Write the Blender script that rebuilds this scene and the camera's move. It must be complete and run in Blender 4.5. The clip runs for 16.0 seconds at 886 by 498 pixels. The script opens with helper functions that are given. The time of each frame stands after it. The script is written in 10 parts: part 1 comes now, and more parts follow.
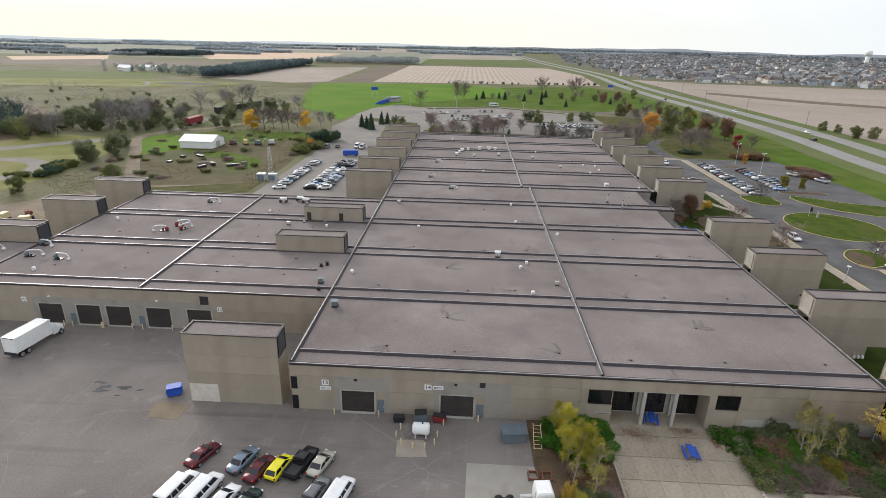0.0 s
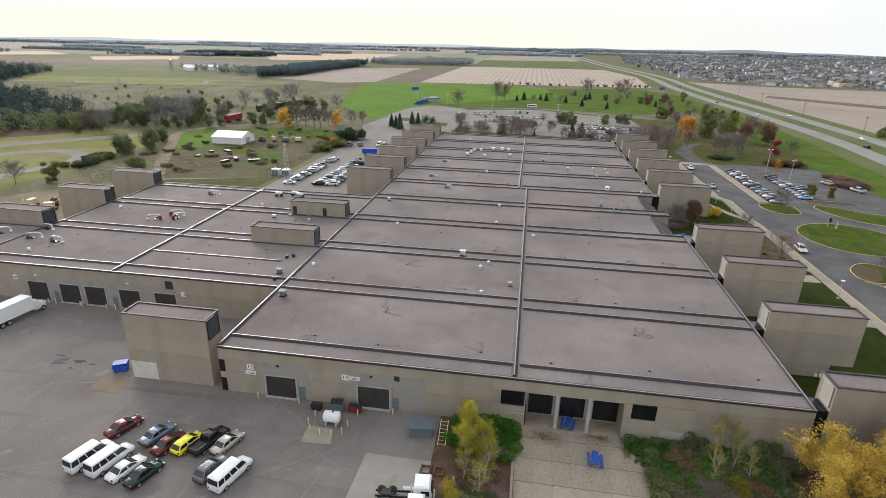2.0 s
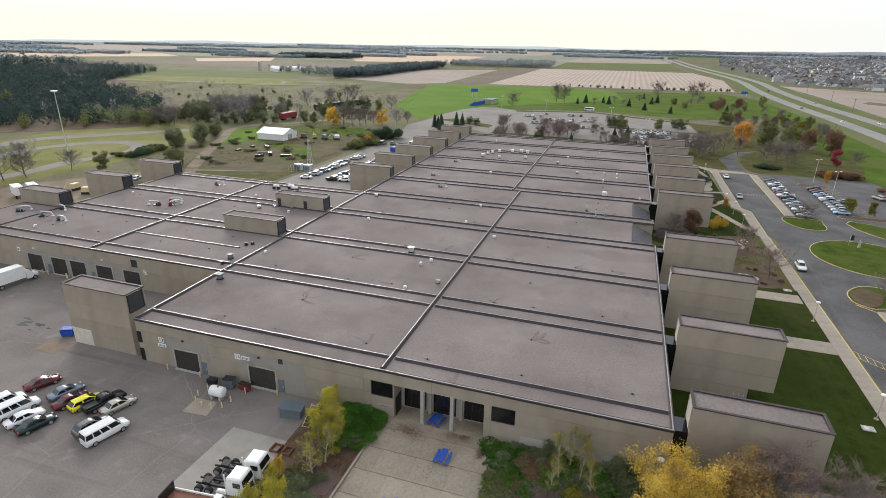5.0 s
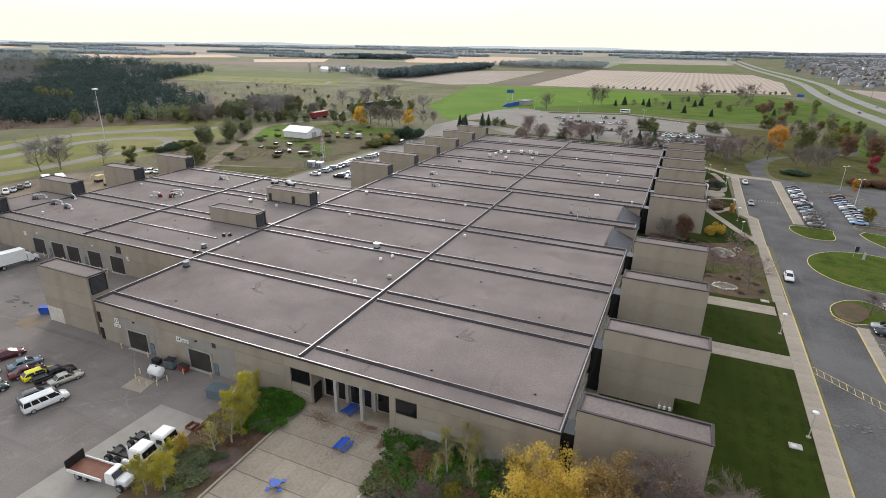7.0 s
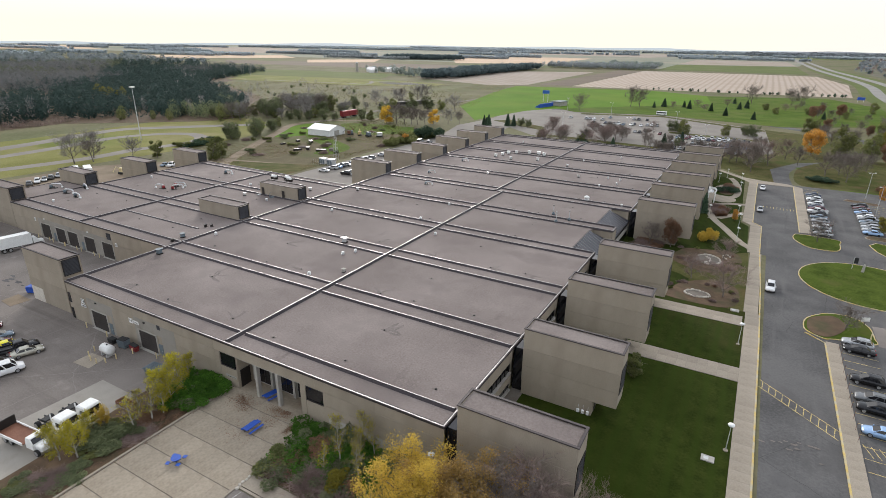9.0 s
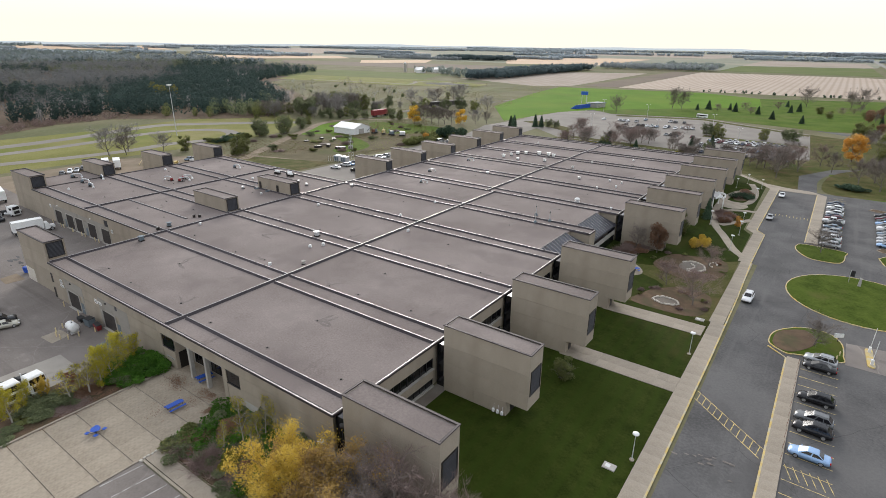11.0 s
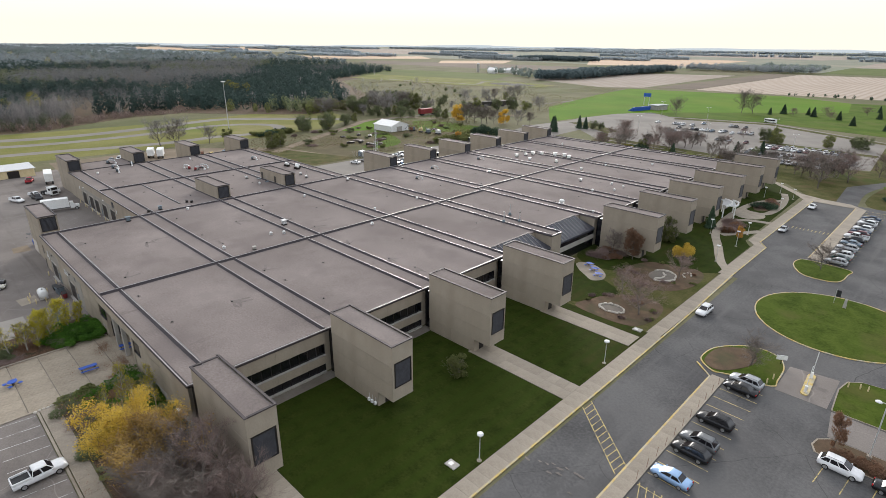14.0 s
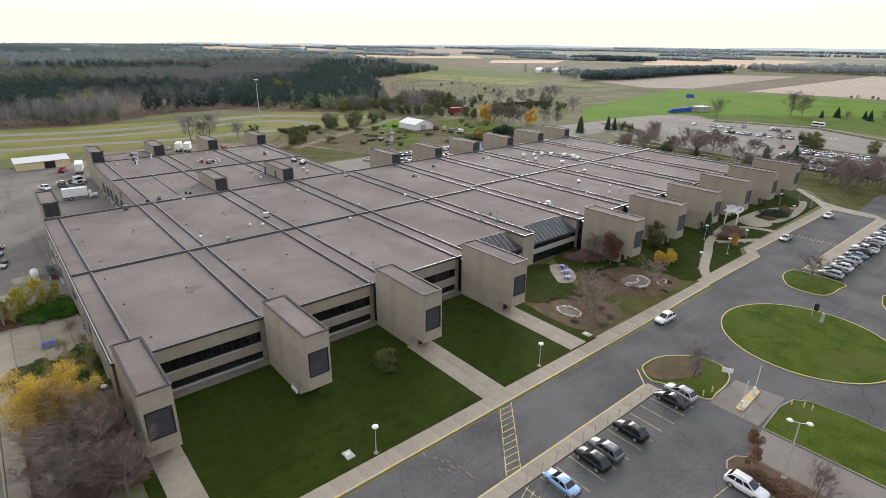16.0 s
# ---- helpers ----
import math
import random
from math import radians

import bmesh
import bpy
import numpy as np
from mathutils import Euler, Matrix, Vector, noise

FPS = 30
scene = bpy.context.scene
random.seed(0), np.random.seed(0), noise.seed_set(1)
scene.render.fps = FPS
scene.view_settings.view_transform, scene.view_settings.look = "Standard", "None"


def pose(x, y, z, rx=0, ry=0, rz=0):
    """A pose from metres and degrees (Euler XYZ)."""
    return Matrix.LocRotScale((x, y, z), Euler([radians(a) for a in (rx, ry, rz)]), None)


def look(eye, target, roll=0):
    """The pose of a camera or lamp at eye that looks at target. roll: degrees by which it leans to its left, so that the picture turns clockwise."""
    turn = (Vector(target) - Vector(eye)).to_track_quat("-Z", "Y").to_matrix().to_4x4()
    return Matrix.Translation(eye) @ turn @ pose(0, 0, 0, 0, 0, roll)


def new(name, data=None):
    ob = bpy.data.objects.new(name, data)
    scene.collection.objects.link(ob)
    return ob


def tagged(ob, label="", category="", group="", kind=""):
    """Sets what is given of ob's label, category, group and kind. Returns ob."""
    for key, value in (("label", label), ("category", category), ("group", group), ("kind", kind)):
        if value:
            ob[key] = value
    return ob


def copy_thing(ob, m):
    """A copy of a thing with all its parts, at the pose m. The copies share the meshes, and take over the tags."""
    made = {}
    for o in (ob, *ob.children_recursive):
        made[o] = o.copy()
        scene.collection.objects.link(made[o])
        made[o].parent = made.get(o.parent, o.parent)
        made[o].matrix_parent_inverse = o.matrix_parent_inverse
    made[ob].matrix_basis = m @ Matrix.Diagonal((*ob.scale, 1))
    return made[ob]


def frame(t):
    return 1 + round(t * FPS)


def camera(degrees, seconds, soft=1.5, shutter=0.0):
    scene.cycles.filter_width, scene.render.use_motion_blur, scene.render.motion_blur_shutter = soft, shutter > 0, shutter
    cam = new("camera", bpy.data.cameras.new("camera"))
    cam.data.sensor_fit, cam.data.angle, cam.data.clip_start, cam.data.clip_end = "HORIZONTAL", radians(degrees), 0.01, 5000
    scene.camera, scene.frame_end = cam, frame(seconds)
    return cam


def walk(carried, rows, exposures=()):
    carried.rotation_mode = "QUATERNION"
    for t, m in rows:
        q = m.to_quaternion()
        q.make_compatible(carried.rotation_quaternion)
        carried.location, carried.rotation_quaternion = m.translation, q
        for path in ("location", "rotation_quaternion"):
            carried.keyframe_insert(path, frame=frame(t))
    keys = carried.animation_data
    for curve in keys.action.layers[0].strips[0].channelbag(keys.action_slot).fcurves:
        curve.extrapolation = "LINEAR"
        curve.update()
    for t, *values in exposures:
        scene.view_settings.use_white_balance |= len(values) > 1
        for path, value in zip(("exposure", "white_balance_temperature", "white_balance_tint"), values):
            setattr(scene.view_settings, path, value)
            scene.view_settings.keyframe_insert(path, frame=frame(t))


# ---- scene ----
cam = camera(78.10, 16.0, soft=0.7)
PATH = [
    (0.0, 2.61, 1.13, 49.86, 69.05, 2.44, 1.34),
    (0.5, 7.40, 1.11, 49.83, 69.05, 3.97, 1.33),
    (1.0, 12.12, 1.21, 49.86, 69.05, 5.53, 1.32),
    (1.5, 16.84, 1.43, 49.91, 69.04, 7.09, 1.30),
    (2.0, 21.58, 1.81, 49.95, 69.03, 8.66, 1.27),
    (2.5, 26.31, 2.34, 49.98, 69.01, 10.23, 1.25),
    (3.0, 31.00, 3.01, 50.00, 69.02, 11.79, 1.21),
    (3.5, 35.64, 3.80, 50.02, 69.03, 13.34, 1.17),
    (4.0, 40.28, 4.65, 50.04, 69.04, 14.88, 1.13),
    (6.5, 63.17, 10.38, 50.13, 69.09, 22.22, 0.94),
    (7.0, 67.61, 11.89, 50.14, 69.09, 23.64, 0.90),
    (7.5, 72.05, 13.52, 50.12, 69.09, 25.04, 0.86),
    (8.0, 76.44, 15.27, 50.10, 69.08, 26.45, 0.82),
    (8.5, 80.77, 17.14, 50.08, 69.08, 27.88, 0.79),
    (9.0, 85.02, 19.13, 50.07, 69.08, 29.32, 0.76),
    (11.5, 105.53, 31.02, 49.79, 69.10, 36.70, 0.65),
    (12.0, 109.43, 33.74, 49.68, 69.11, 38.20, 0.63),
    (12.5, 113.22, 36.56, 49.55, 69.10, 39.71, 0.61),
    (13.0, 116.88, 39.45, 49.41, 69.10, 41.22, 0.59),
    (13.5, 120.44, 42.47, 49.28, 69.10, 42.71, 0.56),
    (14.0, 123.93, 45.61, 49.18, 69.10, 44.18, 0.54),
    (14.5, 127.30, 48.83, 49.10, 69.08, 45.64, 0.52),
    (15.0, 130.56, 52.05, 49.07, 69.07, 47.11, 0.50),
    (15.5, 133.79, 55.33, 49.06, 69.04, 48.56, 0.49),
    (16.0, 137.13, 58.71, 49.08, 69.02, 49.98, 0.47),
]
# seconds, eye, pitch from straight down, yaw, roll
walk(cam, [(t, pose(x, y, z, rx, 0, rz) @ pose(0, 0, 0, 0, 0, roll)) for t, x, y, z, rx, rz, roll in PATH])

# ---- world and light: bright thin overcast, veiled low sun ahead to the north-west ----
world = bpy.data.worlds.new("overcast_sky")
scene.world = world
world.use_nodes = True
wn, wl = world.node_tree.nodes, world.node_tree.links
bg = wn["Background"]
sky = wn.new("ShaderNodeTexSky")
sky.sky_type = "NISHITA"
sky.sun_disc = False
sky.sun_elevation = radians(21)
sky.sun_rotation = radians(-38)
sky.air_density, sky.dust_density = 1.2, 2.0
dim = wn.new("ShaderNodeVectorMath")
dim.operation = "SCALE"
dim.inputs["Scale"].default_value = 0.10
cloud = wn.new("ShaderNodeTexNoise")
cloud.inputs["Scale"].default_value = 2.2
cloud.inputs["Detail"].default_value = 5
ramp = wn.new("ShaderNodeValToRGB")
ramp.color_ramp.elements[0].position, ramp.color_ramp.elements[0].color = 0.36, (1.04, 1.14, 1.32, 1)
ramp.color_ramp.elements[1].position, ramp.color_ramp.elements[1].color = 0.62, (1.53, 1.56, 1.625, 1)
veil = wn.new("ShaderNodeMix")
veil.data_type = "RGBA"
veil.inputs["Factor"].default_value = 0.72
wl.new(sky.outputs[0], dim.inputs[0])
wl.new(cloud.outputs["Fac"], ramp.inputs[0])
aim = wn.new("ShaderNodeTexCoord")
up = wn.new("ShaderNodeSeparateXYZ")
wl.new(aim.outputs["Generated"], up.inputs[0])
low = wn.new("ShaderNodeMapRange")
low.inputs["From Min"].default_value, low.inputs["From Max"].default_value = 0.13, 0.02
wl.new(up.outputs["Z"], low.inputs["Value"])
side = wn.new("ShaderNodeMapRange")
side.inputs["From Min"].default_value, side.inputs["From Max"].default_value = -0.1, 0.62
wl.new(up.outputs["X"], side.inputs["Value"])
haze = wn.new("ShaderNodeMix")
haze.data_type = "RGBA"
haze.inputs["A"].default_value, haze.inputs["B"].default_value = (1.06, 1.015, 0.885, 1), (0.90, 0.955, 0.985, 1)
wl.new(side.outputs[0], haze.inputs["Factor"])
band = wn.new("ShaderNodeMix")
band.data_type = "RGBA"
wl.new(low.outputs[0], band.inputs["Factor"])
wl.new(dim.outputs[0], veil.inputs["A"])
wl.new(ramp.outputs[0], veil.inputs["B"])
wl.new(veil.outputs["Result"], band.inputs["A"])
wl.new(haze.outputs["Result"], band.inputs["B"])
wl.new(band.outputs["Result"], bg.inputs["Color"])
bg.inputs["Strength"].default_value = 1.0

sun = new("sun", bpy.data.lights.new("sun", "SUN"))
sun.data.energy, sun.data.angle, sun.data.color = 3.05, radians(28), (1.0, 0.965, 0.92)
sun.matrix_world = look((-62, 78, 38), (0, 0, 0))

# ---- materials ----


def surf(name, dark, light, fine=8.0, coarse=0.4, rough=0.85, metal=0.0, bump=0.3, third=None, third_scale=0.05, third_lo=0.55,
         third_hi=0.75, vary=0.0, spec=0.3, stretch=(1, 1, 1), bump_dist=0.02, tint=None):
    """Two scales of mottling between dark and light, a third colour in large patches, a bump, and a change from object to object."""
    m = bpy.data.materials.new(name)
    m.use_nodes = True
    n, l = m.node_tree.nodes, m.node_tree.links
    p = n["Principled BSDF"]
    p.inputs["Roughness"].default_value, p.inputs["Metallic"].default_value = rough, metal
    p.inputs["Specular IOR Level"].default_value = spec
    co = n.new("ShaderNodeTexCoord")
    mp = n.new("ShaderNodeMapping")
    mp.inputs["Scale"].default_value = stretch
    l.new(co.outputs["Object"], mp.inputs["Vector"])
    a, b = n.new("ShaderNodeTexNoise"), n.new("ShaderNodeTexNoise")
    for t, s, d in ((a, fine, 3), (b, coarse, 4)):
        t.inputs["Scale"].default_value, t.inputs["Detail"].default_value = s, d
        l.new(mp.outputs[0], t.inputs["Vector"])
    add = n.new("ShaderNodeMath")
    add.operation = "ADD"
    l.new(a.outputs["Fac"], add.inputs[0])
    l.new(b.outputs["Fac"], add.inputs[1])
    r = n.new("ShaderNodeMapRange")
    r.inputs["From Min"].default_value, r.inputs["From Max"].default_value = 0.72, 1.28
    l.new(add.outputs[0], r.inputs["Value"])
    mix = n.new("ShaderNodeMix")
    mix.data_type = "RGBA"
    mix.inputs["A"].default_value, mix.inputs["B"].default_value = (*dark, 1), (*light, 1)
    l.new(r.outputs[0], mix.inputs["Factor"])
    out = mix.outputs["Result"]
    if third:
        c = n.new("ShaderNodeTexNoise")
        c.inputs["Scale"].default_value, c.inputs["Detail"].default_value = third_scale, 5
        l.new(mp.outputs[0], c.inputs["Vector"])
        r3 = n.new("ShaderNodeMapRange")
        r3.inputs["From Min"].default_value, r3.inputs["From Max"].default_value = third_lo, third_hi
        l.new(c.outputs["Fac"], r3.inputs["Value"])
        m3 = n.new("ShaderNodeMix")
        m3.data_type = "RGBA"
        m3.inputs["B"].default_value = (*third, 1)
        l.new(r3.outputs[0], m3.inputs["Factor"])
        l.new(out, m3.inputs["A"])
        out = m3.outputs["Result"]
    if vary:
        info = n.new("ShaderNodeObjectInfo")
        rv = n.new("ShaderNodeMapRange")
        rv.inputs["To Min"].default_value, rv.inputs["To Max"].default_value = 1 - vary, 1 + vary
        l.new(info.outputs["Random"], rv.inputs["Value"])
        hs = n.new("ShaderNodeHueSaturation")
        l.new(rv.outputs[0], hs.inputs["Value"])
        l.new(out, hs.inputs["Color"])
        out = hs.outputs["Color"]
    l.new(out, p.inputs["Base Color"])
    if bump:
        bu = n.new("ShaderNodeBump")
        bu.inputs["Strength"].default_value, bu.inputs["Distance"].default_value = bump, bump_dist
        l.new(a.outputs["Fac"], bu.inputs["Height"])
        l.new(bu.outputs[0], p.inputs["Normal"])
    return m


def leafy(name, dark, light, vary=0.25, through_light=0.42, spot=0.9, leaf=0.55):
    """Foliage: colour changes from leaf clump to leaf clump and from plant to plant."""
    m = bpy.data.materials.new(name)
    m.use_nodes = True
    n, l = m.node_tree.nodes, m.node_tree.links
    p = n["Principled BSDF"]
    p.inputs["Roughness"].default_value = 0.8
    p.inputs["Specular IOR Level"].default_value = 0.15
    g = n.new("ShaderNodeNewGeometry")
    co = n.new("ShaderNodeTexCoord")
    t = n.new("ShaderNodeTexNoise")
    t.inputs["Scale"].default_value = spot
    l.new(co.outputs["Object"], t.inputs["Vector"])
    mean = n.new("ShaderNodeMath")
    mean.operation = "MULTIPLY_ADD"
    mean.inputs[1].default_value = leaf
    l.new(g.outputs["Random Per Island"], mean.inputs[0])
    sc = n.new("ShaderNodeMapRange")
    sc.inputs["From Min"].default_value, sc.inputs["From Max"].default_value = 0.3, 0.7
    sc.inputs["To Max"].default_value = 0.5
    l.new(t.outputs["Fac"], sc.inputs["Value"])
    l.new(sc.outputs[0], mean.inputs[2])
    mix = n.new("ShaderNodeMix")
    mix.data_type = "RGBA"
    mix.inputs["A"].default_value, mix.inputs["B"].default_value = (*dark, 1), (*light, 1)
    l.new(mean.outputs[0], mix.inputs["Factor"])
    info = n.new("ShaderNodeObjectInfo")
    rv = n.new("ShaderNodeMapRange")
    rv.inputs["To Min"].default_value, rv.inputs["To Max"].default_value = 1 - vary, 1 + vary
    l.new(info.outputs["Random"], rv.inputs["Value"])
    hs = n.new("ShaderNodeHueSaturation")
    l.new(rv.outputs[0], hs.inputs["Value"])
    l.new(mix.outputs["Result"], hs.inputs["Color"])
    l.new(hs.outputs["Color"], p.inputs["Base Color"])
    if through_light:
        tr = n.new("ShaderNodeBsdfTranslucent")
        l.new(hs.outputs["Color"], tr.inputs["Color"])
        ms = n.new("ShaderNodeMixShader")
        ms.inputs[0].default_value = through_light
        l.new(p.outputs[0], ms.inputs[1])
        l.new(tr.outputs[0], ms.inputs[2])
        l.new(ms.outputs[0], n["Material Output"].inputs["Surface"])
    return m


def ground_layers(name, a, b, c, d, s1, s2, s3, rough=0.95, fine=3.0, bump=0.4, cracks=None, rows=None, streaks=(), spec=0.2, sharp=0.25):
    """A wide ground surface: a and b mottled at s1 with fine grain, patches of c at s2, patches of d at s3, and crack lines or crop rows."""
    m = bpy.data.materials.new(name)
    m.use_nodes = True
    n, l = m.node_tree.nodes, m.node_tree.links
    p = n["Principled BSDF"]
    p.inputs["Roughness"].default_value = rough
    p.inputs["Specular IOR Level"].default_value = spec
    co = n.new("ShaderNodeTexCoord")

    def noise_at(s, detail=5, worn=0.5, stretch=None):
        t = n.new("ShaderNodeTexNoise")
        t.inputs["Scale"].default_value, t.inputs["Detail"].default_value, t.inputs["Roughness"].default_value = s, detail, worn
        if stretch:
            mp = n.new("ShaderNodeMapping")
            mp.inputs["Scale"].default_value = stretch
            l.new(co.outputs["Object"], mp.inputs["Vector"])
            l.new(mp.outputs[0], t.inputs["Vector"])
        else:
            l.new(co.outputs["Object"], t.inputs["Vector"])
        return t.outputs["Fac"]

    def ranged(v, lo, hi, top=1.0):
        r = n.new("ShaderNodeMapRange")
        r.inputs["To Max"].default_value = top
        r.inputs["From Min"].default_value, r.inputs["From Max"].default_value = lo, hi
        l.new(v, r.inputs["Value"])
        return r.outputs[0]

    def mixed(f, ca, cb):
        x = n.new("ShaderNodeMix")
        x.data_type = "RGBA"
        l.new(f, x.inputs["Factor"])
        for k, v in (("A", ca), ("B", cb)):
            if isinstance(v, tuple):
                x.inputs[k].default_value = (*v, 1)
            else:
                l.new(v, x.inputs[k])
        return x.outputs["Result"]

    grain = noise_at(fine, 7, 0.68)
    half = n.new("ShaderNodeMath")
    half.operation = "ADD"
    l.new(noise_at(s1), half.inputs[0])
    l.new(grain, half.inputs[1])
    col = mixed(ranged(half.outputs[0], 1 - sharp, 1 + sharp), a, b)
    if c:
        col = mixed(ranged(noise_at(s2), 0.5, 0.66, 0.6), col, c)
    if d:
        col = mixed(ranged(noise_at(s3), 0.54, 0.68, 0.6), col, d)
    if cracks:
        v = n.new("ShaderNodeTexVoronoi")
        v.feature = "DISTANCE_TO_EDGE"
        v.inputs["Scale"].default_value = cracks[0]
        w = n.new("ShaderNodeVectorMath")
        w.operation = "ADD"
        wob = n.new("ShaderNodeTexNoise")
        wob.inputs["Scale"].default_value = cracks[0] * 3
        l.new(co.outputs["Object"], wob.inputs["Vector"])
        sc = n.new("ShaderNodeVectorMath")
        sc.operation = "SCALE"
        sc.inputs["Scale"].default_value = 1.5
        l.new(wob.outputs["Color"], sc.inputs[0])
        l.new(co.outputs["Object"], w.inputs[0])
        l.new(sc.outputs[0], w.inputs[1])
        l.new(w.outputs[0], v.inputs["Vector"])
        col = mixed(ranged(v.outputs["Distance"], cracks[1], 0.0), col, cracks[2])
    for scale, stretch, lo, hi, tone in streaks:
        col = mixed(ranged(noise_at(scale, 5, 0.6, stretch), lo, hi, 0.55), col, tone)
    if rows:
        wv = n.new("ShaderNodeTexWave")
        wv.bands_direction = rows[0]
        wv.inputs["Scale"].default_value, wv.inputs["Distortion"].default_value, wv.inputs["Detail"].default_value = rows[1], 1.2, 3
        wv.inputs["Detail Scale"].default_value = 0.4
        l.new(co.outputs["Object"], wv.inputs["Vector"])
        col = mixed(ranged(wv.outputs["Fac"], 0.35, 1.3), col, rows[2])
    l.new(col, p.inputs["Base Color"])
    if bump:
        bu = n.new("ShaderNodeBump")
        bu.inputs["Strength"].default_value, bu.inputs["Distance"].default_value = bump, 0.05
        l.new(grain, bu.inputs["Height"])
        l.new(bu.outputs[0], p.inputs["Normal"])
    return m


# large surfaces
M_PRAIRIE = ground_layers("dry_prairie", (0.100, 0.096, 0.052), (0.175, 0.162, 0.098), (0.090, 0.116, 0.045), (0.132, 0.112, 0.076), 0.03, 0.011, 0.02, fine=0.5, spec=0.05)
# building shade is put into these greens, half as bright as the islands
M_LAWN_SHADED = ground_layers("shaded_mown_lawn", (0.016, 0.025, 0.0035), (0.034, 0.045, 0.008), (0.027, 0.039, 0.0055), (0.052, 0.045, 0.015), 0.4, 0.07, 0.035, fine=2.6, spec=0.05, sharp=0.2, rows=("X", 0.13, (0.026, 0.041, 0.0058)))
M_LAWN_DRY = ground_layers("autumn_lawn", (0.050, 0.054, 0.015), (0.105, 0.096, 0.038), (0.040, 0.068, 0.010), (0.115, 0.075, 0.042), 0.2, 0.06, 0.12, fine=2.2, spec=0.05, sharp=0.2)
M_SPORTS = ground_layers("sports_turf", (0.070, 0.140, 0.011), (0.102, 0.185, 0.018), (0.12, 0.175, 0.024), (0.10, 0.145, 0.022), 0.03, 0.012, 0.02, fine=0.6, spec=0.05)
M_VERGE = ground_layers("verge_grass", (0.13, 0.132, 0.036), (0.21, 0.20, 0.075), (0.11, 0.145, 0.03), (0.22, 0.185, 0.10), 0.06, 0.02, 0.03, fine=1.2, spec=0.05)
M_GREEN_VERGE = ground_layers("green_verge", (0.045, 0.08, 0.008), (0.088, 0.135, 0.018), (0.095, 0.122, 0.022), (0.10, 0.105, 0.03), 0.08, 0.025, 0.04, fine=1.5, spec=0.05)
M_ISLAND = ground_layers("island_turf", (0.034, 0.054, 0.006), (0.072, 0.098, 0.015), (0.062, 0.092, 0.012), (0.088, 0.083, 0.026), 0.3, 0.07, 0.12, fine=2.2, spec=0.05, sharp=0.2)
# far fields paled and greyed in the base colour for haze
M_PLAIN_HAZED = ground_layers("hazed_farmland", (0.19, 0.195, 0.15), (0.26, 0.255, 0.205), (0.175, 0.205, 0.14), (0.30, 0.27, 0.21), 0.01, 0.0025, 0.004, fine=0.05, spec=0.03)
M_ASPHALT = ground_layers("worn_asphalt", (0.130, 0.113, 0.102), (0.225, 0.199, 0.180), (0.23, 0.204, 0.184), (0.112, 0.097, 0.088), 0.09, 0.05, 0.07, fine=4.0, sharp=0.3,
                          cracks=(0.055, 0.003, (0.25, 0.222, 0.20)), streaks=((0.5, (0.05, 1, 1), 0.56, 0.72, (0.115, 0.10, 0.09)), (0.9, (1, 0.06, 1), 0.6, 0.78, (0.245, 0.218, 0.198)), (0.08, (1, 1, 1), 0.62, 0.64, (0.13, 0.113, 0.103)), (0.3, (1, 1, 1), 0.60, 0.70, (0.26, 0.23, 0.208))))
M_ROAD = ground_layers("road_asphalt", (0.066, 0.064, 0.064), (0.122, 0.118, 0.116), (0.125, 0.12, 0.117), (0.062, 0.060, 0.061), 0.12, 0.05, 0.09, fine=2.5, sharp=0.22,
                       cracks=(0.05, 0.0025, (0.05, 0.048, 0.047)), streaks=((0.5, (1, 0.05, 1), 0.56, 0.74, (0.135, 0.13, 0.126)), (0.07, (1, 1, 1), 0.60, 0.63, (0.085, 0.082, 0.081))))
M_HIGHWAY = ground_layers("highway_concrete", (0.20, 0.19, 0.175), (0.26, 0.25, 0.235), None, None, 0.05, 0, 0, fine=0.8)
M_CONCRETE = surf("pavement_concrete", (0.245, 0.208, 0.163), (0.322, 0.28, 0.226), 6, 0.5, 0.9, third=(0.21, 0.177, 0.138), third_scale=0.2, vary=0.08)
M_PLAZA = surf("plaza_concrete", (0.255, 0.212, 0.160), (0.355, 0.303, 0.235), 3, 0.35, 0.9, third=(0.200, 0.140, 0.085), third_scale=0.16, third_lo=0.52, third_hi=0.75, vary=0.05)
M_MULCH = ground_layers("bark_mulch", (0.075, 0.05, 0.032), (0.12, 0.08, 0.05), (0.055, 0.06, 0.025), (0.15, 0.10, 0.06), 0.6, 0.2, 0.3, fine=5)
M_GRAVEL = ground_layers("grey_gravel", (0.14, 0.12, 0.10), (0.2, 0.18, 0.155), (0.11, 0.09, 0.07), None, 0.3, 0.1, 0, fine=9)
M_CORN = ground_layers("corn_stubble", (0.33, 0.265, 0.21), (0.40, 0.33, 0.268), (0.36, 0.30, 0.25), None, 0.02, 0.006, 0, fine=0.25, rows=("X", 0.042, (0.26, 0.20, 0.15)))
M_STUBBLE = ground_layers("pale_stubble", (0.285, 0.24, 0.202), (0.345, 0.298, 0.255), (0.255, 0.213, 0.177), (0.21, 0.175, 0.13), 0.015, 0.006, 0.009, fine=0.2, rows=("DIAGONAL", 0.03, (0.28, 0.225, 0.18)), spec=0.05)
M_ORANGE_FIELD = ground_layers("ripe_field", (0.42, 0.30, 0.20), (0.50, 0.36, 0.25), None, None, 0.01, 0, 0, fine=0.1)
M_PLOUGHED = ground_layers("ploughed_field", (0.10, 0.075, 0.055), (0.14, 0.105, 0.075), (0.12, 0.10, 0.06), None, 0.02, 0.006, 0, fine=0.2)
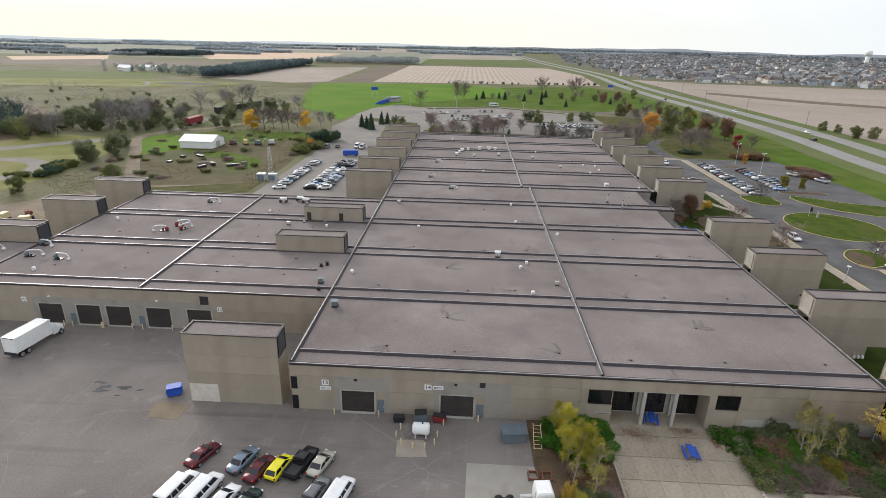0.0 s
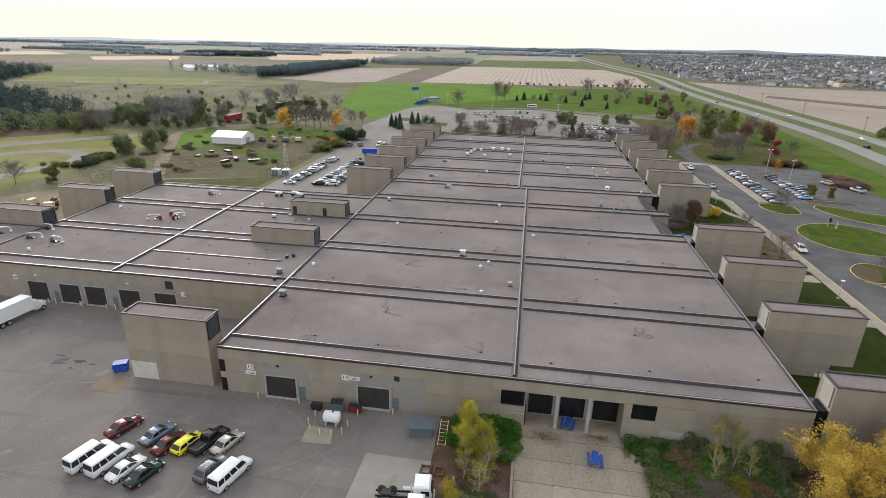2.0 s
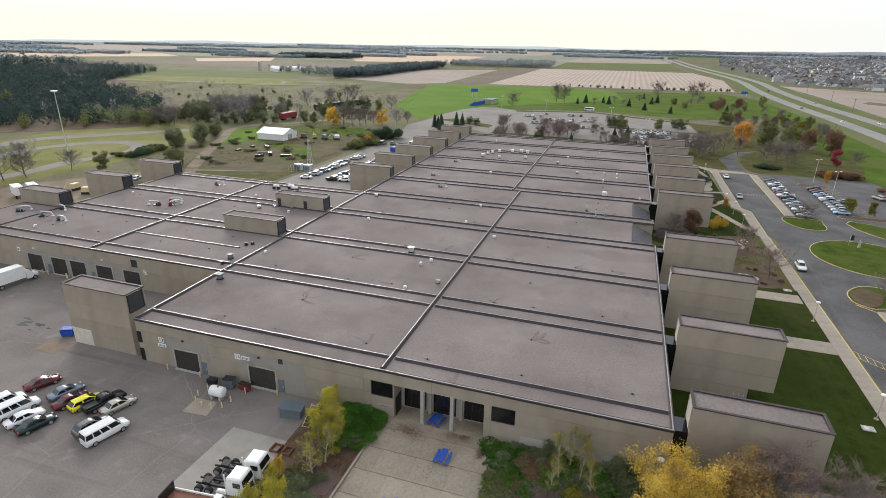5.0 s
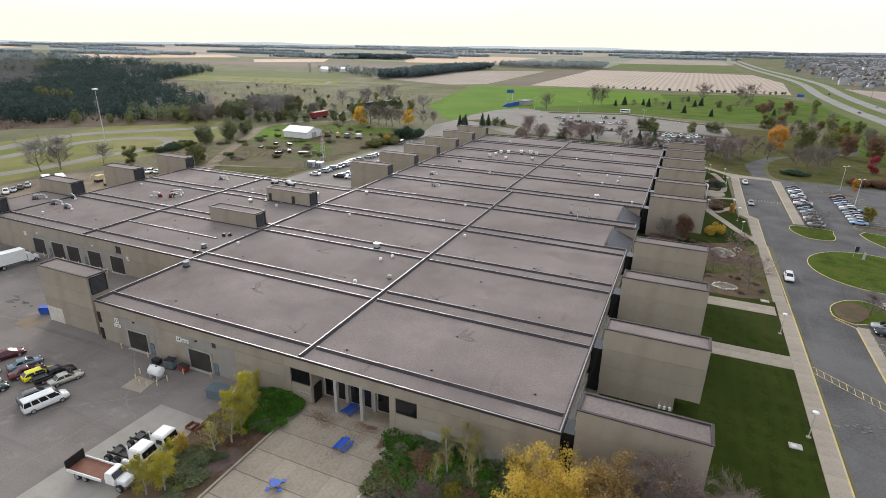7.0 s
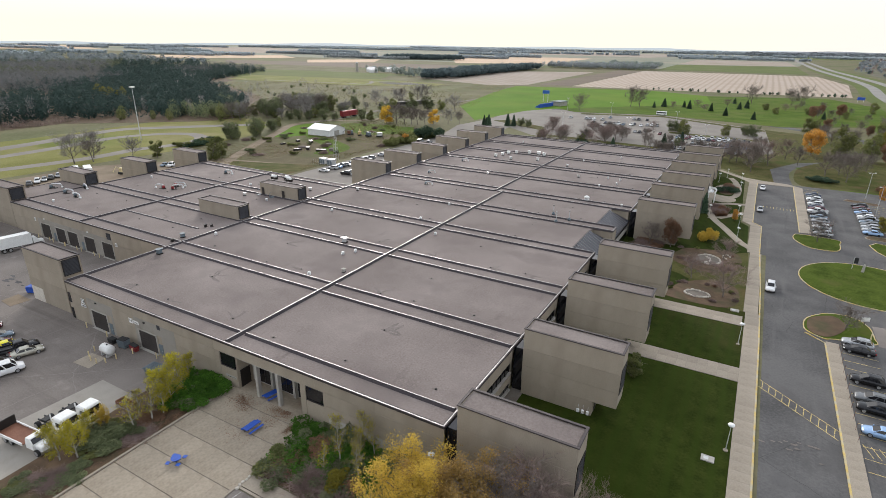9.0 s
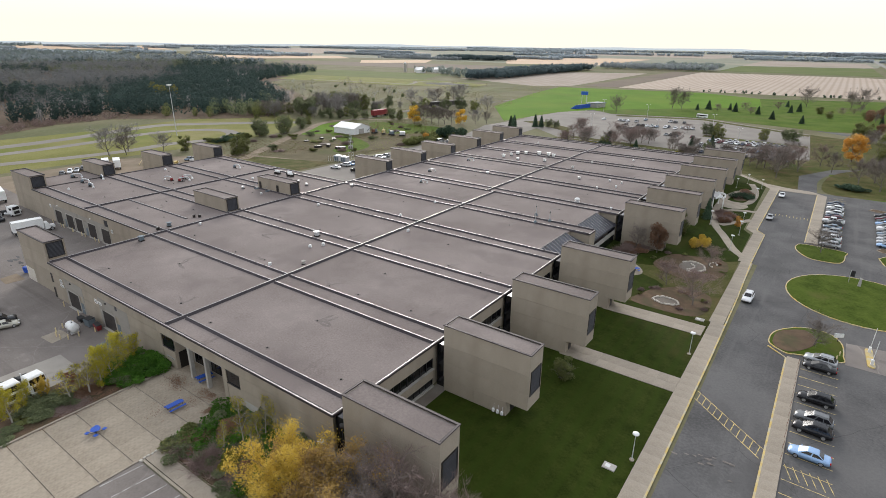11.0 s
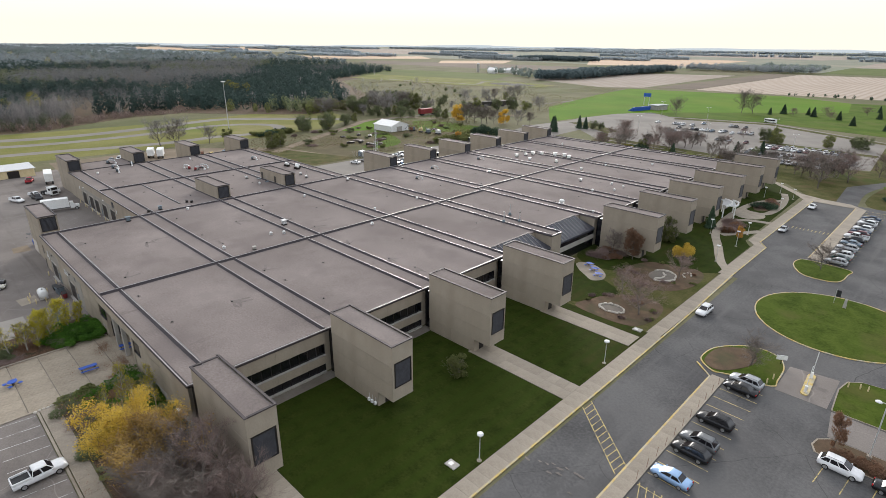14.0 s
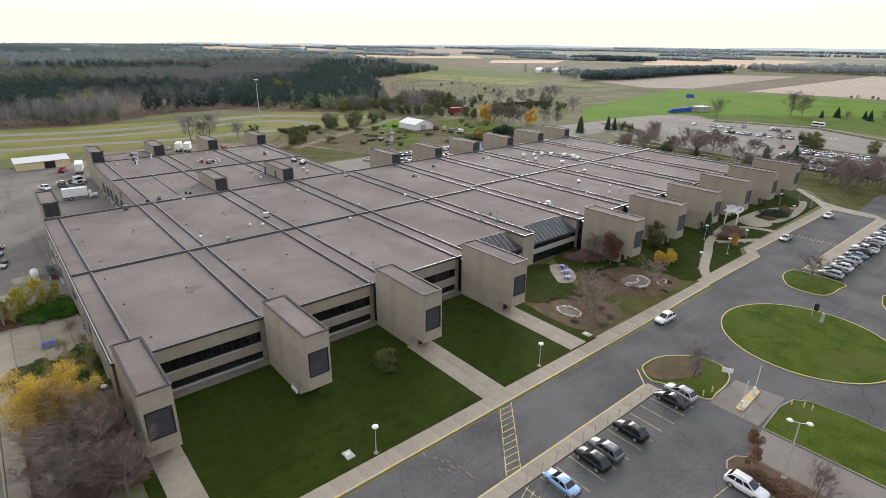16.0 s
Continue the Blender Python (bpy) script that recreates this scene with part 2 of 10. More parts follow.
M_FIELD_GREEN = ground_layers("pasture", (0.085, 0.11, 0.035), (0.125, 0.145, 0.055), (0.14, 0.13, 0.07), None, 0.02, 0.008, 0, fine=0.3, spec=0.05)
M_SUBURB = ground_layers("suburban_gardens", (0.11, 0.10, 0.075), (0.16, 0.15, 0.115), (0.10, 0.125, 0.06), (0.20, 0.19, 0.18), 0.02, 0.01, 0.015, fine=0.2, spec=0.05)
M_ROUGH = ground_layers("rough_ground", (0.082, 0.070, 0.040), (0.135, 0.114, 0.068), (0.072, 0.088, 0.030), (0.118, 0.088, 0.060), 0.12, 0.035, 0.05, fine=1.5, spec=0.05)
M_DIRT = ground_layers("dirt_track", (0.17, 0.13, 0.09), (0.23, 0.18, 0.13), (0.12, 0.10, 0.06), None, 0.15, 0.08, 0, fine=3)
M_DRIVE = ground_layers("pale_drive", (0.18, 0.162, 0.144), (0.23, 0.21, 0.186), (0.155, 0.141, 0.124), None, 0.1, 0.03, 0, fine=3)

# building
M_PANEL = surf("precast_panel", (0.285, 0.243, 0.19), (0.35, 0.30, 0.237), 9, 0.45, 0.85, third=(0.262, 0.220, 0.172), third_scale=0.3, third_lo=0.5, third_hi=0.85, vary=0.06, stretch=(1, 1, 0.5))
M_PLINTH = surf("pale_concrete", (0.33, 0.31, 0.28), (0.40, 0.38, 0.34), 10, 0.5, 0.88, third=(0.26, 0.24, 0.21), third_scale=0.4)
M_ROOF = ground_layers("gravel_roof", (0.140, 0.117, 0.108), (0.248, 0.212, 0.197), (0.192, 0.164, 0.152), (0.150, 0.126, 0.119), 0.06, 0.3, 0.11, fine=3.6, bump=0.4, spec=0.1, sharp=0.26,
                       streaks=((0.12, (1, 1, 1), 0.60, 0.74, (0.235, 0.202, 0.186)), (0.3, (1, 0.3, 1), 0.63, 0.76, (0.095, 0.079, 0.075))))
M_INFILL = surf("infill_concrete", (0.26, 0.24, 0.21), (0.31, 0.285, 0.25), 10, 0.5, 0.88, third=(0.23, 0.205, 0.175), third_scale=0.4)
M_STAIN = surf("damp_roof_stain", (0.115, 0.096, 0.089), (0.172, 0.146, 0.136), 3, 1.0, 0.85)
M_COPING = surf("bronze_coping", (0.045, 0.037, 0.038), (0.072, 0.061, 0.061), 5, 0.6, 0.6, metal=0.3, bump=0.05, vary=0.1)
M_CAP = surf("worn_metal_cap", (0.25, 0.235, 0.23), (0.43, 0.41, 0.405), 0.9, 0.12, 0.38, metal=0.5, bump=0.05, vary=0.2)
# curb flashing, its colour taken near black to carry the curb's shadow line
M_CURB_DARK = surf("shadow_dark_flashing", (0.030, 0.024, 0.027), (0.055, 0.045, 0.048), 3, 0.5, 0.6, bump=0.1, vary=0.12)
M_PALE_METAL = surf("galvanised_metal", (0.50, 0.50, 0.50), (0.62, 0.62, 0.62), 12, 1.5, 0.45, metal=0.4, bump=0.05)
M_WHITE = surf("white_paint", (0.66, 0.66, 0.64), (0.78, 0.78, 0.76), 5, 0.8, 0.5, bump=0.05)
M_LOUVRE = surf("dark_louvre", (0.022, 0.022, 0.026), (0.04, 0.04, 0.047), 4, 0.8, 0.5, bump=0.05, vary=0.15)
M_GLASS = surf("dark_glass", (0.008, 0.008, 0.01), (0.014, 0.014, 0.017), 1, 0.2, 0.06, bump=0.0, spec=0.6, vary=0.2)
M_SKYLIGHT = surf("skylight_glass", (0.030, 0.031, 0.040), (0.058, 0.060, 0.075), 2, 0.4, 0.32, bump=0.0, spec=0.4)
M_DARK = surf("dark_bronze_frame", (0.025, 0.022, 0.02), (0.035, 0.03, 0.028), 8, 1, 0.45, metal=0.3, bump=0.02)
M_DOOR = surf("dark_steel_door", (0.035, 0.03, 0.028), (0.055, 0.047, 0.042), 5, 0.6, 0.55, bump=0.05, vary=0.2)
M_BLUEGREY = surf("blue_grey_paint", (0.11, 0.14, 0.16), (0.15, 0.18, 0.20), 6, 0.8, 0.55, bump=0.05)
M_YELLOW = surf("yellow_kerb_paint", (0.44, 0.31, 0.09), (0.56, 0.42, 0.16), 3, 0.5, 0.75, third=(0.40, 0.36, 0.27), third_scale=0.7, third_lo=0.42, third_hi=0.62)
M_LINE = surf("faded_yellow_line", (0.46, 0.35, 0.12), (0.56, 0.45, 0.19), 4, 0.8, 0.8, third=(0.2, 0.17, 0.11), third_scale=1.2, third_lo=0.5, third_hi=0.62, bump=0)
M_WHITELINE = surf("faded_white_line", (0.42, 0.41, 0.39), (0.55, 0.54, 0.52), 4, 0.8, 0.8, third=(0.2, 0.19, 0.17), third_scale=0.9, third_lo=0.5, third_hi=0.62, bump=0)
M_BOLLARD = surf("cream_bollard", (0.55, 0.44, 0.24), (0.66, 0.55, 0.34), 6, 1, 0.6)
M_BARK = surf("grey_bark", (0.125, 0.104, 0.088), (0.195, 0.17, 0.15), 6, 0.8, 0.9, vary=0.2)
M_BIRCH = surf("pale_bark", (0.28, 0.26, 0.23), (0.42, 0.40, 0.36), 6, 0.8, 0.85)
M_TWIG = leafy("bare_twigs", (0.105, 0.085, 0.073), (0.225, 0.19, 0.166), 0.2, 0.0)
M_TWIG_PALE = leafy("pale_grey_twigs", (0.165, 0.152, 0.142), (0.31, 0.29, 0.275), 0.2, 0.0)
M_TWIG_RED = leafy("reddish_twigs", (0.15, 0.105, 0.092), (0.29, 0.215, 0.19), 0.2, 0.0)
M_TWIG_GREY = leafy("grey_twigs", (0.20, 0.185, 0.175), (0.37, 0.345, 0.33), 0.2, 0.0)
# far belts: air haze is put into these paler, bluer leaf colours
M_TWIG_HAZED = leafy("hazed_grey_woods", (0.29, 0.315, 0.325), (0.37, 0.39, 0.395), 0.15, 0.45, 0.02, 0.2)
M_GREEN_HAZED = leafy("hazed_green_woods", (0.215, 0.252, 0.23), (0.29, 0.325, 0.29), 0.15, 0.45, 0.03, 0.2)
M_DARK_HAZED = leafy("hazed_evergreens", (0.085, 0.118, 0.125), (0.125, 0.160, 0.160), 0.15, 0.45, 0.03, 0.2)
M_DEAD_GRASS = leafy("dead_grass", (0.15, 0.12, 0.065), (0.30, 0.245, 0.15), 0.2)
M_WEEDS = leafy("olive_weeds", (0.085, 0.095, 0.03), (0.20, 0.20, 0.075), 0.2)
# bluish haze mixed into the colour of ridge, hill and suburb trees
M_HORIZON_HAZED = leafy("hazed_horizon_woods", (0.175, 0.195, 0.215), (0.25, 0.27, 0.285), 0.1, 0.0)
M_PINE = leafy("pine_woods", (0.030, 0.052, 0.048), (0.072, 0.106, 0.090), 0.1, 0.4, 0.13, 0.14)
# haze painted in: this and the far bare and mixed crowns are blue-grey
M_PINE_HAZED = leafy("hazed_pine_woods", (0.10, 0.135, 0.145), (0.15, 0.185, 0.19), 0.1, 0.4, 0.05, 0.15)
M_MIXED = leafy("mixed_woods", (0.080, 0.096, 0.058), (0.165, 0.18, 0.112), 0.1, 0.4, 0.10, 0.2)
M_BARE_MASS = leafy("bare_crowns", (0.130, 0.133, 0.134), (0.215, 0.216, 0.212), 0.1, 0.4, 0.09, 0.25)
M_BARE_HAZED = leafy("hazed_bare_crowns", (0.185, 0.212, 0.225), (0.245, 0.272, 0.28), 0.1, 0.45, 0.03, 0.2)
M_MIXED_HAZED = leafy("hazed_mixed_woods", (0.15, 0.182, 0.18), (0.205, 0.235, 0.225), 0.1, 0.45, 0.03, 0.2)
M_LEAF_YELLOW = leafy("yellow_leaves", (0.40, 0.27, 0.04), (0.68, 0.50, 0.10), 0.12)
M_LEAF_OLIVE = leafy("yellow_green_leaves", (0.15, 0.14, 0.025), (0.36, 0.31, 0.055), 0.25)
M_LEAF_BIRCH = leafy("birch_leaves", (0.25, 0.225, 0.018), (0.52, 0.46, 0.05), 0.2)
M_LEAF_TAN = leafy("tan_gold_leaves", (0.26, 0.16, 0.045), (0.50, 0.34, 0.12), 0.12)
M_LEAF_GREEN = leafy("green_leaves", (0.03, 0.085, 0.012), (0.11, 0.24, 0.03), 0.3)
M_LEAF_GOLD = leafy("gold_leaves", (0.48, 0.29, 0.035), (0.74, 0.50, 0.075), 0.12)
M_LEAF_DEEP = leafy("deep_green_leaves", (0.085, 0.106, 0.052), (0.215, 0.24, 0.125), 0.2)
M_LEAF_DULL = leafy("dull_green_leaves", (0.09, 0.105, 0.034), (0.235, 0.245, 0.095), 0.3)
M_LEAF_ORANGE = leafy("orange_leaves", (0.38, 0.19, 0.04), (0.60, 0.34, 0.075), 0.2)
M_LEAF_RED = leafy("red_leaves", (0.20, 0.028, 0.04), (0.38, 0.07, 0.085), 0.2)
M_LEAF_RUST = leafy("rust_brown_leaves", (0.15, 0.085, 0.055), (0.28, 0.165, 0.105), 0.2)
M_NEEDLE = leafy("dark_needles", (0.030, 0.058, 0.036), (0.080, 0.122, 0.072), 0.28, 0.2)
# palest belts: haze laid into the leaf colour itself
M_FAR_HAZE = leafy("hazed_distant_woods", (0.40, 0.445, 0.475), (0.48, 0.52, 0.54), 0.12, 0.45, 0.01, 0.2)
M_TYRE = surf("tyre_rubber", (0.016, 0.016, 0.016), (0.028, 0.028, 0.028), 20, 3, 0.85)
M_RIM = surf("alloy_rim", (0.35, 0.35, 0.36), (0.5, 0.5, 0.5), 12, 3, 0.4, metal=0.7, bump=0)
M_BLACK = surf("black_plastic", (0.018, 0.018, 0.019), (0.03, 0.03, 0.031), 12, 2, 0.6)
M_HEADLAMP = surf("clear_headlamp", (0.55, 0.55, 0.55), (0.7, 0.7, 0.7), 10, 3, 0.15, bump=0)
M_TAILLAMP = surf("red_tail_lamp", (0.30, 0.012, 0.012), (0.42, 0.02, 0.02), 10, 3, 0.2, bump=0)
M_BLUE = surf("bright_blue_plastic", (0.015, 0.06, 0.32), (0.03, 0.10, 0.46), 5, 0.8, 0.45, bump=0.05)
M_RUST = surf("rusty_brown_metal", (0.13, 0.055, 0.035), (0.2, 0.09, 0.055), 6, 0.9, 0.75)
M_RED = surf("dull_red_paint", (0.17, 0.022, 0.026), (0.25, 0.036, 0.036), 4, 0.6, 0.6)
M_STONE = surf("pale_limestone", (0.42, 0.38, 0.33), (0.55, 0.51, 0.45), 7, 1.2, 0.9, vary=0.15)
# haze over the far ridge, put in as a bluish-white glow of its surface
M_RIDGE_GLOW = bpy.data.materials.new("glowing_ridge_haze")
M_RIDGE_GLOW.use_nodes = True
pd = M_RIDGE_GLOW.node_tree.nodes["Principled BSDF"]
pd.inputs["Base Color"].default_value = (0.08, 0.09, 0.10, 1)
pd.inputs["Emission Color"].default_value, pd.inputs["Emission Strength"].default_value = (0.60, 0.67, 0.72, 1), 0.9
# added glowing wall for the low haze, in the colours of the sky above
M_SKY_GLOW = bpy.data.materials.new("glowing_sky_haze")
M_SKY_GLOW.use_nodes = True
sn, sl = M_SKY_GLOW.node_tree.nodes, M_SKY_GLOW.node_tree.links
sp = sn["Principled BSDF"]
sp.inputs["Base Color"].default_value, sp.inputs["Specular IOR Level"].default_value, sp.inputs["Emission Strength"].default_value = (0, 0, 0, 1), 0, 1.0
sx, sc = sn.new("ShaderNodeSeparateXYZ"), sn.new("ShaderNodeTexCoord")
sl.new(sc.outputs["Object"], sx.inputs[0])
sr = sn.new("ShaderNodeMapRange")
sr.inputs["From Min"].default_value, sr.inputs["From Max"].default_value = -450, 2790
sl.new(sx.outputs["X"], sr.inputs["Value"])
sm = sn.new("ShaderNodeMix")
sm.data_type = "RGBA"
sm.inputs["A"].default_value, sm.inputs["B"].default_value = (1.06, 1.015, 0.885, 1), (0.90, 0.955, 0.985, 1)
sl.new(sr.outputs[0], sm.inputs["Factor"])
sl.new(sm.outputs["Result"], sp.inputs["Emission Color"])
PAINTS = {}


def paint(name, c, metal=0.25):
    if name not in PAINTS:
        k = 0.85
        PAINTS[name] = surf(name + "_car_paint", tuple(k * v for v in c), c, 3, 0.6, 0.22, metal=metal, bump=0, spec=0.5)
    return PAINTS[name]


# ---- mesh helpers ----


class Shape:
    """Collects vertices and faces for one mesh."""

    def __init__(self):
        self.v, self.f = [], []

    def add(self, v, f):
        k = len(self.v)
        self.v += [tuple(p) for p in v]
        self.f += [tuple(k + i for i in q) for q in f]
        return self

    def box(self, x0, x1, y0, y1, z0, z1, c=0.0):
        """A box; c chamfers its four upright and four top edges."""
        if c <= 0:
            return self.add([(x0, y0, z0), (x1, y0, z0), (x1, y1, z0), (x0, y1, z0), (x0, y0, z1), (x1, y0, z1), (x1, y1, z1), (x0, y1, z1)],
                            [(3, 2, 1, 0), (4, 5, 6, 7), (0, 1, 5, 4), (1, 2, 6, 5), (2, 3, 7, 6), (3, 0, 4, 7)])
        ring = lambda k, z: [(x0 + c + k, y0 + k, z), (x1 - c - k, y0 + k, z), (x1 - k, y0 + c + k, z), (x1 - k, y1 - c - k, z),
                             (x1 - c - k, y1 - k, z), (x0 + c + k, y1 - k, z), (x0 + k, y1 - c - k, z), (x0 + k, y0 + c + k, z)]
        return self.loft([ring(0, z0), ring(0, z1 - c), ring(c * 0.8, z1)])

    def loft(self, rings, close=True):
        n = len(rings[0])
        v = [p for r in rings for p in r]
        f = [(i * n + j, i * n + (j + 1) % n, (i + 1) * n + (j + 1) % n, (i + 1) * n + j) for i in range(len(rings) - 1) for j in range(n)]
        if close:
            f += [tuple(range(n))[::-1], tuple((len(rings) - 1) * n + j for j in range(n))]
        return self.add(v, f)

    def prism(self, poly, z0, z1):
        return self.loft([[(x, y, z0) for x, y in poly], [(x, y, z1) for x, y in poly]])

    def cyl(self, x, y, z0, z1, r0, r1=None, n=12):
        r1 = r0 if r1 is None else r1
        c = [(math.cos(2 * math.pi * i / n), math.sin(2 * math.pi * i / n)) for i in range(n)]
        return self.loft([[(x + r0 * a, y + r0 * b, z0) for a, b in c], [(x + r1 * a, y + r1 * b, z1) for a, b in c]])

    def lathe(self, x, y, prof, n=12):
        c = [(math.cos(2 * math.pi * i / n), math.sin(2 * math.pi * i / n)) for i in range(n)]
        return self.loft([[(x + r * a, y + r * b, z) for a, b in c] for r, z in prof])

    def tube(self, pts, r, n=6):
        """A round bar along points; r: one radius or one for each point."""
        pts = [Vector(p) for p in pts]
        rs = r if isinstance(r, (list, tuple)) else [r] * len(pts)
        rings = []
        for i, p in enumerate(pts):
            d = (pts[min(i + 1, len(pts) - 1)] - pts[max(i - 1, 0)]).normalized()
            u = d.orthogonal().normalized() if abs(d.z) > 0.9 else d.cross(Vector((0, 0, 1))).normalized()
            w = d.cross(u)
            rings.append([tuple(p + rs[i] * (math.cos(2 * math.pi * k / n) * u + math.sin(2 * math.pi * k / n) * w)) for k in range(n)])
        return self.loft(rings)

    def mesh(self, name, mat, smooth=False):
        m = bpy.data.meshes.new(name)
        m.from_pydata(self.v, [], self.f)
        b = bmesh.new()
        b.from_mesh(m)
        bmesh.ops.recalc_face_normals(b, faces=b.faces)
        b.to_mesh(m)
        b.free()
        m.materials.append(mat)
        if smooth:
            m.polygons.foreach_set("use_smooth", [True] * len(m.polygons))
        m.update()
        return m


def thing(name, label, category, m=None, group="", kind=""):
    ob = new(name)
    ob.empty_display_size = 0.3
    if m is not None:
        ob.matrix_world = m
    return tagged(ob, label, category, group, kind)


def part(name, shape, mat, parent, label="", at=None, smooth=False):
    data = shape.mesh(name, mat, smooth) if isinstance(shape, Shape) else shape
    ob = new(name, data)
    ob.parent = parent
    if at is not None:
        ob.matrix_basis = at
    if label:
        ob["label"] = label
    return ob


def stuff(ob):
    ob["kind"] = "stuff"
    return ob


def solid(name, shape, mat, label, category="", kind="structure", group="", smooth=False):
    return tagged(new(name, shape.mesh(name, mat, smooth)), label, category or name.replace("_", " "), group, kind)


def raw_mesh(name, verts, faces, mat):
    """A mesh from arrays: verts (n, 3), faces (m, 3) or (m, 4)."""
    m = bpy.data.meshes.new(name)
    k = faces.shape[1]
    m.vertices.add(len(verts))
    m.vertices.foreach_set("co", np.ascontiguousarray(verts, dtype=np.float32).ravel())
    m.loops.add(faces.size)
    m.loops.foreach_set("vertex_index", np.ascontiguousarray(faces, dtype=np.int32).ravel())
    m.polygons.add(len(faces))
    m.polygons.foreach_set("loop_start", np.arange(0, faces.size, k, dtype=np.int32))
    m.polygons.foreach_set("loop_total", np.full(len(faces), k, dtype=np.int32))
    m.update(calc_edges=True)
    m.materials.append(mat)
    return m


PIECES = {}


def piece(name, w, d, h, mat, parent, x, y, z, chamfer=0.0):
    """A box piece of the size w, d, h standing at its lower corner; alike pieces share one mesh."""
    key = (name, round(w, 2), round(d, 2), round(h, 2), mat.name, chamfer)
    if key not in PIECES:
        PIECES[key] = Shape().box(0, w, 0, d, 0, h, chamfer).mesh(name, mat)
    ob = new(name, PIECES[key])
    ob.parent = parent
    ob.location = (x, y, z)
    return ob

# ---- ground, roads, lots ----
solid("ground", Shape().add([(-6000, -1500, 0), (6000, -1500, 0), (6000, 6500, 0), (-6000, 6500, 0)], [(0, 1, 2, 3)]), M_PRAIRIE,
      "flat dry autumn prairie grass reaching the horizon", "ground")


def arc(cx, cy, rx, ry, a0, a1, n=16):
    return [(cx + rx * math.cos(radians(a0 + (a1 - a0) * i / n)), cy + ry * math.sin(radians(a0 + (a1 - a0) * i / n))) for i in range(n + 1)]


def smooth_line(pts, n=8):
    """A smooth curve through points (Catmull-Rom)."""
    p = [Vector((x, y)) for x, y in pts]
    p = [2 * p[0] - p[1]] + p + [2 * p[-1] - p[-2]]
    out = []
    for i in range(1, len(p) - 2):
        for k in range(n):
            t = k / n
            out.append(0.5 * (2 * p[i] + (p[i + 1] - p[i - 1]) * t + (2 * p[i - 1] - 5 * p[i] + 4 * p[i + 1] - p[i + 2]) * t * t + (3 * p[i] - p[i - 1] - 3 * p[i + 1] + p[i + 2]) * t ** 3))
    return [tuple(q) for q in out] + [tuple(p[-2])]


def ribbon(pts, width, z0, z1, shape=None):
    """A strip of a width along a line of points."""
    s = shape or Shape()
    p = [Vector(q) for q in pts]
    side = []
    for i in range(len(p)):
        d = (p[min(i + 1, len(p) - 1)] - p[max(i - 1, 0)]).normalized()
        side.append(Vector((-d.y, d.x)) * width / 2)
    return s.loft([[(*(a - b), z0), (*(a + b), z0), (*(a + b), z1), (*(a - b), z1)] for a, b in zip(p, side)])


def rounded(poly, k=4):
    """The closed outline, passed through all its points in a smooth curve."""
    out, n = [], len(poly)
    for i in range(n):
        p0, p1, p2, p3 = (Vector(poly[(i + j) % n]) for j in (-1, 0, 1, 2))
        for t in range(k):
            u = t / k
            out.append(tuple(0.5 * (2 * p1 + (p2 - p0) * u + (2 * p0 - 5 * p1 + 4 * p2 - p3) * u * u + (3 * p1 - p0 - 3 * p2 + p3) * u ** 3)))
    return out


def island(name, poly, label, mat=None, kerb_mat=None, h=0.14, w=0.2):
    """A kerbed bed: a grass surface inside a raised kerb."""
    if name in ("island_corner", "island_north"):
        poly = rounded(poly)
    c = Vector((sum(x for x, y in poly) / len(poly), sum(y for x, y in poly) / len(poly)))
    inner = []
    for x, y in poly:
        d = c - Vector((x, y))
        inner.append(tuple(Vector((x, y)) + d.normalized() * w))
    bed = solid(name, Shape().prism(inner, 0.0, h - 0.02), mat or M_LAWN_SHADED, label, "traffic island")
    k = Shape()
    n = len(poly)
    ring = lambda z: [(x, y, z) for x, y in poly] + [(x, y, z) for x, y in inner]
    v = ring(0.0) + ring(h)
    f = []
    for i in range(n):
        j = (i + 1) % n
        f += [(2 * n + i, 2 * n + j, 3 * n + j, 3 * n + i), (i, j, 2 * n + j, 2 * n + i), (n + i, n + j, 3 * n + j, 3 * n + i)]
    k.add(v, f)
    part("kerb", k, kerb_mat or M_CONCRETE, bed, "worn concrete kerb")
    return bed


flat = lambda poly, z=0.02: Shape().prism(poly, -0.2, z)
solid("parking_lot_south", flat([(-175, -90), (12, -90), (12, 40), (13, 57), (23, 66), (-21, 66), (-21, 87), (-104, 87), (-116, 92), (-135, 92), (-135, 40), (-175, 20)]), M_ASPHALT,
      "worn patched grey asphalt yard with cracks", "parking lot")
solid("parking_lot_east", flat([(93.2, 10), (210, 10), (210, 100), (150, 128), (150, 205), (146, 262), (93.2, 262)], 0.015), M_ROAD, "grey asphalt road and car park", "road")
solid("parking_lot_north", flat([(-83, 432), (-60, 475), (-38, 440), (24, 459), (90, 420), (95, 330), (46, 312), (-25, 318), (-60, 350), (-75, 370)]), M_DRIVE, "pale asphalt car park with rows of cars", "parking lot")
solid("parking_lot_west", flat([(-70, 150), (-36, 150), (-36, 268), (-46, 300), (-50, 360), (-75, 372), (-80, 330), (-68, 285)], 0.018), M_DRIVE, "pale asphalt car park beside the building", "parking lot")
solid("road_north", ribbon(smooth_line([(97, 255), (96, 285), (102, 305), (118, 318), (140, 330), (150, 350), (140, 400), (100, 440), (60, 470), (0, 480), (-60, 450)]), 9, -0.2, 0.022), M_ROAD, "curving asphalt access road", "road")

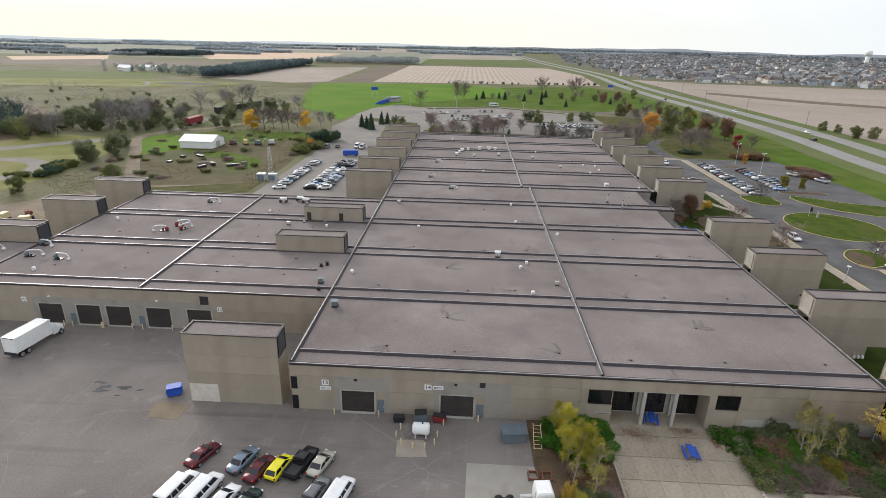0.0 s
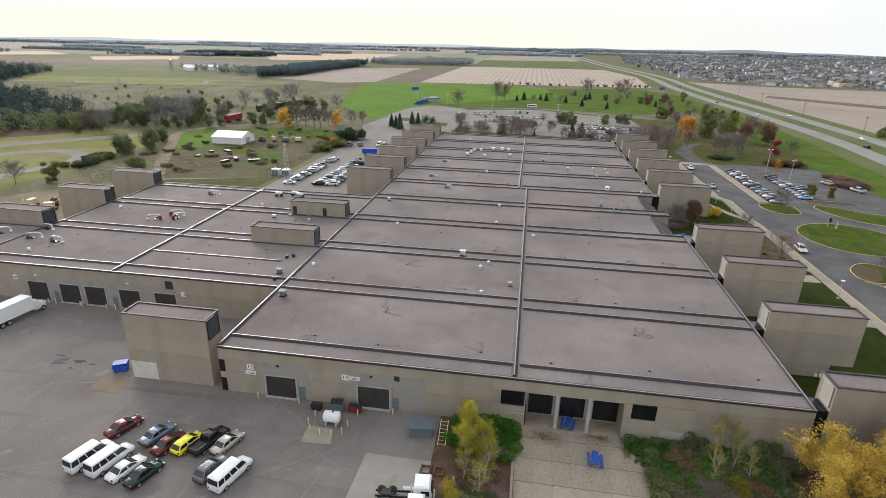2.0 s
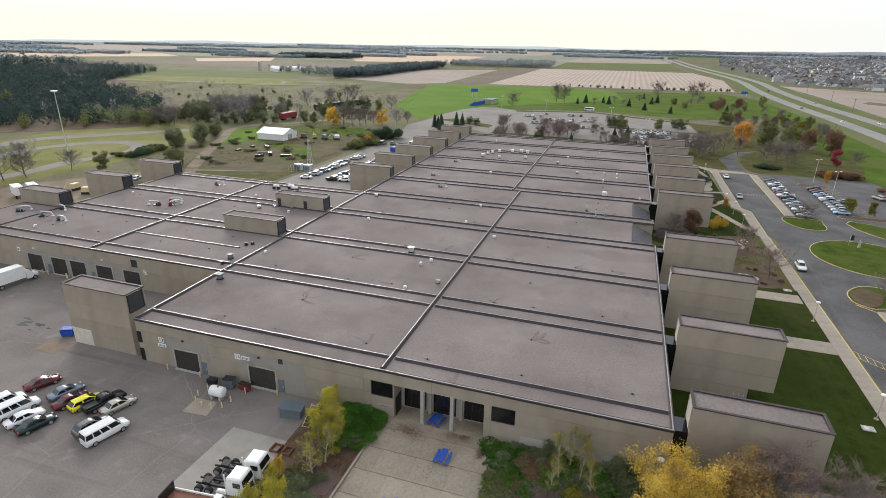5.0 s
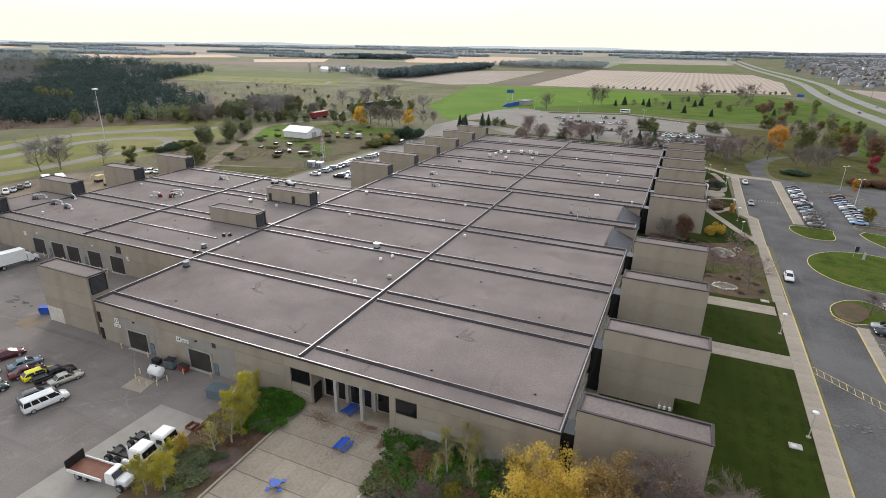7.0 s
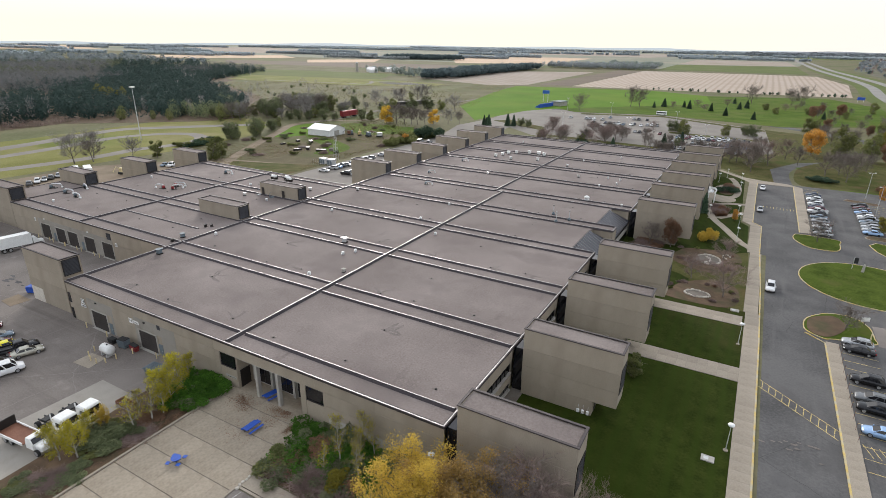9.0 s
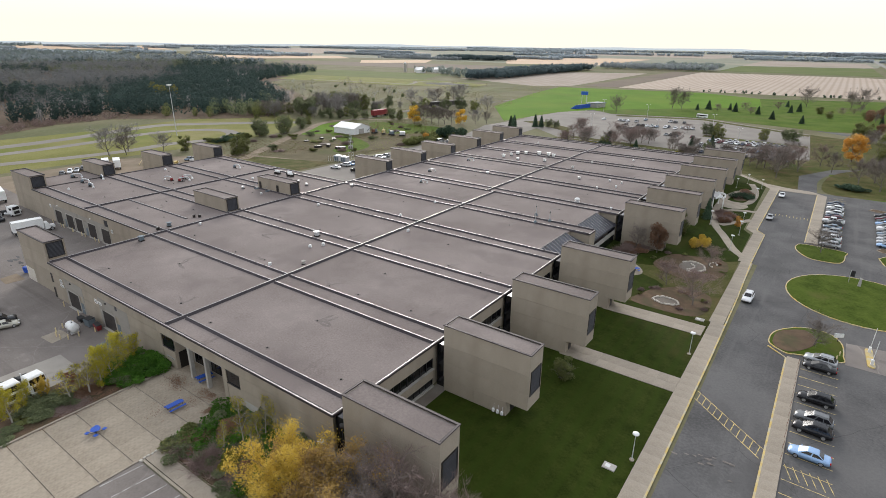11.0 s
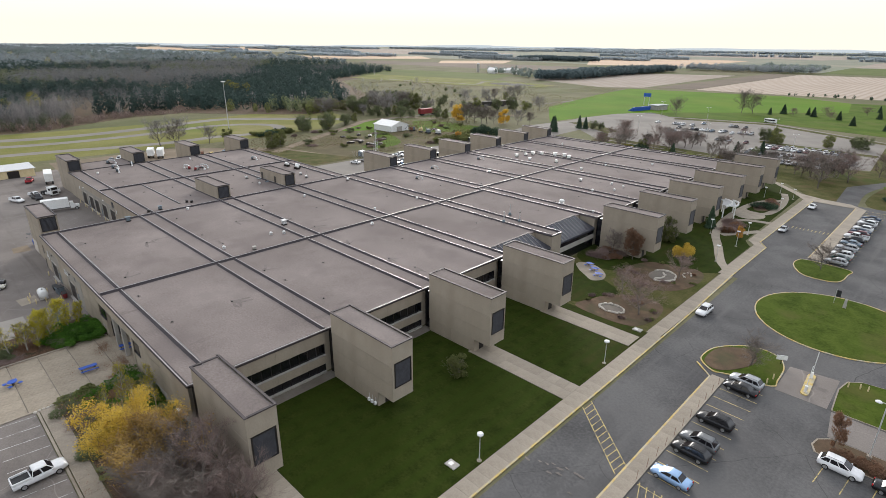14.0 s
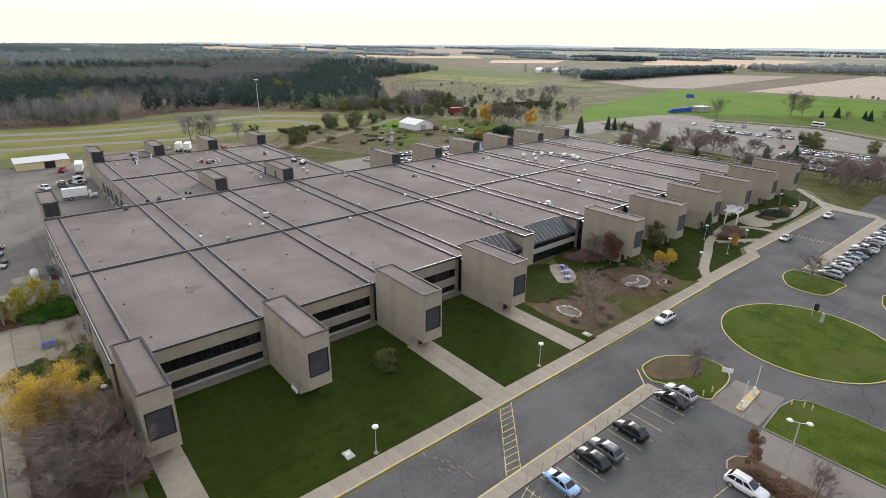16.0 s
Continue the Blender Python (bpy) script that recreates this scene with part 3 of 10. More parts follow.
# lawns and beds round the building
solid("lawn_east", flat([(60, 64), (90.2, 64), (90.2, 134), (60, 134)], 0.05), M_LAWN_SHADED, "mown lawn between the towers, coloured dark for building shade", "lawn")
solid("garden_ground", flat([(60, 134), (90.2, 134), (89.2, 172), (60, 172)], 0.05), M_LAWN_DRY, "patchy autumn lawn of the garden", "lawn")
solid("lawn_entrance", flat([(60, 172), (88.8, 172), (88.5, 196), (86.2, 200), (85, 262), (72, 280), (60, 280)], 0.045), M_LAWN_SHADED, "green lawn by the main entrance", "lawn")
solid("lawn_north_east", flat([(88, 263), (95, 262), (93.5, 290), (104, 312), (130, 330), (138, 400), (90, 420), (95, 328), (46, 310), (62, 282), (76, 280)], 0.03), M_LAWN_DRY, "brownish lawn under bare trees", "lawn")
solid("lawn_highway", flat([(112, 262.5), (146, 262), (150, 205), (150, 128), (210, 100), (186, 250), (193, 330), (186, 528), (170, 640), (150, 640), (150, 350), (140, 330), (118, 312), (103, 300)], 0.03), M_GREEN_VERGE, "green roadside lawn", "lawn")
solid("bed_south_east", flat([(39.5, 65), (39.3, 54.2), (74, 53.9), (76, 58), (76, 65)], 0.12), M_MULCH, "brown mulch bed with shrubs", "planting bed")
solid("bed_south_west", flat([(12.2, 65), (22.4, 65), (22.6, 52), (24.0, 46), (24.5, 30), (14.5, 30), (13.6, 46), (12.4, 56)], 0.12), M_MULCH, "brown mulch bed with shrubs", "planting bed")
solid("gravel_strip", flat([(59.6, 69.5), (61.6, 69.5), (61.6, 131), (59.6, 131)], 0.07), M_GRAVEL, "grey gravel strip along the wall", "gravel")
solid("garden_mulch", flat(rounded([(74.5, 134.5), (80, 133.4), (86.5, 134.2), (88.6, 139), (87.5, 146), (82, 147.5), (77, 143), (75.4, 139)]), 0.082), M_MULCH, "bark mulch garden bed", "planting bed")
solid("garden_mulch", flat(rounded([(72.5, 158), (77, 153.5), (82.5, 152.5), (87, 157), (88, 165), (85.5, 170), (79, 168.5), (74.5, 166.5)]), 0.083), M_MULCH, "bark mulch garden bed", "planting bed")
solid("entrance_bed", flat(arc(79.8, 209, 2.6, 8.0, 0, 350, 22), 0.08), M_MULCH, "mulch bed with red shrubs", "planting bed")
solid("entrance_bed", flat(arc(80.0, 241, 3.0, 8.5, 0, 350, 22), 0.08), M_MULCH, "mulch bed with dark shrubs", "planting bed")


def slabs(name, poly_rows, label, w=1.55, mat=None, z=0.14):
    """A pavement laid in concrete slabs: rows of (x0, x1, y0, y1), each cut across its length."""
    base = Shape()
    for x0, x1, y0, y1 in poly_rows:
        base.box(x0 + 0.01, x1 - 0.01, y0 + 0.01, y1 - 0.01, -0.1, z - 0.03)
    p = solid(name, base, M_GRAVEL, label, "pavement")
    for x0, x1, y0, y1 in poly_rows:
        if y1 - y0 > x1 - x0:
            n = max(1, round((y1 - y0) / w))
            for i in range(n):
                piece("slab", x1 - x0 - 0.03, (y1 - y0) / n - 0.02, 0.06, mat or M_CONCRETE, p, x0 + 0.015, y0 + i * (y1 - y0) / n + 0.015, z - 0.06)
        else:
            n = max(1, round((x1 - x0) / w))
            for i in range(n):
                piece("slab", (x1 - x0) / n - 0.02, y1 - y0 - 0.03, 0.06, mat or M_CONCRETE, p, x0 + i * (x1 - x0) / n + 0.015, y0 + 0.015, z - 0.06)
    return p


slabs("pavement_east", [(89.97, 92.5, 20, 134), (89.6, 92.2, 134, 172), (88.9, 91.6, 172, 198)], "long concrete pavement beside the road", 1.9)
slabs("pavement_entrance", [(86.6, 89.3, 201, 258)], "concrete pavement by the entrance road", 1.9)
slabs("pavement_cross", [(71.2, 89.97, 106.2, 108.45), (71.2, 89.97, 108.45, 110.7)], "concrete path across the lawn", 1.6)
slabs("pavement_cross", [(71.2, 89.6, 127.1, 129.25), (71.2, 89.6, 129.25, 131.4)], "concrete path across the lawn", 1.6)
slabs("pavement_cross", [(71.2, 90.2, 65.6, 69.3)], "concrete path across the lawn", 1.8)
slabs("pavement_car_park", [(103.1, 105.1, 20, 128.5), (101.4, 104.2, 197.5, 258)], "concrete pavement beside parked cars", 1.9)
slabs("pavement_south", [(39.2, 90.2, 51.7, 53.8)], "pale concrete pavement beside the lot", 1.7)
# plaza of large slabs in a square grid
pl = solid("plaza", Shape().box(22.8, 39.2, 30, 65.1, -0.1, 0.09), M_GRAVEL, "square-jointed concrete plaza before the entrance", "pavement")
for i in range(7):
    for j in range(9):
        piece("slab", 2.315, 4.0 if j < 8 else 2.2, 0.06, M_PLAZA, pl, 22.83 + i * 2.336, 30.06 + j * 4.1, 0.08)
solid("apron", ribbon([(89, 200), (88.6, 230), (88.6, 258)], 0.5, -0.1, 0.12), M_CONCRETE, "concrete gutter", "kerb")
solid("apron", Shape().prism([(86.8, 258), (104, 258), (99.5, 262.5), (91.5, 263.5), (84.2, 266.5), (73, 279.5), (72, 277.8), (82.5, 264.8)], -0.1, 0.11), M_CONCRETE, "concrete apron where the road narrows", "pavement")
solid("jog_pavement", Shape().prism([(88.9, 198), (91.6, 198), (89.3, 201), (86.6, 201)], -0.1, 0.13), M_CONCRETE, "concrete pavement at the kerb jog", "pavement")
for k, line in enumerate(([(89.6, 175.5), (86.5, 180.5), (82.5, 190.5), (78.6, 200), (76.2, 212), (75.4, 226), (76.0, 238), (78.2, 246.5), (82.5, 252)], [(78.4, 217.5), (81.5, 220), (87, 221.5)], [(80, 200.5), (83.5, 206), (86.8, 211)], [(76, 231), (79.5, 229), (83, 231.5), (83.6, 243), (82.2, 254), (80, 262)])):
    solid("garden_walk", ribbon(smooth_line(line), 2.1, -0.1, 0.10 + 0.006 * k), M_CONCRETE, "curving concrete garden path", "path")
solid("entrance_court", Shape().prism(arc(79.5, 226, 4.2, 4.8, 0, 345, 20), -0.1, 0.09), M_CONCRETE, "concrete forecourt at the main entrance", "pavement")
solid("patio", Shape().prism(rounded([(63.2, 153.4), (65.4, 151.0), (68.2, 149.0), (70.6, 147.6), (72.2, 149.4), (71.4, 152.4), (68.6, 155.0), (65.6, 155.9), (63.6, 155.2)]), -0.1, 0.10), M_CONCRETE, "curved concrete garden patio", "patio")
solid("truck_pad", flat([(3.9, 56.0), (13.0, 56.0), (13.6, 46), (14.6, 30), (3.2, 30)], 0.05), M_INFILL, "pale concrete truck pad", "pavement")
solid("repair_patch", flat([(-5.2, 56.4), (-1.2, 56.7), (-1.9, 59.9), (-5.4, 59.6)], 0.04), M_CONCRETE, "pale concrete patch in the asphalt", "pavement")
solid("repair_patch", flat([(-40.5, 61.5), (-36.2, 61.2), (-36.0, 64.8), (-41.0, 64.8)], 0.05), M_DIRT, "sandy concrete pad by the tower", "pavement")
solid("parking_lot_south_east", flat([(39.0, 10), (89.9, 10), (89.9, 51.2), (39.2, 51.2)], 0.025), M_ASPHALT, "worn asphalt car park with faded lines", "parking lot")

# kerbs, yellow painted
for nm, line in (("kerb_west", [(92.6, 20), (92.6, 120), (92.35, 150), (91.75, 172), (91.75, 198), (89.4, 201.5), (89.4, 258)]), ("kerb_car_park", [(103.0, 20), (103.0, 127.8), (100.0, 130.6)]), ("kerb_car_park_north", [(101.3, 197.5), (101.3, 258)])):
    solid(nm, ribbon(line, 0.24, -0.1, 0.16), M_YELLOW, "worn yellow painted concrete kerb", "kerb")
for nm, line in (("kerb_plaza", [(22.6, 30), (22.6, 64.9)]), ("kerb_bed", [(39.35, 54), (39.35, 64.9)]), ("kerb_lot", [(39.3, 51.45), (90, 51.45)]), ("kerb_lot", [(39.1, 10), (39.1, 51.3)])):
    solid(nm, ribbon(line, 0.3, -0.1, 0.3 if nm in ("kerb_plaza", "kerb_bed") else 0.16), M_CONCRETE, "grey concrete kerb", "kerb")
island("island_oval", arc(113.6, 162.7, 13.7, 13.8, 0, 352, 44), "round green lawn inside a yellow kerb", M_ISLAND, M_YELLOW)
island("island_corner", [(104.9, 130.3), (102.8, 129.6), (100.2, 131.6), (99.8, 134), (100.2, 136.8), (101.6, 139.3), (104.2, 141.9), (107.2, 142.6), (109.6, 141.4), (110.9, 138.4), (111.1, 134), (110.8, 131.6)], "small lawn island with one bare tree", M_ISLAND, M_YELLOW)
island("island_north", [(110.2, 195.4), (101.4, 196), (99.7, 194), (99.6, 191), (100.6, 188), (102.8, 184.9), (105.6, 184.2), (108.8, 184.8), (110.2, 187.2), (110.5, 192)], "lawn island with one bare tree", M_ISLAND, M_YELLOW)
island("island_gate_lawn", [(118.6, 131.2), (118.2, 138), (118.8, 141.3), (120.5, 142.8), (126, 143.6), (134, 143.2), (142, 146), (150, 152), (150, 131.2), (134, 131.2)], "green lawn by the car park gate", M_ISLAND, M_CONCRETE)
island("island_planter", [(119.9, 124.1), (118.6, 122.8), (118.3, 121.2), (118.9, 119.8), (120.6, 119.2), (134, 119.6), (150, 119.6), (150, 124.2), (134, 124.2)], "mulched planter in a concrete kerb", M_MULCH, M_CONCRETE)
island("island_east", [(117.2, 195), (118.2, 190), (121, 184.5), (126, 179.5), (134, 175), (142, 174), (150, 176), (150, 186), (142, 188), (132, 191), (124, 196.5), (119, 198)], "green lawn with a curved kerb", M_ISLAND, M_YELLOW)
island("island_lot", [(115.8, 246.5), (117, 245.2), (125, 243.0), (126.5, 244.2), (125.5, 246.4), (117, 248.6)], "mulched island with a lamp", M_MULCH, M_CONCRETE)
island("island_lot", [(117, 202), (118, 200.6), (134, 200.6), (135, 202), (134, 204.2), (118, 204.2)], "mulched island between parking rows", M_MULCH, M_CONCRETE)

# painted lines
MARKS = Shape()
for i in range(14):
    y = 128.3 - 2.72 * i
    ribbon([(105.3, y), (110.5, y - 0.12)], 0.11, 0.01, 0.022, MARKS)
for i in range(23):
    y = 199.5 + 2.62 * i
    ribbon([(104.4, y), (109.6, y)], 0.11, 0.01, 0.022, MARKS)
for i in range(15):
    for x in (118.4, 123.6):
        y = 205 + 2.62 * i
        ribbon([(x, y), (x + 4.6, y)], 0.11, 0.01, 0.022, MARKS)
for i in range(11):
    ribbon([(120.6 + 2.7 * i, 119.0), (120.1 + 2.7 * i, 113.6)], 0.11, 0.01, 0.022, MARKS)
# hatched crossing, and the hatched stall by the blue car
ribbon([(92.9, 106.7), (102.6, 98.0)], 0.12, 0.01, 0.022, MARKS)
ribbon([(93.0, 108.9), (102.9, 100.2)], 0.12, 0.01, 0.022, MARKS)
for i in range(11):
    t = (i + 0.5) / 11
    ribbon([(92.9 + 9.7 * t, 106.7 - 8.7 * t), (93.0 + 9.9 * t, 108.9 - 8.7 * t)], 0.11, 0.01, 0.022, MARKS)
for i in range(6):
    ribbon([(105.4 + 0.9 * i, 98.8), (106.3 + 0.9 * i, 96.2)], 0.1, 0.01, 0.022, MARKS)
for i in range(10):
    ribbon([(92.0 + 0.95 * i, 222.5 - 1.2), (92.0 + 0.95 * i, 222.5 + 1.2)], 0.12, 0.01, 0.022, MARKS)
tagged(new("parking_lines", MARKS.mesh("parking_lines", M_LINE)), "faded yellow parking stall and crossing lines", "road marking", "", "stuff")
WM = Shape()
for i in range(17):
    for y0, y1 in ((51.0, 46.2), (40.0, 35.2)):
        ribbon([(40.2 + 2.75 * i, y0), (40.2 + 2.75 * i - 0.6, y1)], 0.1, 0.02, 0.032, WM)
tagged(new("parking_lines", WM.mesh("parking_lines", M_WHITELINE)), "faded white parking stall lines", "road marking", "", "stuff")

# roads and tracks in the west, and the highway
solid("drive_west", ribbon(smooth_line([(-262, 0), (-238, 60), (-221, 108), (-222, 148), (-229, 180), (-231, 203), (-221, 218), (-207, 234.5), (-193, 250), (-178, 264)]), 9, -0.1, 0.05), M_DRIVE, "pale curving test-track drive", "road")
solid("drive_west_inner", ribbon(smooth_line([(-224, 0), (-213, 60), (-201, 105), (-201, 145), (-207, 180), (-204, 197), (-196, 209), (-184, 215), (-170, 210), (-163, 198), (-164.5, 186), (-168, 172), (-166, 150), (-170, 125), (-177, 100), (-184, 63), (-196, 0)]), 7, -0.1, 0.045), M_DRIVE, "pale curving drive", "road")
solid("grass_west", flat([(-258, 20), (-245, 110), (-240, 160), (-244, 240), (-218, 278), (-180, 270), (-155, 232), (-150, 190), (-154, 130), (-160, 60), (-178, -20)], 0.02), M_VERGE, "yellow-green verge grass", "lawn")
solid("dirt_track", ribbon(smooth_line([(-108, 172), (-113, 180), (-127.5, 204), (-140, 226), (-152, 248), (-163, 267), (-166, 281), (-163, 292), (-157, 301), (-146, 308), (-134, 331), (-112, 372)]), 5, -0.1, 0.04), M_DIRT, "rutted dirt track", "road")
solid("rough_ground", flat(rounded([(-146, 232), (-130, 206), (-116, 182), (-76, 190), (-74, 250), (-80, 300), (-120, 300), (-160, 268)]), 0.02), M_ROUGH, "brown and olive rough ground with weeds", "ground")
solid("lawn_shed", flat(rounded([(-140, 233), (-150, 250), (-160, 267), (-160, 280), (-154, 284), (-136, 270), (-133, 252), (-131, 247)]), 0.03), M_SPORTS, "bright green grass patch by the shed", "lawn")
solid("lawn_slope", flat(rounded([(-131, 247), (-116, 247), (-88, 232), (-84, 214), (-92, 210), (-100, 226), (-122, 240)]), 0.03), M_GREEN_VERGE, "green grass strip below the barn", "lawn")
solid("lawn_yard", flat(rounded([(-112, 268), (-98, 272), (-84, 290), (-88, 304), (-110, 304), (-134, 300), (-142, 290)]), 0.03), M_GREEN_VERGE, "patchy green grass behind the barn", "lawn")
solid("yard_west", flat([(-150, 92), (-104, 90), (-100, 152), (-72, 156), (-72, 190), (-118, 180), (-150, 140)], 0.025), M_DIRT, "gravelly storage yard", "yard")
for x in (-12.0, 12.0):
    solid("highway", ribbon([(a + x, b) for a, b in smooth_line([(180, -250), (199, 100), (200, 250), (208, 350), (208, 480), (204, 600), (206, 760), (216, 930), (212, 1100), (194, 1380), (186, 1560), (176, 2050), (170, 2500)], 6)], 11.5, -0.1, 0.08), M_HIGHWAY, "pale concrete highway carriageway", "road")
solid("highway_verge", ribbon(smooth_line([(180, -250), (199, 100), (200, 250), (208, 350), (208, 480), (204, 600), (206, 760), (216, 930), (212, 1100), (194, 1380), (186, 1560)], 6), 60, -0.1, 0.05), M_FIELD_GREEN, "green highway verge and median", "verge")

# fields
for nm, poly, m, lab in (
    ("sports_field", [(-174, 653), (-26, 687), (35, 654), (47, 569), (-57, 455), (-72, 426), (-81, 356), (-130, 427), (-160, 559)], M_SPORTS, "bright green sports field"),
    ("lawn_north", [(-57, 455), (47, 569), (35, 654), (140, 700), (165, 650), (160, 480), (100, 440), (24, 460), (-38, 442)], M_GREEN_VERGE, "green lawn north of the car park"),
    ("corn_field", [(-118, 694), (-121, 1158), (67, 1177), (158, 1174), (182, 950), (165, 726), (46, 713)], M_CORN, "harvested tan corn field with rows"),
    ("pasture_strip", [(-110, 1250), (-117, 1573), (140, 1663), (150, 1240)], M_FIELD_GREEN, "green pasture strip"),
    ("far_field", [(-117, 1600), (-130, 2100), (130, 2050), (145, 1690)], M_STUBBLE, "pale stubble field"),
    ("earth_bank", [(-160, 690), (-166, 1150), (-122, 1155), (-120, 696)], M_PLOUGHED, "brown earth bank"),
    ("west_field", [(-205, 645), (-345, 700), (-320, 960), (-185, 1040), (-170, 680)], M_STUBBLE, "tan stubble field"),
    ("ripe_field", [(-567, 1228), (-790, 1620), (-560, 1900), (-420, 1900), (-380, 1340)], M_ORANGE_FIELD, "orange-tan ripe field"),
    ("ripe_field", [(-814, 990), (-930, 1116), (-830, 1290), (-718, 1110)], M_ORANGE_FIELD, "orange-tan ripe field"),
    ("ripe_field", [(-1250, 900), (-1500, 1050), (-1250, 1350), (-1050, 1200)], M_ORANGE_FIELD, "orange-tan ripe field"),
    ("dark_field", [(-480, 900), (-900, 850), (-1050, 960), (-700, 1080), (-420, 1120)], M_PLOUGHED, "dark ploughed field"),
    ("pasture", [(-330, 560), (-640, 560), (-700, 720), (-420, 760)], M_FIELD_GREEN, "green farm pasture"),
    ("far_field", [(-1500, 1500), (-2600, 1700), (-2400, 2300), (-1300, 2000)], M_STUBBLE, "pale far field"),
    ("far_field", [(-300, 2200), (-1200, 2400), (-1000, 3100), (-200, 2900)], M_STUBBLE, "pale far field"),
    ("far_field", [(-2600, 900), (-3600, 1100), (-3300, 1800), (-2300, 1400)], M_ORANGE_FIELD, "pale tan far field"),
    ("far_field", [(200, 2500), (60, 3600), (900, 3700), (700, 2700)], M_FIELD_GREEN, "far green field"),
    ("east_field", [(238, 326), (300, 290), (700, 300), (760, 560), (548, 785), (330, 814), (240, 870), (243, 700), (238, 500)], M_STUBBLE, "wide pale stubble field"),
    ("wet_strip", [(262, 640), (330, 560), (430, 500), (440, 515), (345, 590), (275, 665)], M_PLOUGHED, "dark wet strip in the field")):
    solid(nm, flat(poly, {"wet_strip": 0.16, "lawn_north": 0.06, "sports_field": 0.07, "dark_field": 0.06}.get(nm, 0.1)), m, lab, "field")
solid("island_mulch", flat(rounded([(100.7, 131.8), (103.2, 130.4), (105.6, 133.2), (107.0, 137.2), (105.4, 140.8), (102.6, 139.4), (100.7, 136.6)]), 0.17), M_MULCH, "brown mulch under the island tree", "mulch")
solid("gate_lane", flat([(111.3, 131.3), (118.1, 131.3), (118.0, 141.0), (111.3, 140.0)], 0.03), M_ASPHALT, "brownish concrete gate lane", "pavement")
solid("planter_lane", flat([(119.5, 124.4), (150, 124.4), (150, 131.0), (118.7, 131.0)], 0.028), M_ASPHALT, "brownish concrete lane beside the planter", "pavement")
solid("far_plain", flat([(-5900, 1350), (-1400, 1250), (-350, 1270), (-120, 1260), (150, 1700), (230, 2950), (5900, 2950), (5900, 6400), (-5900, 6400)], 0.03), M_PLAIN_HAZED, "patchwork farmland in the distance, paled by painted haze", "ground")

solid("park_path", ribbon(smooth_line([(-470, 540), (-391, 551), (-360, 562), (-329, 560), (-340, 590), (-351, 609), (-300, 620)]), 5, -0.1, 0.14), M_DRIVE, "pale path through the park", "path")
solid("park_court", flat(arc(-298, 596, 34, 14, 0, 350, 24), 0.15), M_ROAD, "grey paved court in the park", "pavement")
solid("park_lawn", flat([(-520, 520), (-330, 540), (-250, 590), (-255, 625), (-360, 640), (-560, 600)], 0.12), M_VERGE, "yellow-green park lawn", "lawn")
for nm, poly in (("lot_strip", [(-24, 320), (44, 313), (44, 319), (-24, 327)]), ("lot_strip", [(40, 372), (92, 366), (92, 372), (40, 378)]), ("lot_strip", [(-30, 430), (24, 448), (90, 411), (90, 417), (24, 455), (-32, 438)]), ("lot_strip", [(-70, 362), (-52, 352), (-30, 340), (-30, 352), (-62, 372)]), ("lot_strip", [(-25, 268.5), (46, 268.5), (46, 312), (-25, 318)])):
    solid(nm, flat(poly, 0.05), M_LAWN_DRY, "patchy green strip between parking rows", "lawn")
solid("lawn_behind_wing", flat([(-118, 150), (-72, 151), (-72, 192), (-112, 178)], 0.035), M_LAWN_DRY, "rough patchy grass behind the wing", "lawn")
ridge = Shape()
tops = []
for k in range(121):
    a = radians(-105 + k * 1.4)
    rise = 12 + 4 * math.sin(k * 0.31) + 3 * math.sin(k * 0.83 + 1) + math.sin(k * 4.3)
    tops.append((60 + 4400 * math.sin(a), 4400 * math.cos(a), rise))
rings = [[(x, y, -5), (x * 1.01, y * 1.01, -5), (x * 1.01, y * 1.01, h), (x, y, h)] for x, y, h in tops]
ridge.loft(rings)
foot = Shape()
foot.loft([[(60 + r * math.sin(radians(a)), r * math.cos(radians(a)), z) for r, z in ((4500, -5), (4540, -5), (4540, 66), (4500, 66))] for a in range(-108, 70, 3)])
solid("backdrop_sky", foot, M_SKY_GLOW, "glowing wall added for the bright haze behind the land", "backdrop")
solid("backdrop", ridge, M_RIDGE_GLOW, "wooded ridge on the horizon, its haze a pale glow", "backdrop")

# crumbled patches in the yard and the road
rc = random.Random(31)
for nm, cx, cy, n, sp, mat, lab in (("broken_patch", -48.5, 67.5, 9, 4.0, M_ROAD, "dark crumbled patch in the asphalt"), ("broken_patch", -66.0, 60.0, 8, 6.0, M_ROAD, "dark crumbled patch in the asphalt"), ("broken_patch", 97.0, 93.6, 12, 4.0, M_ASPHALT, "crumbled road patch with loose stones"), ("worn_patch", -4.0, 52.0, 5, 5.0, M_DRIVE, "pale worn patch in the asphalt"), ("worn_patch", -40.0, 44.0, 5, 9.0, M_DRIVE, "pale worn patch in the asphalt")):
    sh = Shape()
    for i in range(n):
        x, y, w = cx + rc.gauss(0, sp * 0.5), cy + rc.gauss(0, sp * 0.25), rc.uniform(0.2, 0.4 if cx > 90 else 0.9 if nm == "broken_patch" else 0.4)
        pts = [(x + w * 1.6 * math.cos(a) * k, y + w * 0.6 * math.sin(a) * k) for a, k in ((j * 0.6, rc.uniform(0.5, 1.2)) for j in range(10))]
        sh.add([(px, py, 0.034 + 0.004 * i) for px, py in pts], [tuple(range(10))])
    stuff(solid(nm, sh, mat, lab, "asphalt patch"))

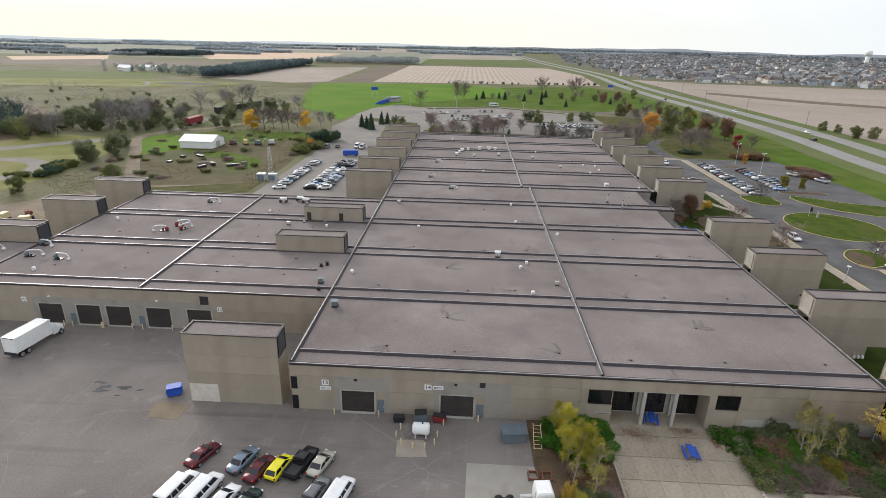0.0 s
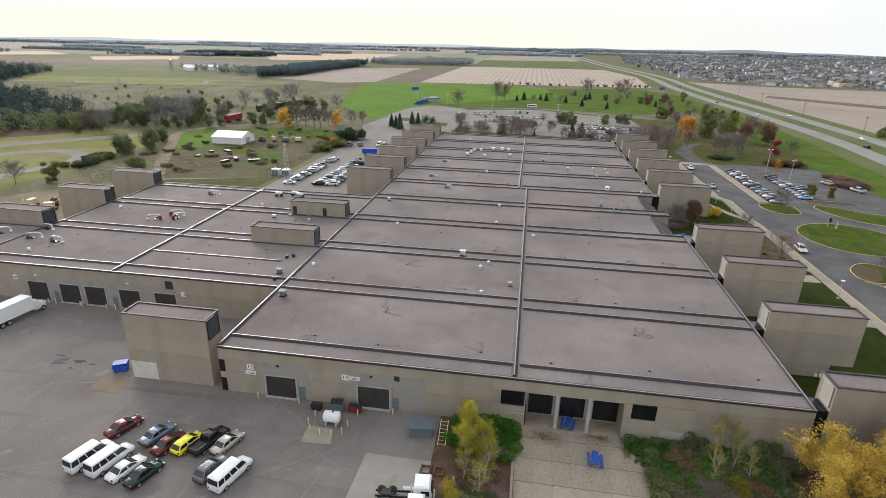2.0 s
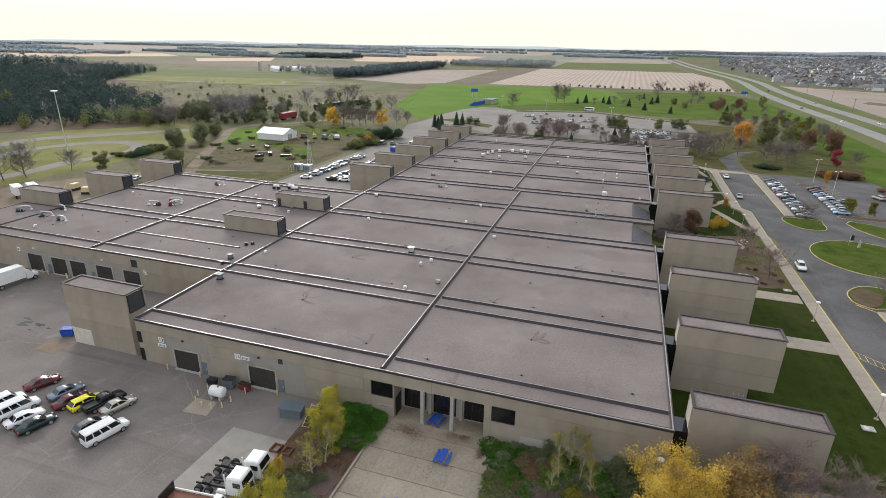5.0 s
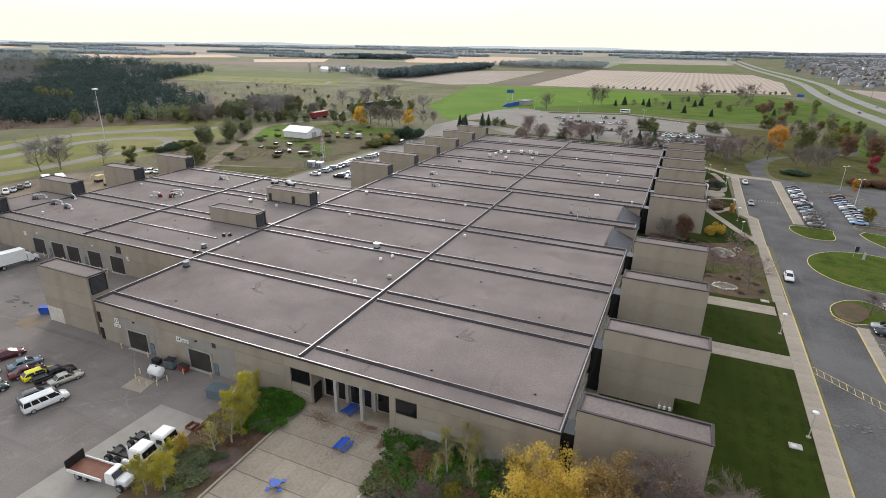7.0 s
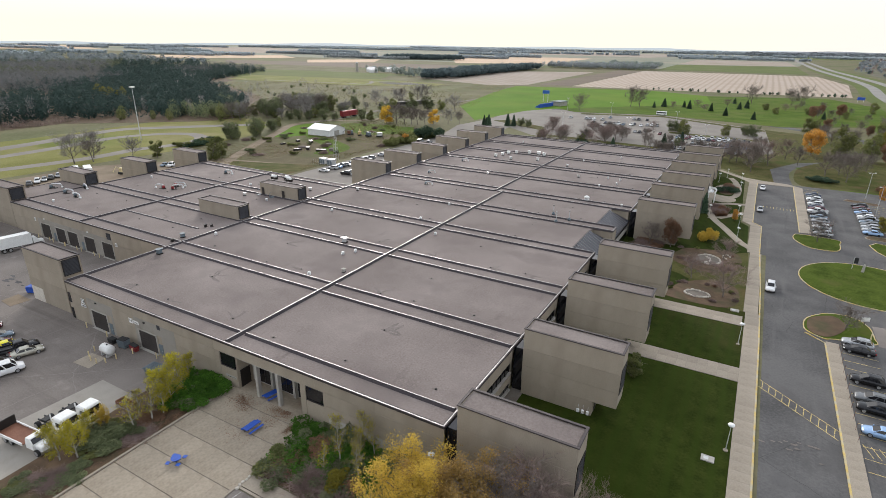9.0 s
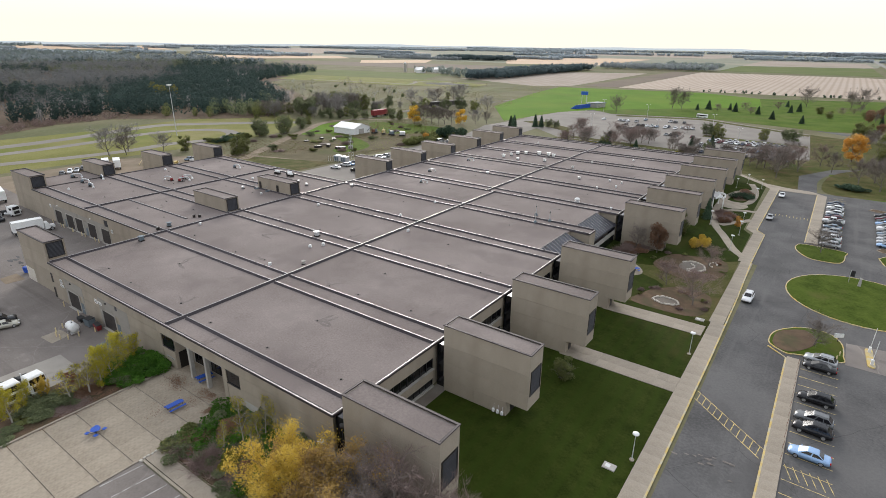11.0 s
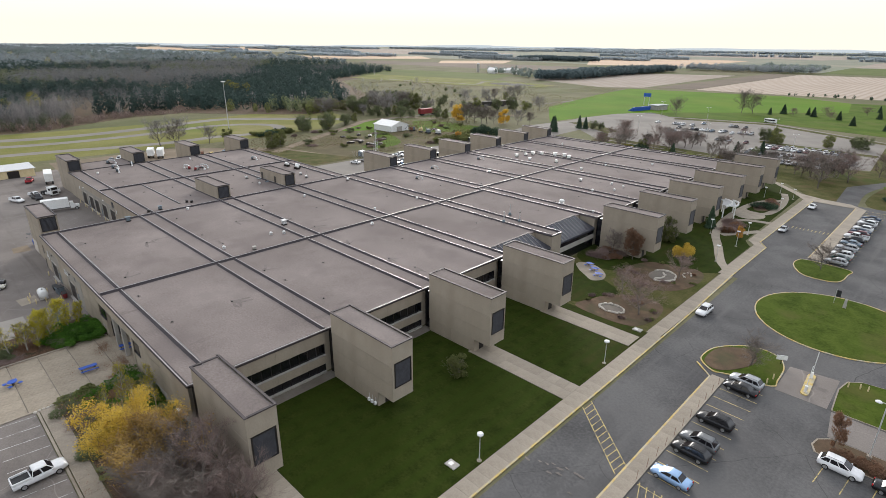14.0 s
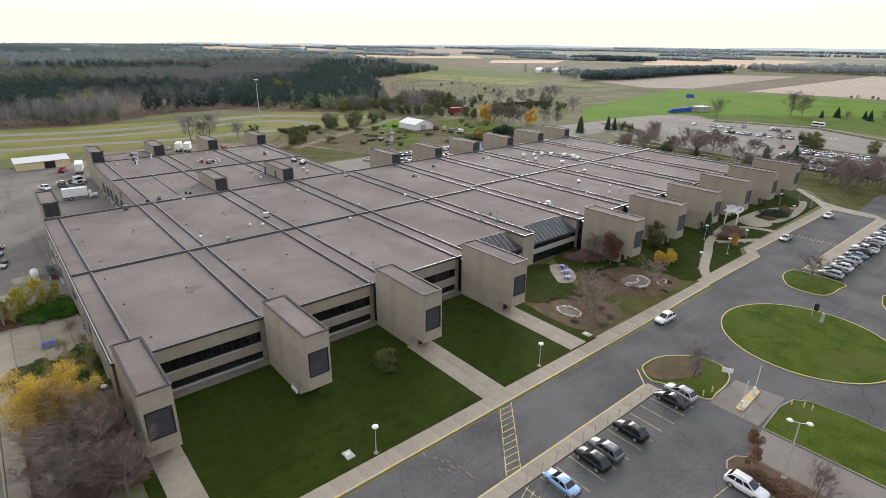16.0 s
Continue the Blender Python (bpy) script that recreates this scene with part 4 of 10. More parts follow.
# fallen leaves blown against the entrance and the beds
rl = np.random.default_rng(8)
spots = [(26.6, 63.4, 1.0, 0.6, 420), (27.8, 62.4, 1.1, 0.6, 260), (33.2, 64.3, 1.0, 0.4, 320), (34.4, 64.2, 0.6, 0.5, 260), (37.2, 62.0, 0.3, 0.6, 320), (33.4, 62.0, 1.3, 1.0, 260), (31.6, 58.2, 1.6, 1.2, 160), (21.6, 55.0, 0.4, 4.5, 900), (19.5, 53.0, 1.6, 4.0, 900), (38.9, 60.0, 0.25, 4.0, 200), (22.9, 52.0, 0.2, 8.0, 200), (64.0, 58.0, 6.0, 3.0, 2500)]
cen = np.concatenate([np.stack([rl.normal(a, p, n), rl.normal(b, q, n), rl.uniform(0.155, 0.17, n)], 1) for a, b, p, q, n in spots])
cen = cen[cen[:, 1] < 64.8]
ang = rl.uniform(0, 6.28, len(cen))
su = 0.07 * np.stack([np.cos(ang), np.sin(ang), 0.1 * np.sin(3 * ang)], 1)
sv = 0.045 * np.stack([-np.sin(ang), np.cos(ang), 0.1 * np.cos(2 * ang)], 1)
lv = np.stack([cen - su, cen + sv, cen + su, cen - sv], 1).reshape(-1, 3)
tagged(new("fallen_leaves", raw_mesh("fallen_leaves", lv, np.arange(len(lv)).reshape(-1, 4), M_LEAF_RUST)), "rust-brown fallen leaves scattered over the plaza", "leaf litter", "", "stuff")

solid("road_edge", flat([(91.7, 172), (93.3, 172), (93.3, 262), (86.5, 262), (89.4, 257.9), (89.4, 201.1), (91.7, 197.9)], 0.012), M_ROAD, "grey asphalt road edge by the pavement", "road")
solid("garden_green", flat(rounded([(60.5, 158), (72, 156), (86, 169), (88.6, 174), (60.5, 174)]), 0.07), M_LAWN_SHADED, "fresh green grass beside the garden", "lawn")
solid("garden_green", flat(rounded([(61, 152.5), (66, 152), (78, 146), (74, 136), (61, 135)]), 0.075), M_LAWN_SHADED, "fresh green grass beside the garden", "lawn")
hill = Shape()
hill_rings = []
for k in range(40):
    a = radians(-4 + k * 1.4)
    up = (24 + 5 * math.sin(k * 0.5) + 3 * math.sin(k * 1.3)) * min(1, k / 8)
    hill_rings.append([(60 + r * math.sin(a), r * math.cos(a), z) for r, z in ((3300, -2), (3420, up * 0.7), (3600, up), (4000, up * 0.6), (4200, -2))])
hill.loft(hill_rings)
solid("far_hill", hill, M_HORIZON_HAZED, "low wooded hill behind the suburb", "hill", smooth=True)

# ---- the factory building ----
ROOF, TOP = 7.45, 11.1
WEST, EAST, RIDGE, RIDGE_N = -21.1, 59.7, 22.0, 19.6
SOUTH, NORTH = 65.1, 268.0
BAYS = [65.1, 86.1, 106.8, 127.5, 147.8, 167.6, 187.2, 206.6, 226.0, 245.4, 264.5]
STRIP = 3.5
W_WEST, W_RIDGE, W_SOUTH, W_NORTH = -87.8, -54.8, 86.0, 149.4
factory = thing("factory_building", "long low factory with beige precast panels and gravel roof", "building")


def core(x0, x1, y0, y1, z0, z1, name="wall_core"):
    part(name, Shape().box(x0, x1, y0, y1, z0, z1), M_PANEL, factory)


def panels(parent, axis, at, a0, a1, z0, z1, out, width=6.0, heights=(2.45, 2.45, 9), skip=(), mat=None):
    """Precast panels with open joints on a wall face. axis 'x': the face lies along x at y = at; out: the side it faces, -1 or 1."""
    n = max(1, round((a1 - a0) / width))
    w = (a1 - a0) / n
    z = z0
    for h in heights:
        top = min(z + h, z1)
        if top - z < 0.2:
            break
        for i in range(n):
            b0, b1 = a0 + i * w, a0 + (i + 1) * w
            segs = [(b0, b1)]
            for s0, s1, sz0, sz1 in skip:
                if sz0 < top - 0.05 and sz1 > z + 0.05:
                    segs = [q for p0, p1 in segs for q in ((p0, min(p1, s0)), (max(p0, s1), p1)) if q[1] - q[0] > 0.15]
            for p0, p1 in segs:
                t = 0.07
                if axis == "x":
                    piece("wall_panel", p1 - p0 - 0.03, t, top - z - 0.03, mat or M_PANEL, parent, p0 + 0.015, at - t if out < 0 else at, z + 0.015)
                else:
                    piece("wall_panel", t, p1 - p0 - 0.03, top - z - 0.03, mat or M_PANEL, parent, at - t if out < 0 else at, p0 + 0.015, z + 0.015)
        z = top


def coping(parent, x0, x1, y0, y1, z, h=0.14, w=0.24, mat=None):
    """A metal coping round a rectangle of roof."""
    m = mat or M_COPING
    for a in ((x0 - 0.1, x1 + 0.1, y0 - 0.1, y0 + w), (x0 - 0.1, x1 + 0.1, y1 - w, y1 + 0.1), (x0 - 0.1, x0 + w, y0 + w, y1 - w), (x1 - w, x1 + 0.1, y0 + w, y1 - w)):
        piece("coping", a[1] - a[0], a[3] - a[2], h, m, parent, a[0], a[2], z, 0.03)


def louvre_face(parent, name, x, y0, y1, z0, z1, out, slats=14, frame=None, fill=None):
    """A louvred panel on a face at x: a dark sheet, its frame, and slats in one mesh."""
    s = Shape().box(min(x, x + 0.06 * out), max(x, x + 0.06 * out), y0, y1, z0, z1)
    lv = part(name, s, fill or M_LOUVRE, parent, "dark metal louvre panel")
    sl = Shape()
    for i in range(slats):
        z = z0 + (i + 0.3) * (z1 - z0) / slats
        xa, xb = x + 0.06 * out, x + 0.13 * out
        sl.add([(xa, y0 + 0.08, z + 0.12), (xb, y0 + 0.08, z), (xb, y1 - 0.08, z), (xa, y1 - 0.08, z + 0.12), (xa, y0 + 0.08, z + 0.10), (xb, y0 + 0.08, z - 0.02), (xb, y1 - 0.08, z - 0.02), (xa, y1 - 0.08, z + 0.10)],
               [(0, 1, 2, 3), (7, 6, 5, 4), (1, 5, 6, 2), (0, 4, 5, 1), (3, 2, 6, 7)])
    stuff(part("slats", sl, fill or M_LOUVRE, lv))
    a, b = sorted((x, x + 0.16 * out))
    for q in ((y0 - 0.1, y0 + 0.06, z0 - 0.1, z1 + 0.1), (y1 - 0.06, y1 + 0.1, z0 - 0.1, z1 + 0.1), (y0 + 0.06, y1 - 0.06, z0 - 0.1, z0 + 0.06), (y0 + 0.06, y1 - 0.06, z1 - 0.06, z1 + 0.1)):
        part("frame_bar", Shape().box(a, b, *q), frame or M_DARK, lv)


def tower(x0, x1, y, side, k, over=None, h=TOP, deep=4.1):
    """A stair and duct tower beside the roof. side: where it stands from the hall, 1 east or -1 west."""
    y1 = y + deep
    t = part("stair_tower", Shape().box(x0 + 0.07, x1 - 0.07, y + 0.07, y1 - 0.07, 2.4 if over else 0, h - 0.25), M_PANEL, factory, "tall beige precast stair tower")
    z0 = 2.4 if over else 0.0
    if over:
        c0, c1 = (x0 + 0.07, x1 - 3.3) if side > 0 else (x0 + 3.3, x1 - 0.07)
        part("tower_base", Shape().box(c0, c1, y + 0.07, y1 - 0.07, 0, 2.4), M_PANEL, t)
        panels(t, "x", y + 0.07, c0, c1, 0, 2.4, -1, 6, (2.4,))
        panels(t, "x", y1 - 0.07, c0, c1, 0, 2.4, 1, 6, (2.4,))
        part("door", Shape().box(c1 - 0.02, c1 + 0.05, y + 1.3, y + 2.4, 0.03, 2.15), M_DARK, t, "dark glazed door under the tower")
    for at, out in ((y + 0.07, -1), (y1 - 0.07, 1)):
        panels(t, "x", at, x0, x1, z0, h - 0.02, out, 16, (2.55, 2.9, 9) if over else (2.4, 2.55, 2.9, 9))
    part("tower_roof", Shape().box(x0 + 0.3, x1 - 0.3, y + 0.3, y1 - 0.3, h - 0.25, h - 0.1), M_ROOF, t, "gravel tower roof")
    coping(t, x0, x1, y, y1, h - 0.04)
    outer, inner = (x1, x0) if side > 0 else (x0, x1)
    o = outer - 0.07 * side
    for za, zb in ((z0, 4.5), (4.5, 8.4), (8.4, h - 0.02)):
        if (za, zb) == (4.5, 8.4):
            panels(t, "y", o, y, y + 0.38, za, zb, side, 9, (9,))
            panels(t, "y", o, y1 - 0.38, y1, za, zb, side, 9, (9,))
        else:
            panels(t, "y", o, y, y1, za, zb, side, 9, (9,))
    louvre_face(t, "louvre_window", o, y + 0.45, y1 - 0.45, 4.6, 8.3, side, 18)
    i = inner + 0.07 * side
    if side > 0:
        louvre_face(t, "louvre", i, y + 0.6, y1 - 0.6, 7.9, h - 0.5, -side, 12, M_PLINTH, M_INFILL)
    else:
        louvre_face(t, "louvre", i, y + 0.45, y1 - 0.45, 7.75, h - 0.35, -side, 12, M_DARK)
    return t


def curb(x0, x1, y0, y1, z=ROOF, h=0.3):
    """A low flashed curb across the roof, its flashing coloured dark for the shadow along it."""
    lx, ly = x1 - x0, y1 - y0
    along = lx > ly
    w = 0.85
    key = ("roof_curb", round(lx, 2), round(ly, 2), h)
    if key not in PIECES:
        if along:
            m = ly / 2
            PIECES[key] = Shape().loft([[(0, m - w / 2, 0), (lx, m - w / 2, 0), (lx, m + w / 2, 0), (0, m + w / 2, 0)], [(0, m - 0.11, h), (lx, m - 0.11, h), (lx, m + 0.11, h), (0, m + 0.11, h)]]).mesh("roof_curb", M_CURB_DARK)
        else:
            m = lx / 2
            PIECES[key] = Shape().loft([[(m - w / 2, 0, 0), (m + w / 2, 0, 0), (m + w / 2, ly, 0), (m - w / 2, ly, 0)], [(m - 0.11, 0, h), (m + 0.11, 0, h), (m + 0.11, ly, h), (m - 0.11, ly, h)]]).mesh("roof_curb", M_CURB_DARK)
    c = new("roof_curb", PIECES[key])
    c.parent = factory
    c.location = (x0, y0, z)
    if along:
        piece("curb_cap", lx, 0.13, 0.05, M_CAP, c, 0, ly / 2 - 0.065, h, 0.012)
    else:
        piece("curb_cap", 0.15, ly, 0.05, M_CAP, c, lx / 2 - 0.075, 0, h, 0.012)
    return c


# roof decks, bay by bay, on the wall cores
core(WEST + 0.07, 54.8, SOUTH + 8, NORTH - 0.07, 0, ROOF - 0.3)
core(54.8, EAST - 0.52, SOUTH + 8, 131.2, 0, ROOF - 0.3)
core(54.8, EAST - 0.52, 147.7, 151.3, 0, ROOF - 0.3)
core(54.8, EAST - 0.52, 167.5, NORTH - 0.07, 0, ROOF - 0.3)
core(54.8, EAST - 0.52, 131.2, 167.5, 0, 4.6, "wall_core")
core(W_WEST + 0.07, WEST + 0.07, W_SOUTH + 0.07, W_NORTH - 0.07, 0, ROOF - 0.3)
core(WEST + 0.07, 20.2, SOUTH + 0.07, SOUTH + 8, 0, ROOF - 0.3)
core(42.0, EAST - 0.52, SOUTH + 0.07, SOUTH + 8, 0, ROOF - 0.3)
core(20.2, 42.0, SOUTH + 0.07, SOUTH + 8, 5.6, ROOF - 0.3, "lintel")
for j, y in enumerate(BAYS):
    y1 = BAYS[j + 1] if j + 1 < len(BAYS) else NORTH
    rx = RIDGE if y < 167 else RIDGE_N
    for x0, x1 in ((WEST, rx), (rx, EAST if j not in (3, 4) else 54.9)):
        part("roof_deck", Shape().box(x0 + 0.1, x1 - 0.1, y + 0.1, y1, ROOF - 0.3, ROOF), M_ROOF, factory, "brown-grey gravel roof bay")
    if j in (3, 4):
        part("roof_deck", Shape().box(54.8, EAST - 0.1, y + 0.1, y + STRIP + 0.3, ROOF - 0.3, ROOF), M_ROOF, factory, "brown-grey gravel roof bay")
    for x0, x1 in ((WEST, rx - 0.22), (rx + 0.22, EAST)):
        if j:
            curb(x0 + 0.5, x1 - (0.5 if x1 == EAST else 0), y - 0.16, y + 0.16)
        curb(x0 + 0.5, x1 - (0.5 if x1 == EAST else 0), y + (3.35 if j == 0 else STRIP), y + (3.35 if j == 0 else STRIP) + 0.32)
curb(RIDGE - 0.22, RIDGE + 0.22, SOUTH + 0.4, 167.4, h=0.38)
curb(RIDGE_N - 0.22, RIDGE_N + 0.22, 167.8, NORTH - 0.3, h=0.38)
curb(WEST - 0.1, WEST + 0.45, SOUTH + 0.4, NORTH - 0.4, h=0.34)
for j in range(len(BAYS)):
    y1 = BAYS[j + 1] if j + 1 < len(BAYS) else NORTH
    if j not in (3, 4):
        piece("coping", 0.5, y1 - BAYS[j], 0.3, M_COPING, factory, EAST - 0.4, BAYS[j], ROOF - 0.1, 0.04)
        piece("coping_cap", 0.14, y1 - BAYS[j] - 0.02, 0.04, M_CAP, factory, EAST - 0.2, BAYS[j] + 0.01, ROOF + 0.2)
piece("coping", EAST - WEST, 0.5, 0.3, M_COPING, factory, WEST, SOUTH - 0.12, ROOF - 0.12, 0.04)
piece("coping_cap", EAST - WEST, 0.14, 0.04, M_CAP, factory, WEST, SOUTH - 0.02, ROOF + 0.18)
piece("coping", EAST - WEST, 0.5, 0.2, M_COPING, factory, WEST, NORTH - 0.4, ROOF - 0.02, 0.04)
for y0, y1 in ((86.0, 107.0), (107.0, 127.5), (127.5, W_NORTH)):
    for x0, x1 in ((W_WEST, W_RIDGE), (W_RIDGE, WEST)):
        part("roof_deck", Shape().box(x0 + 0.1, x1 - 0.1, y0 + 0.1, y1, ROOF - 0.3, ROOF), M_ROOF, factory, "brown-grey gravel roof bay")
        for y in ((y0 - 0.16,) if y0 > 87 else ()) + (y0 + STRIP,):
            curb(x0 + 0.4, x1 - 0.3, y, y + 0.32)
curb(W_WEST + 0.4, W_RIDGE - 0.3, 146.0, 146.32)
curb(W_RIDGE + 0.3, WEST - 0.3, 146.0, 146.32)
curb(W_RIDGE - 0.22, W_RIDGE + 0.22, W_SOUTH + 0.4, W_NORTH - 0.4, h=0.36)
curb(W_RIDGE + 0.4, -26.0, 97.6, 97.85, h=0.16)
piece("coping", WEST - W_WEST, 0.5, 0.3, M_COPING, factory, W_WEST, W_SOUTH - 0.12, ROOF - 0.12, 0.04)
piece("coping_cap", WEST - W_WEST, 0.14, 0.04, M_CAP, factory, W_WEST, W_SOUTH - 0.02, ROOF + 0.18)
piece("coping", WEST - W_WEST, 0.5, 0.2, M_COPING, factory, W_WEST, W_NORTH - 0.4, ROOF - 0.02, 0.04)
piece("coping", 0.5, W_NORTH - W_SOUTH - 1, 0.24, M_COPING, factory, W_WEST - 0.1, W_SOUTH + 0.5, ROOF - 0.02, 0.04)
# the low annex west of the wing
core(-101.0, W_WEST, 90.5, 106.2, 0, ROOF - 0.3)
part("roof_deck", Shape().box(-101.0, W_WEST - 0.15, 90.5, 106.2, ROOF - 0.3, ROOF - 0.05), M_ROOF, factory, "brown-grey gravel roof bay")
coping(factory, -101.0, W_WEST - 0.2, 90.5, 106.2, ROOF - 0.08)

# towers
for k in (0, 1, 2, 3, 5, 6, 7, 8, 9, 10):
    tower(61.24, 75.34, 65.36 + 20.68 * k if k < 4 else BAYS[k] - 0.15 if k < 10 else 263.6, 1, k, over=True, deep=3.75)
    part("link", Shape().box(EAST - 0.05, 61.31, BAYS[k] + 0.5, BAYS[k] + 3.3, 0, ROOF - 0.1), M_GLASS, factory, "recessed dark glazed link")
for k in (0, 2, 3, 5, 6, 7, 8, 9, 10):
    tower(-36.3 if k == 0 else -37.0 if k < 5 else -35.6, -22.86 if k == 0 else -22.6 if k < 5 else WEST, 65.7 if k == 0 else BAYS[k] if k < 10 else 263.6, -1, k, deep=3.75)
for y in (86.2, 106.3, 126.1, 146.0):
    tower(-102.2, -88.4, y, -1, 9)

for x in (-36.3, -28.4):
    part("roof_door", Shape().box(x, x + 1.0, BAYS[3] - 0.14, BAYS[3] - 0.09, ROOF + 0.1, ROOF + 2.3, 0.02), M_DOOR, factory, "narrow dark steel roof door")
for x in (-36.9, -31.8):
    ld = part("roof_steps", Shape().box(x - 0.4, x + 0.4, BAYS[3] - 1.3, BAYS[3] - 0.2, ROOF, ROOF + 0.25), M_BLUEGREY, factory, "short blue-grey steel roof steps")
    part("handrail", Shape().tube([(x - 0.4, BAYS[3] - 1.3, ROOF + 0.2), (x - 0.4, BAYS[3] - 1.1, ROOF + 1.2), (x - 0.4, BAYS[3] - 0.2, ROOF + 1.5)], 0.05, 5), M_BLUEGREY, ld)
# south front: panels, dock doors, entrance recess
SKIP = [(-14.0, -9.3, 0, 3.55), (0.0, 4.7, 0, 3.55), (20.4, 23.8, 3.3, 5.6), (23.8, 36.75, 0, 5.6), (37.75, 40.9, 3.3, 5.6), (-8.95, -7.95, 0, 2.2), (5.1, 6.1, 0, 2.2)]
panels(factory, "x", SOUTH + 0.07, WEST, EAST, 0, ROOF - 0.02, -1, 10.1, (3.55, 2.05, 9), SKIP)
panels(factory, "x", W_SOUTH + 0.07, W_WEST, WEST, 0, ROOF - 0.02, -1, 9.5, (4.0, 9), [(-74.0, -69.6, 0, 4.0), (-67.0, -62.5, 0, 4.0), (-61.5, -57.0, 0, 4.0), (-54.1, -49.5, 0, 4.0), (-46.6, -42.1, 0, 4.0)])
panels(factory, "y", WEST + 0.07, SOUTH, W_SOUTH, 0, ROOF - 0.02, -1, 7, (3.55, 9))
panels(factory, "y", WEST + 0.07, W_NORTH, NORTH, 0, ROOF - 0.02, -1, 9.8, (3.55, 9))
panels(factory, "y", W_WEST + 0.07, W_SOUTH, W_NORTH, 0, ROOF - 0.02, -1, 9.8, (3.55, 9))


def dock_door(x0, x1, y, z1, ribs=8):
    d = part("dock_door", Shape().box(x0, x1, y + 0.02, y + 0.1, 0.02, z1), M_DOOR, factory, "closed dark sectional dock door")
    r = Shape()
    for i in range(1, ribs):
        z = i * z1 / ribs
        r.box(x0 + 0.05, x1 - 0.05, y - 0.02, y + 0.03, z - 0.03, z + 0.03)
    stuff(part("ribs", r, M_DOOR, d))
    for a in ((x0 - 0.22, x0, y - 0.1, y + 0.1, 0, z1 + 0.2), (x1, x1 + 0.22, y - 0.1, y + 0.1, 0, z1 + 0.2), (x0, x1, y - 0.1, y + 0.1, z1, z1 + 0.2)):
        part("frame_bar", Shape().box(*a), M_PLINTH, d, "pale steel door frame")
    part("sill", Shape().box(x0 - 0.1, x1 + 0.1, y - 0.5, y, 0.021, 0.05), M_PLINTH, d)


for x in (-14.0, 0.0):
    dock_door(x + 0.05, x + 4.65, SOUTH, 3.5)
    part("surround", Shape().box(x - 0.9, x + 9.8 if x > -5 else x + 6.8, SOUTH - 0.03, SOUTH + 0.02, 3.75, 5.75), M_INFILL, factory, "pale concrete infill over the dock door")
    part("surround", Shape().box(x + 6.2, x + 9.8 if x > -5 else x + 6.8, SOUTH - 0.03, SOUTH + 0.02, 0.02, 3.75), M_INFILL, factory, "pale concrete infill beside the dock door")
    part("surround", Shape().box(x - 0.9, x - 0.2, SOUTH - 0.03, SOUTH + 0.02, 0.02, 3.75), M_INFILL, factory, "pale concrete infill beside the dock door")
    d = part("steel_door", Shape().box(x + 5.1, x + 6.05, SOUTH - 0.06, SOUTH + 0.05, 0.02, 2.15), M_BLUEGREY, factory, "blue-grey steel door")
    part("handle", Shape().box(x + 5.9, x + 5.98, SOUTH - 0.12, SOUTH - 0.06, 1.0, 1.12), M_PALE_METAL, d)
    part("wall_lamp", Shape().box(x + 1.9, x + 2.3, SOUTH - 0.25, SOUTH, 5.25, 5.45, 0.03), M_DARK, factory, "small dark wall lamp")
part("vent", Shape().box(5.4, 6.2, SOUTH - 0.05, SOUTH + 0.05, 5.0, 5.8), M_LOUVRE, factory, "square dark wall vent")
for x in (-74.0, -67.0, -61.5, -54.1, -46.6):
    dock_door(x + 0.05, x + 4.4, W_SOUTH, 3.9)
for x0, x1 in ((-75.0, -74.25), (-69.4, -67.25), (-62.3, -61.75), (-56.8, -54.35), (-49.4, -46.85)):
    part("pier", Shape().box(x0, x1, W_SOUTH - 0.04, W_SOUTH + 0.05, 0.02, 4.1), M_INFILL, factory, "pale concrete pier between dock doors")
part("surround", Shape().box(-75.0, -42.0, W_SOUTH - 0.03, W_SOUTH + 0.04, 4.15, 5.2), M_INFILL, factory, "pale concrete band over the dock doors")
for x in (-68.4, -55.6):
    part("steel_door", Shape().box(x, x + 0.95, W_SOUTH - 0.08, W_SOUTH, 0.02, 2.15), M_BLUEGREY, factory, "blue-grey steel door")
part("vent", Shape().box(-43.9, -42.4, W_SOUTH - 0.1, W_SOUTH + 0.05, 5.0, 6.6), M_LOUVRE, factory, "dark wall vent over the dock")
for x, y in ((-71.8, W_SOUTH), (-52.0, W_SOUTH)):
    part("wall_lamp", Shape().box(x, x + 0.4, y - 0.25, y, 5.3, 5.5, 0.03), M_WHITE, factory, "small pale wall lamp")

# entrance recess
part("recess_floor", Shape().box(23.8, 36.75, SOUTH + 0.02, SOUTH + 7.9, 0, 0.06), M_PLAZA, factory, "concrete floor of the recessed entrance")
part("recess_ceiling", Shape().box(23.8, 36.75, SOUTH + 0.02, SOUTH + 7.9, 5.5, 5.6), M_PLINTH, factory)
part("recess_wall", Shape().box(20.2, 23.8, SOUTH + 0.08, SOUTH + 8, 0, 3.2).box(20.2, 23.8, SOUTH + 0.3, SOUTH + 8, 3.2, 5.6), M_PANEL, factory)
part("recess_wall", Shape().box(36.75, 42.0, SOUTH + 0.08, SOUTH + 8, 0, 3.2).box(36.75, 42.0, SOUTH + 0.3, SOUTH + 8, 3.2, 5.6), M_PANEL, factory)
for x in (27.8, 32.05):
    part("column", Shape().box(x, x + 0.5, SOUTH - 0.02, SOUTH + 0.62, 0, 5.55, 0.04), M_PLINTH, factory, "square concrete column")
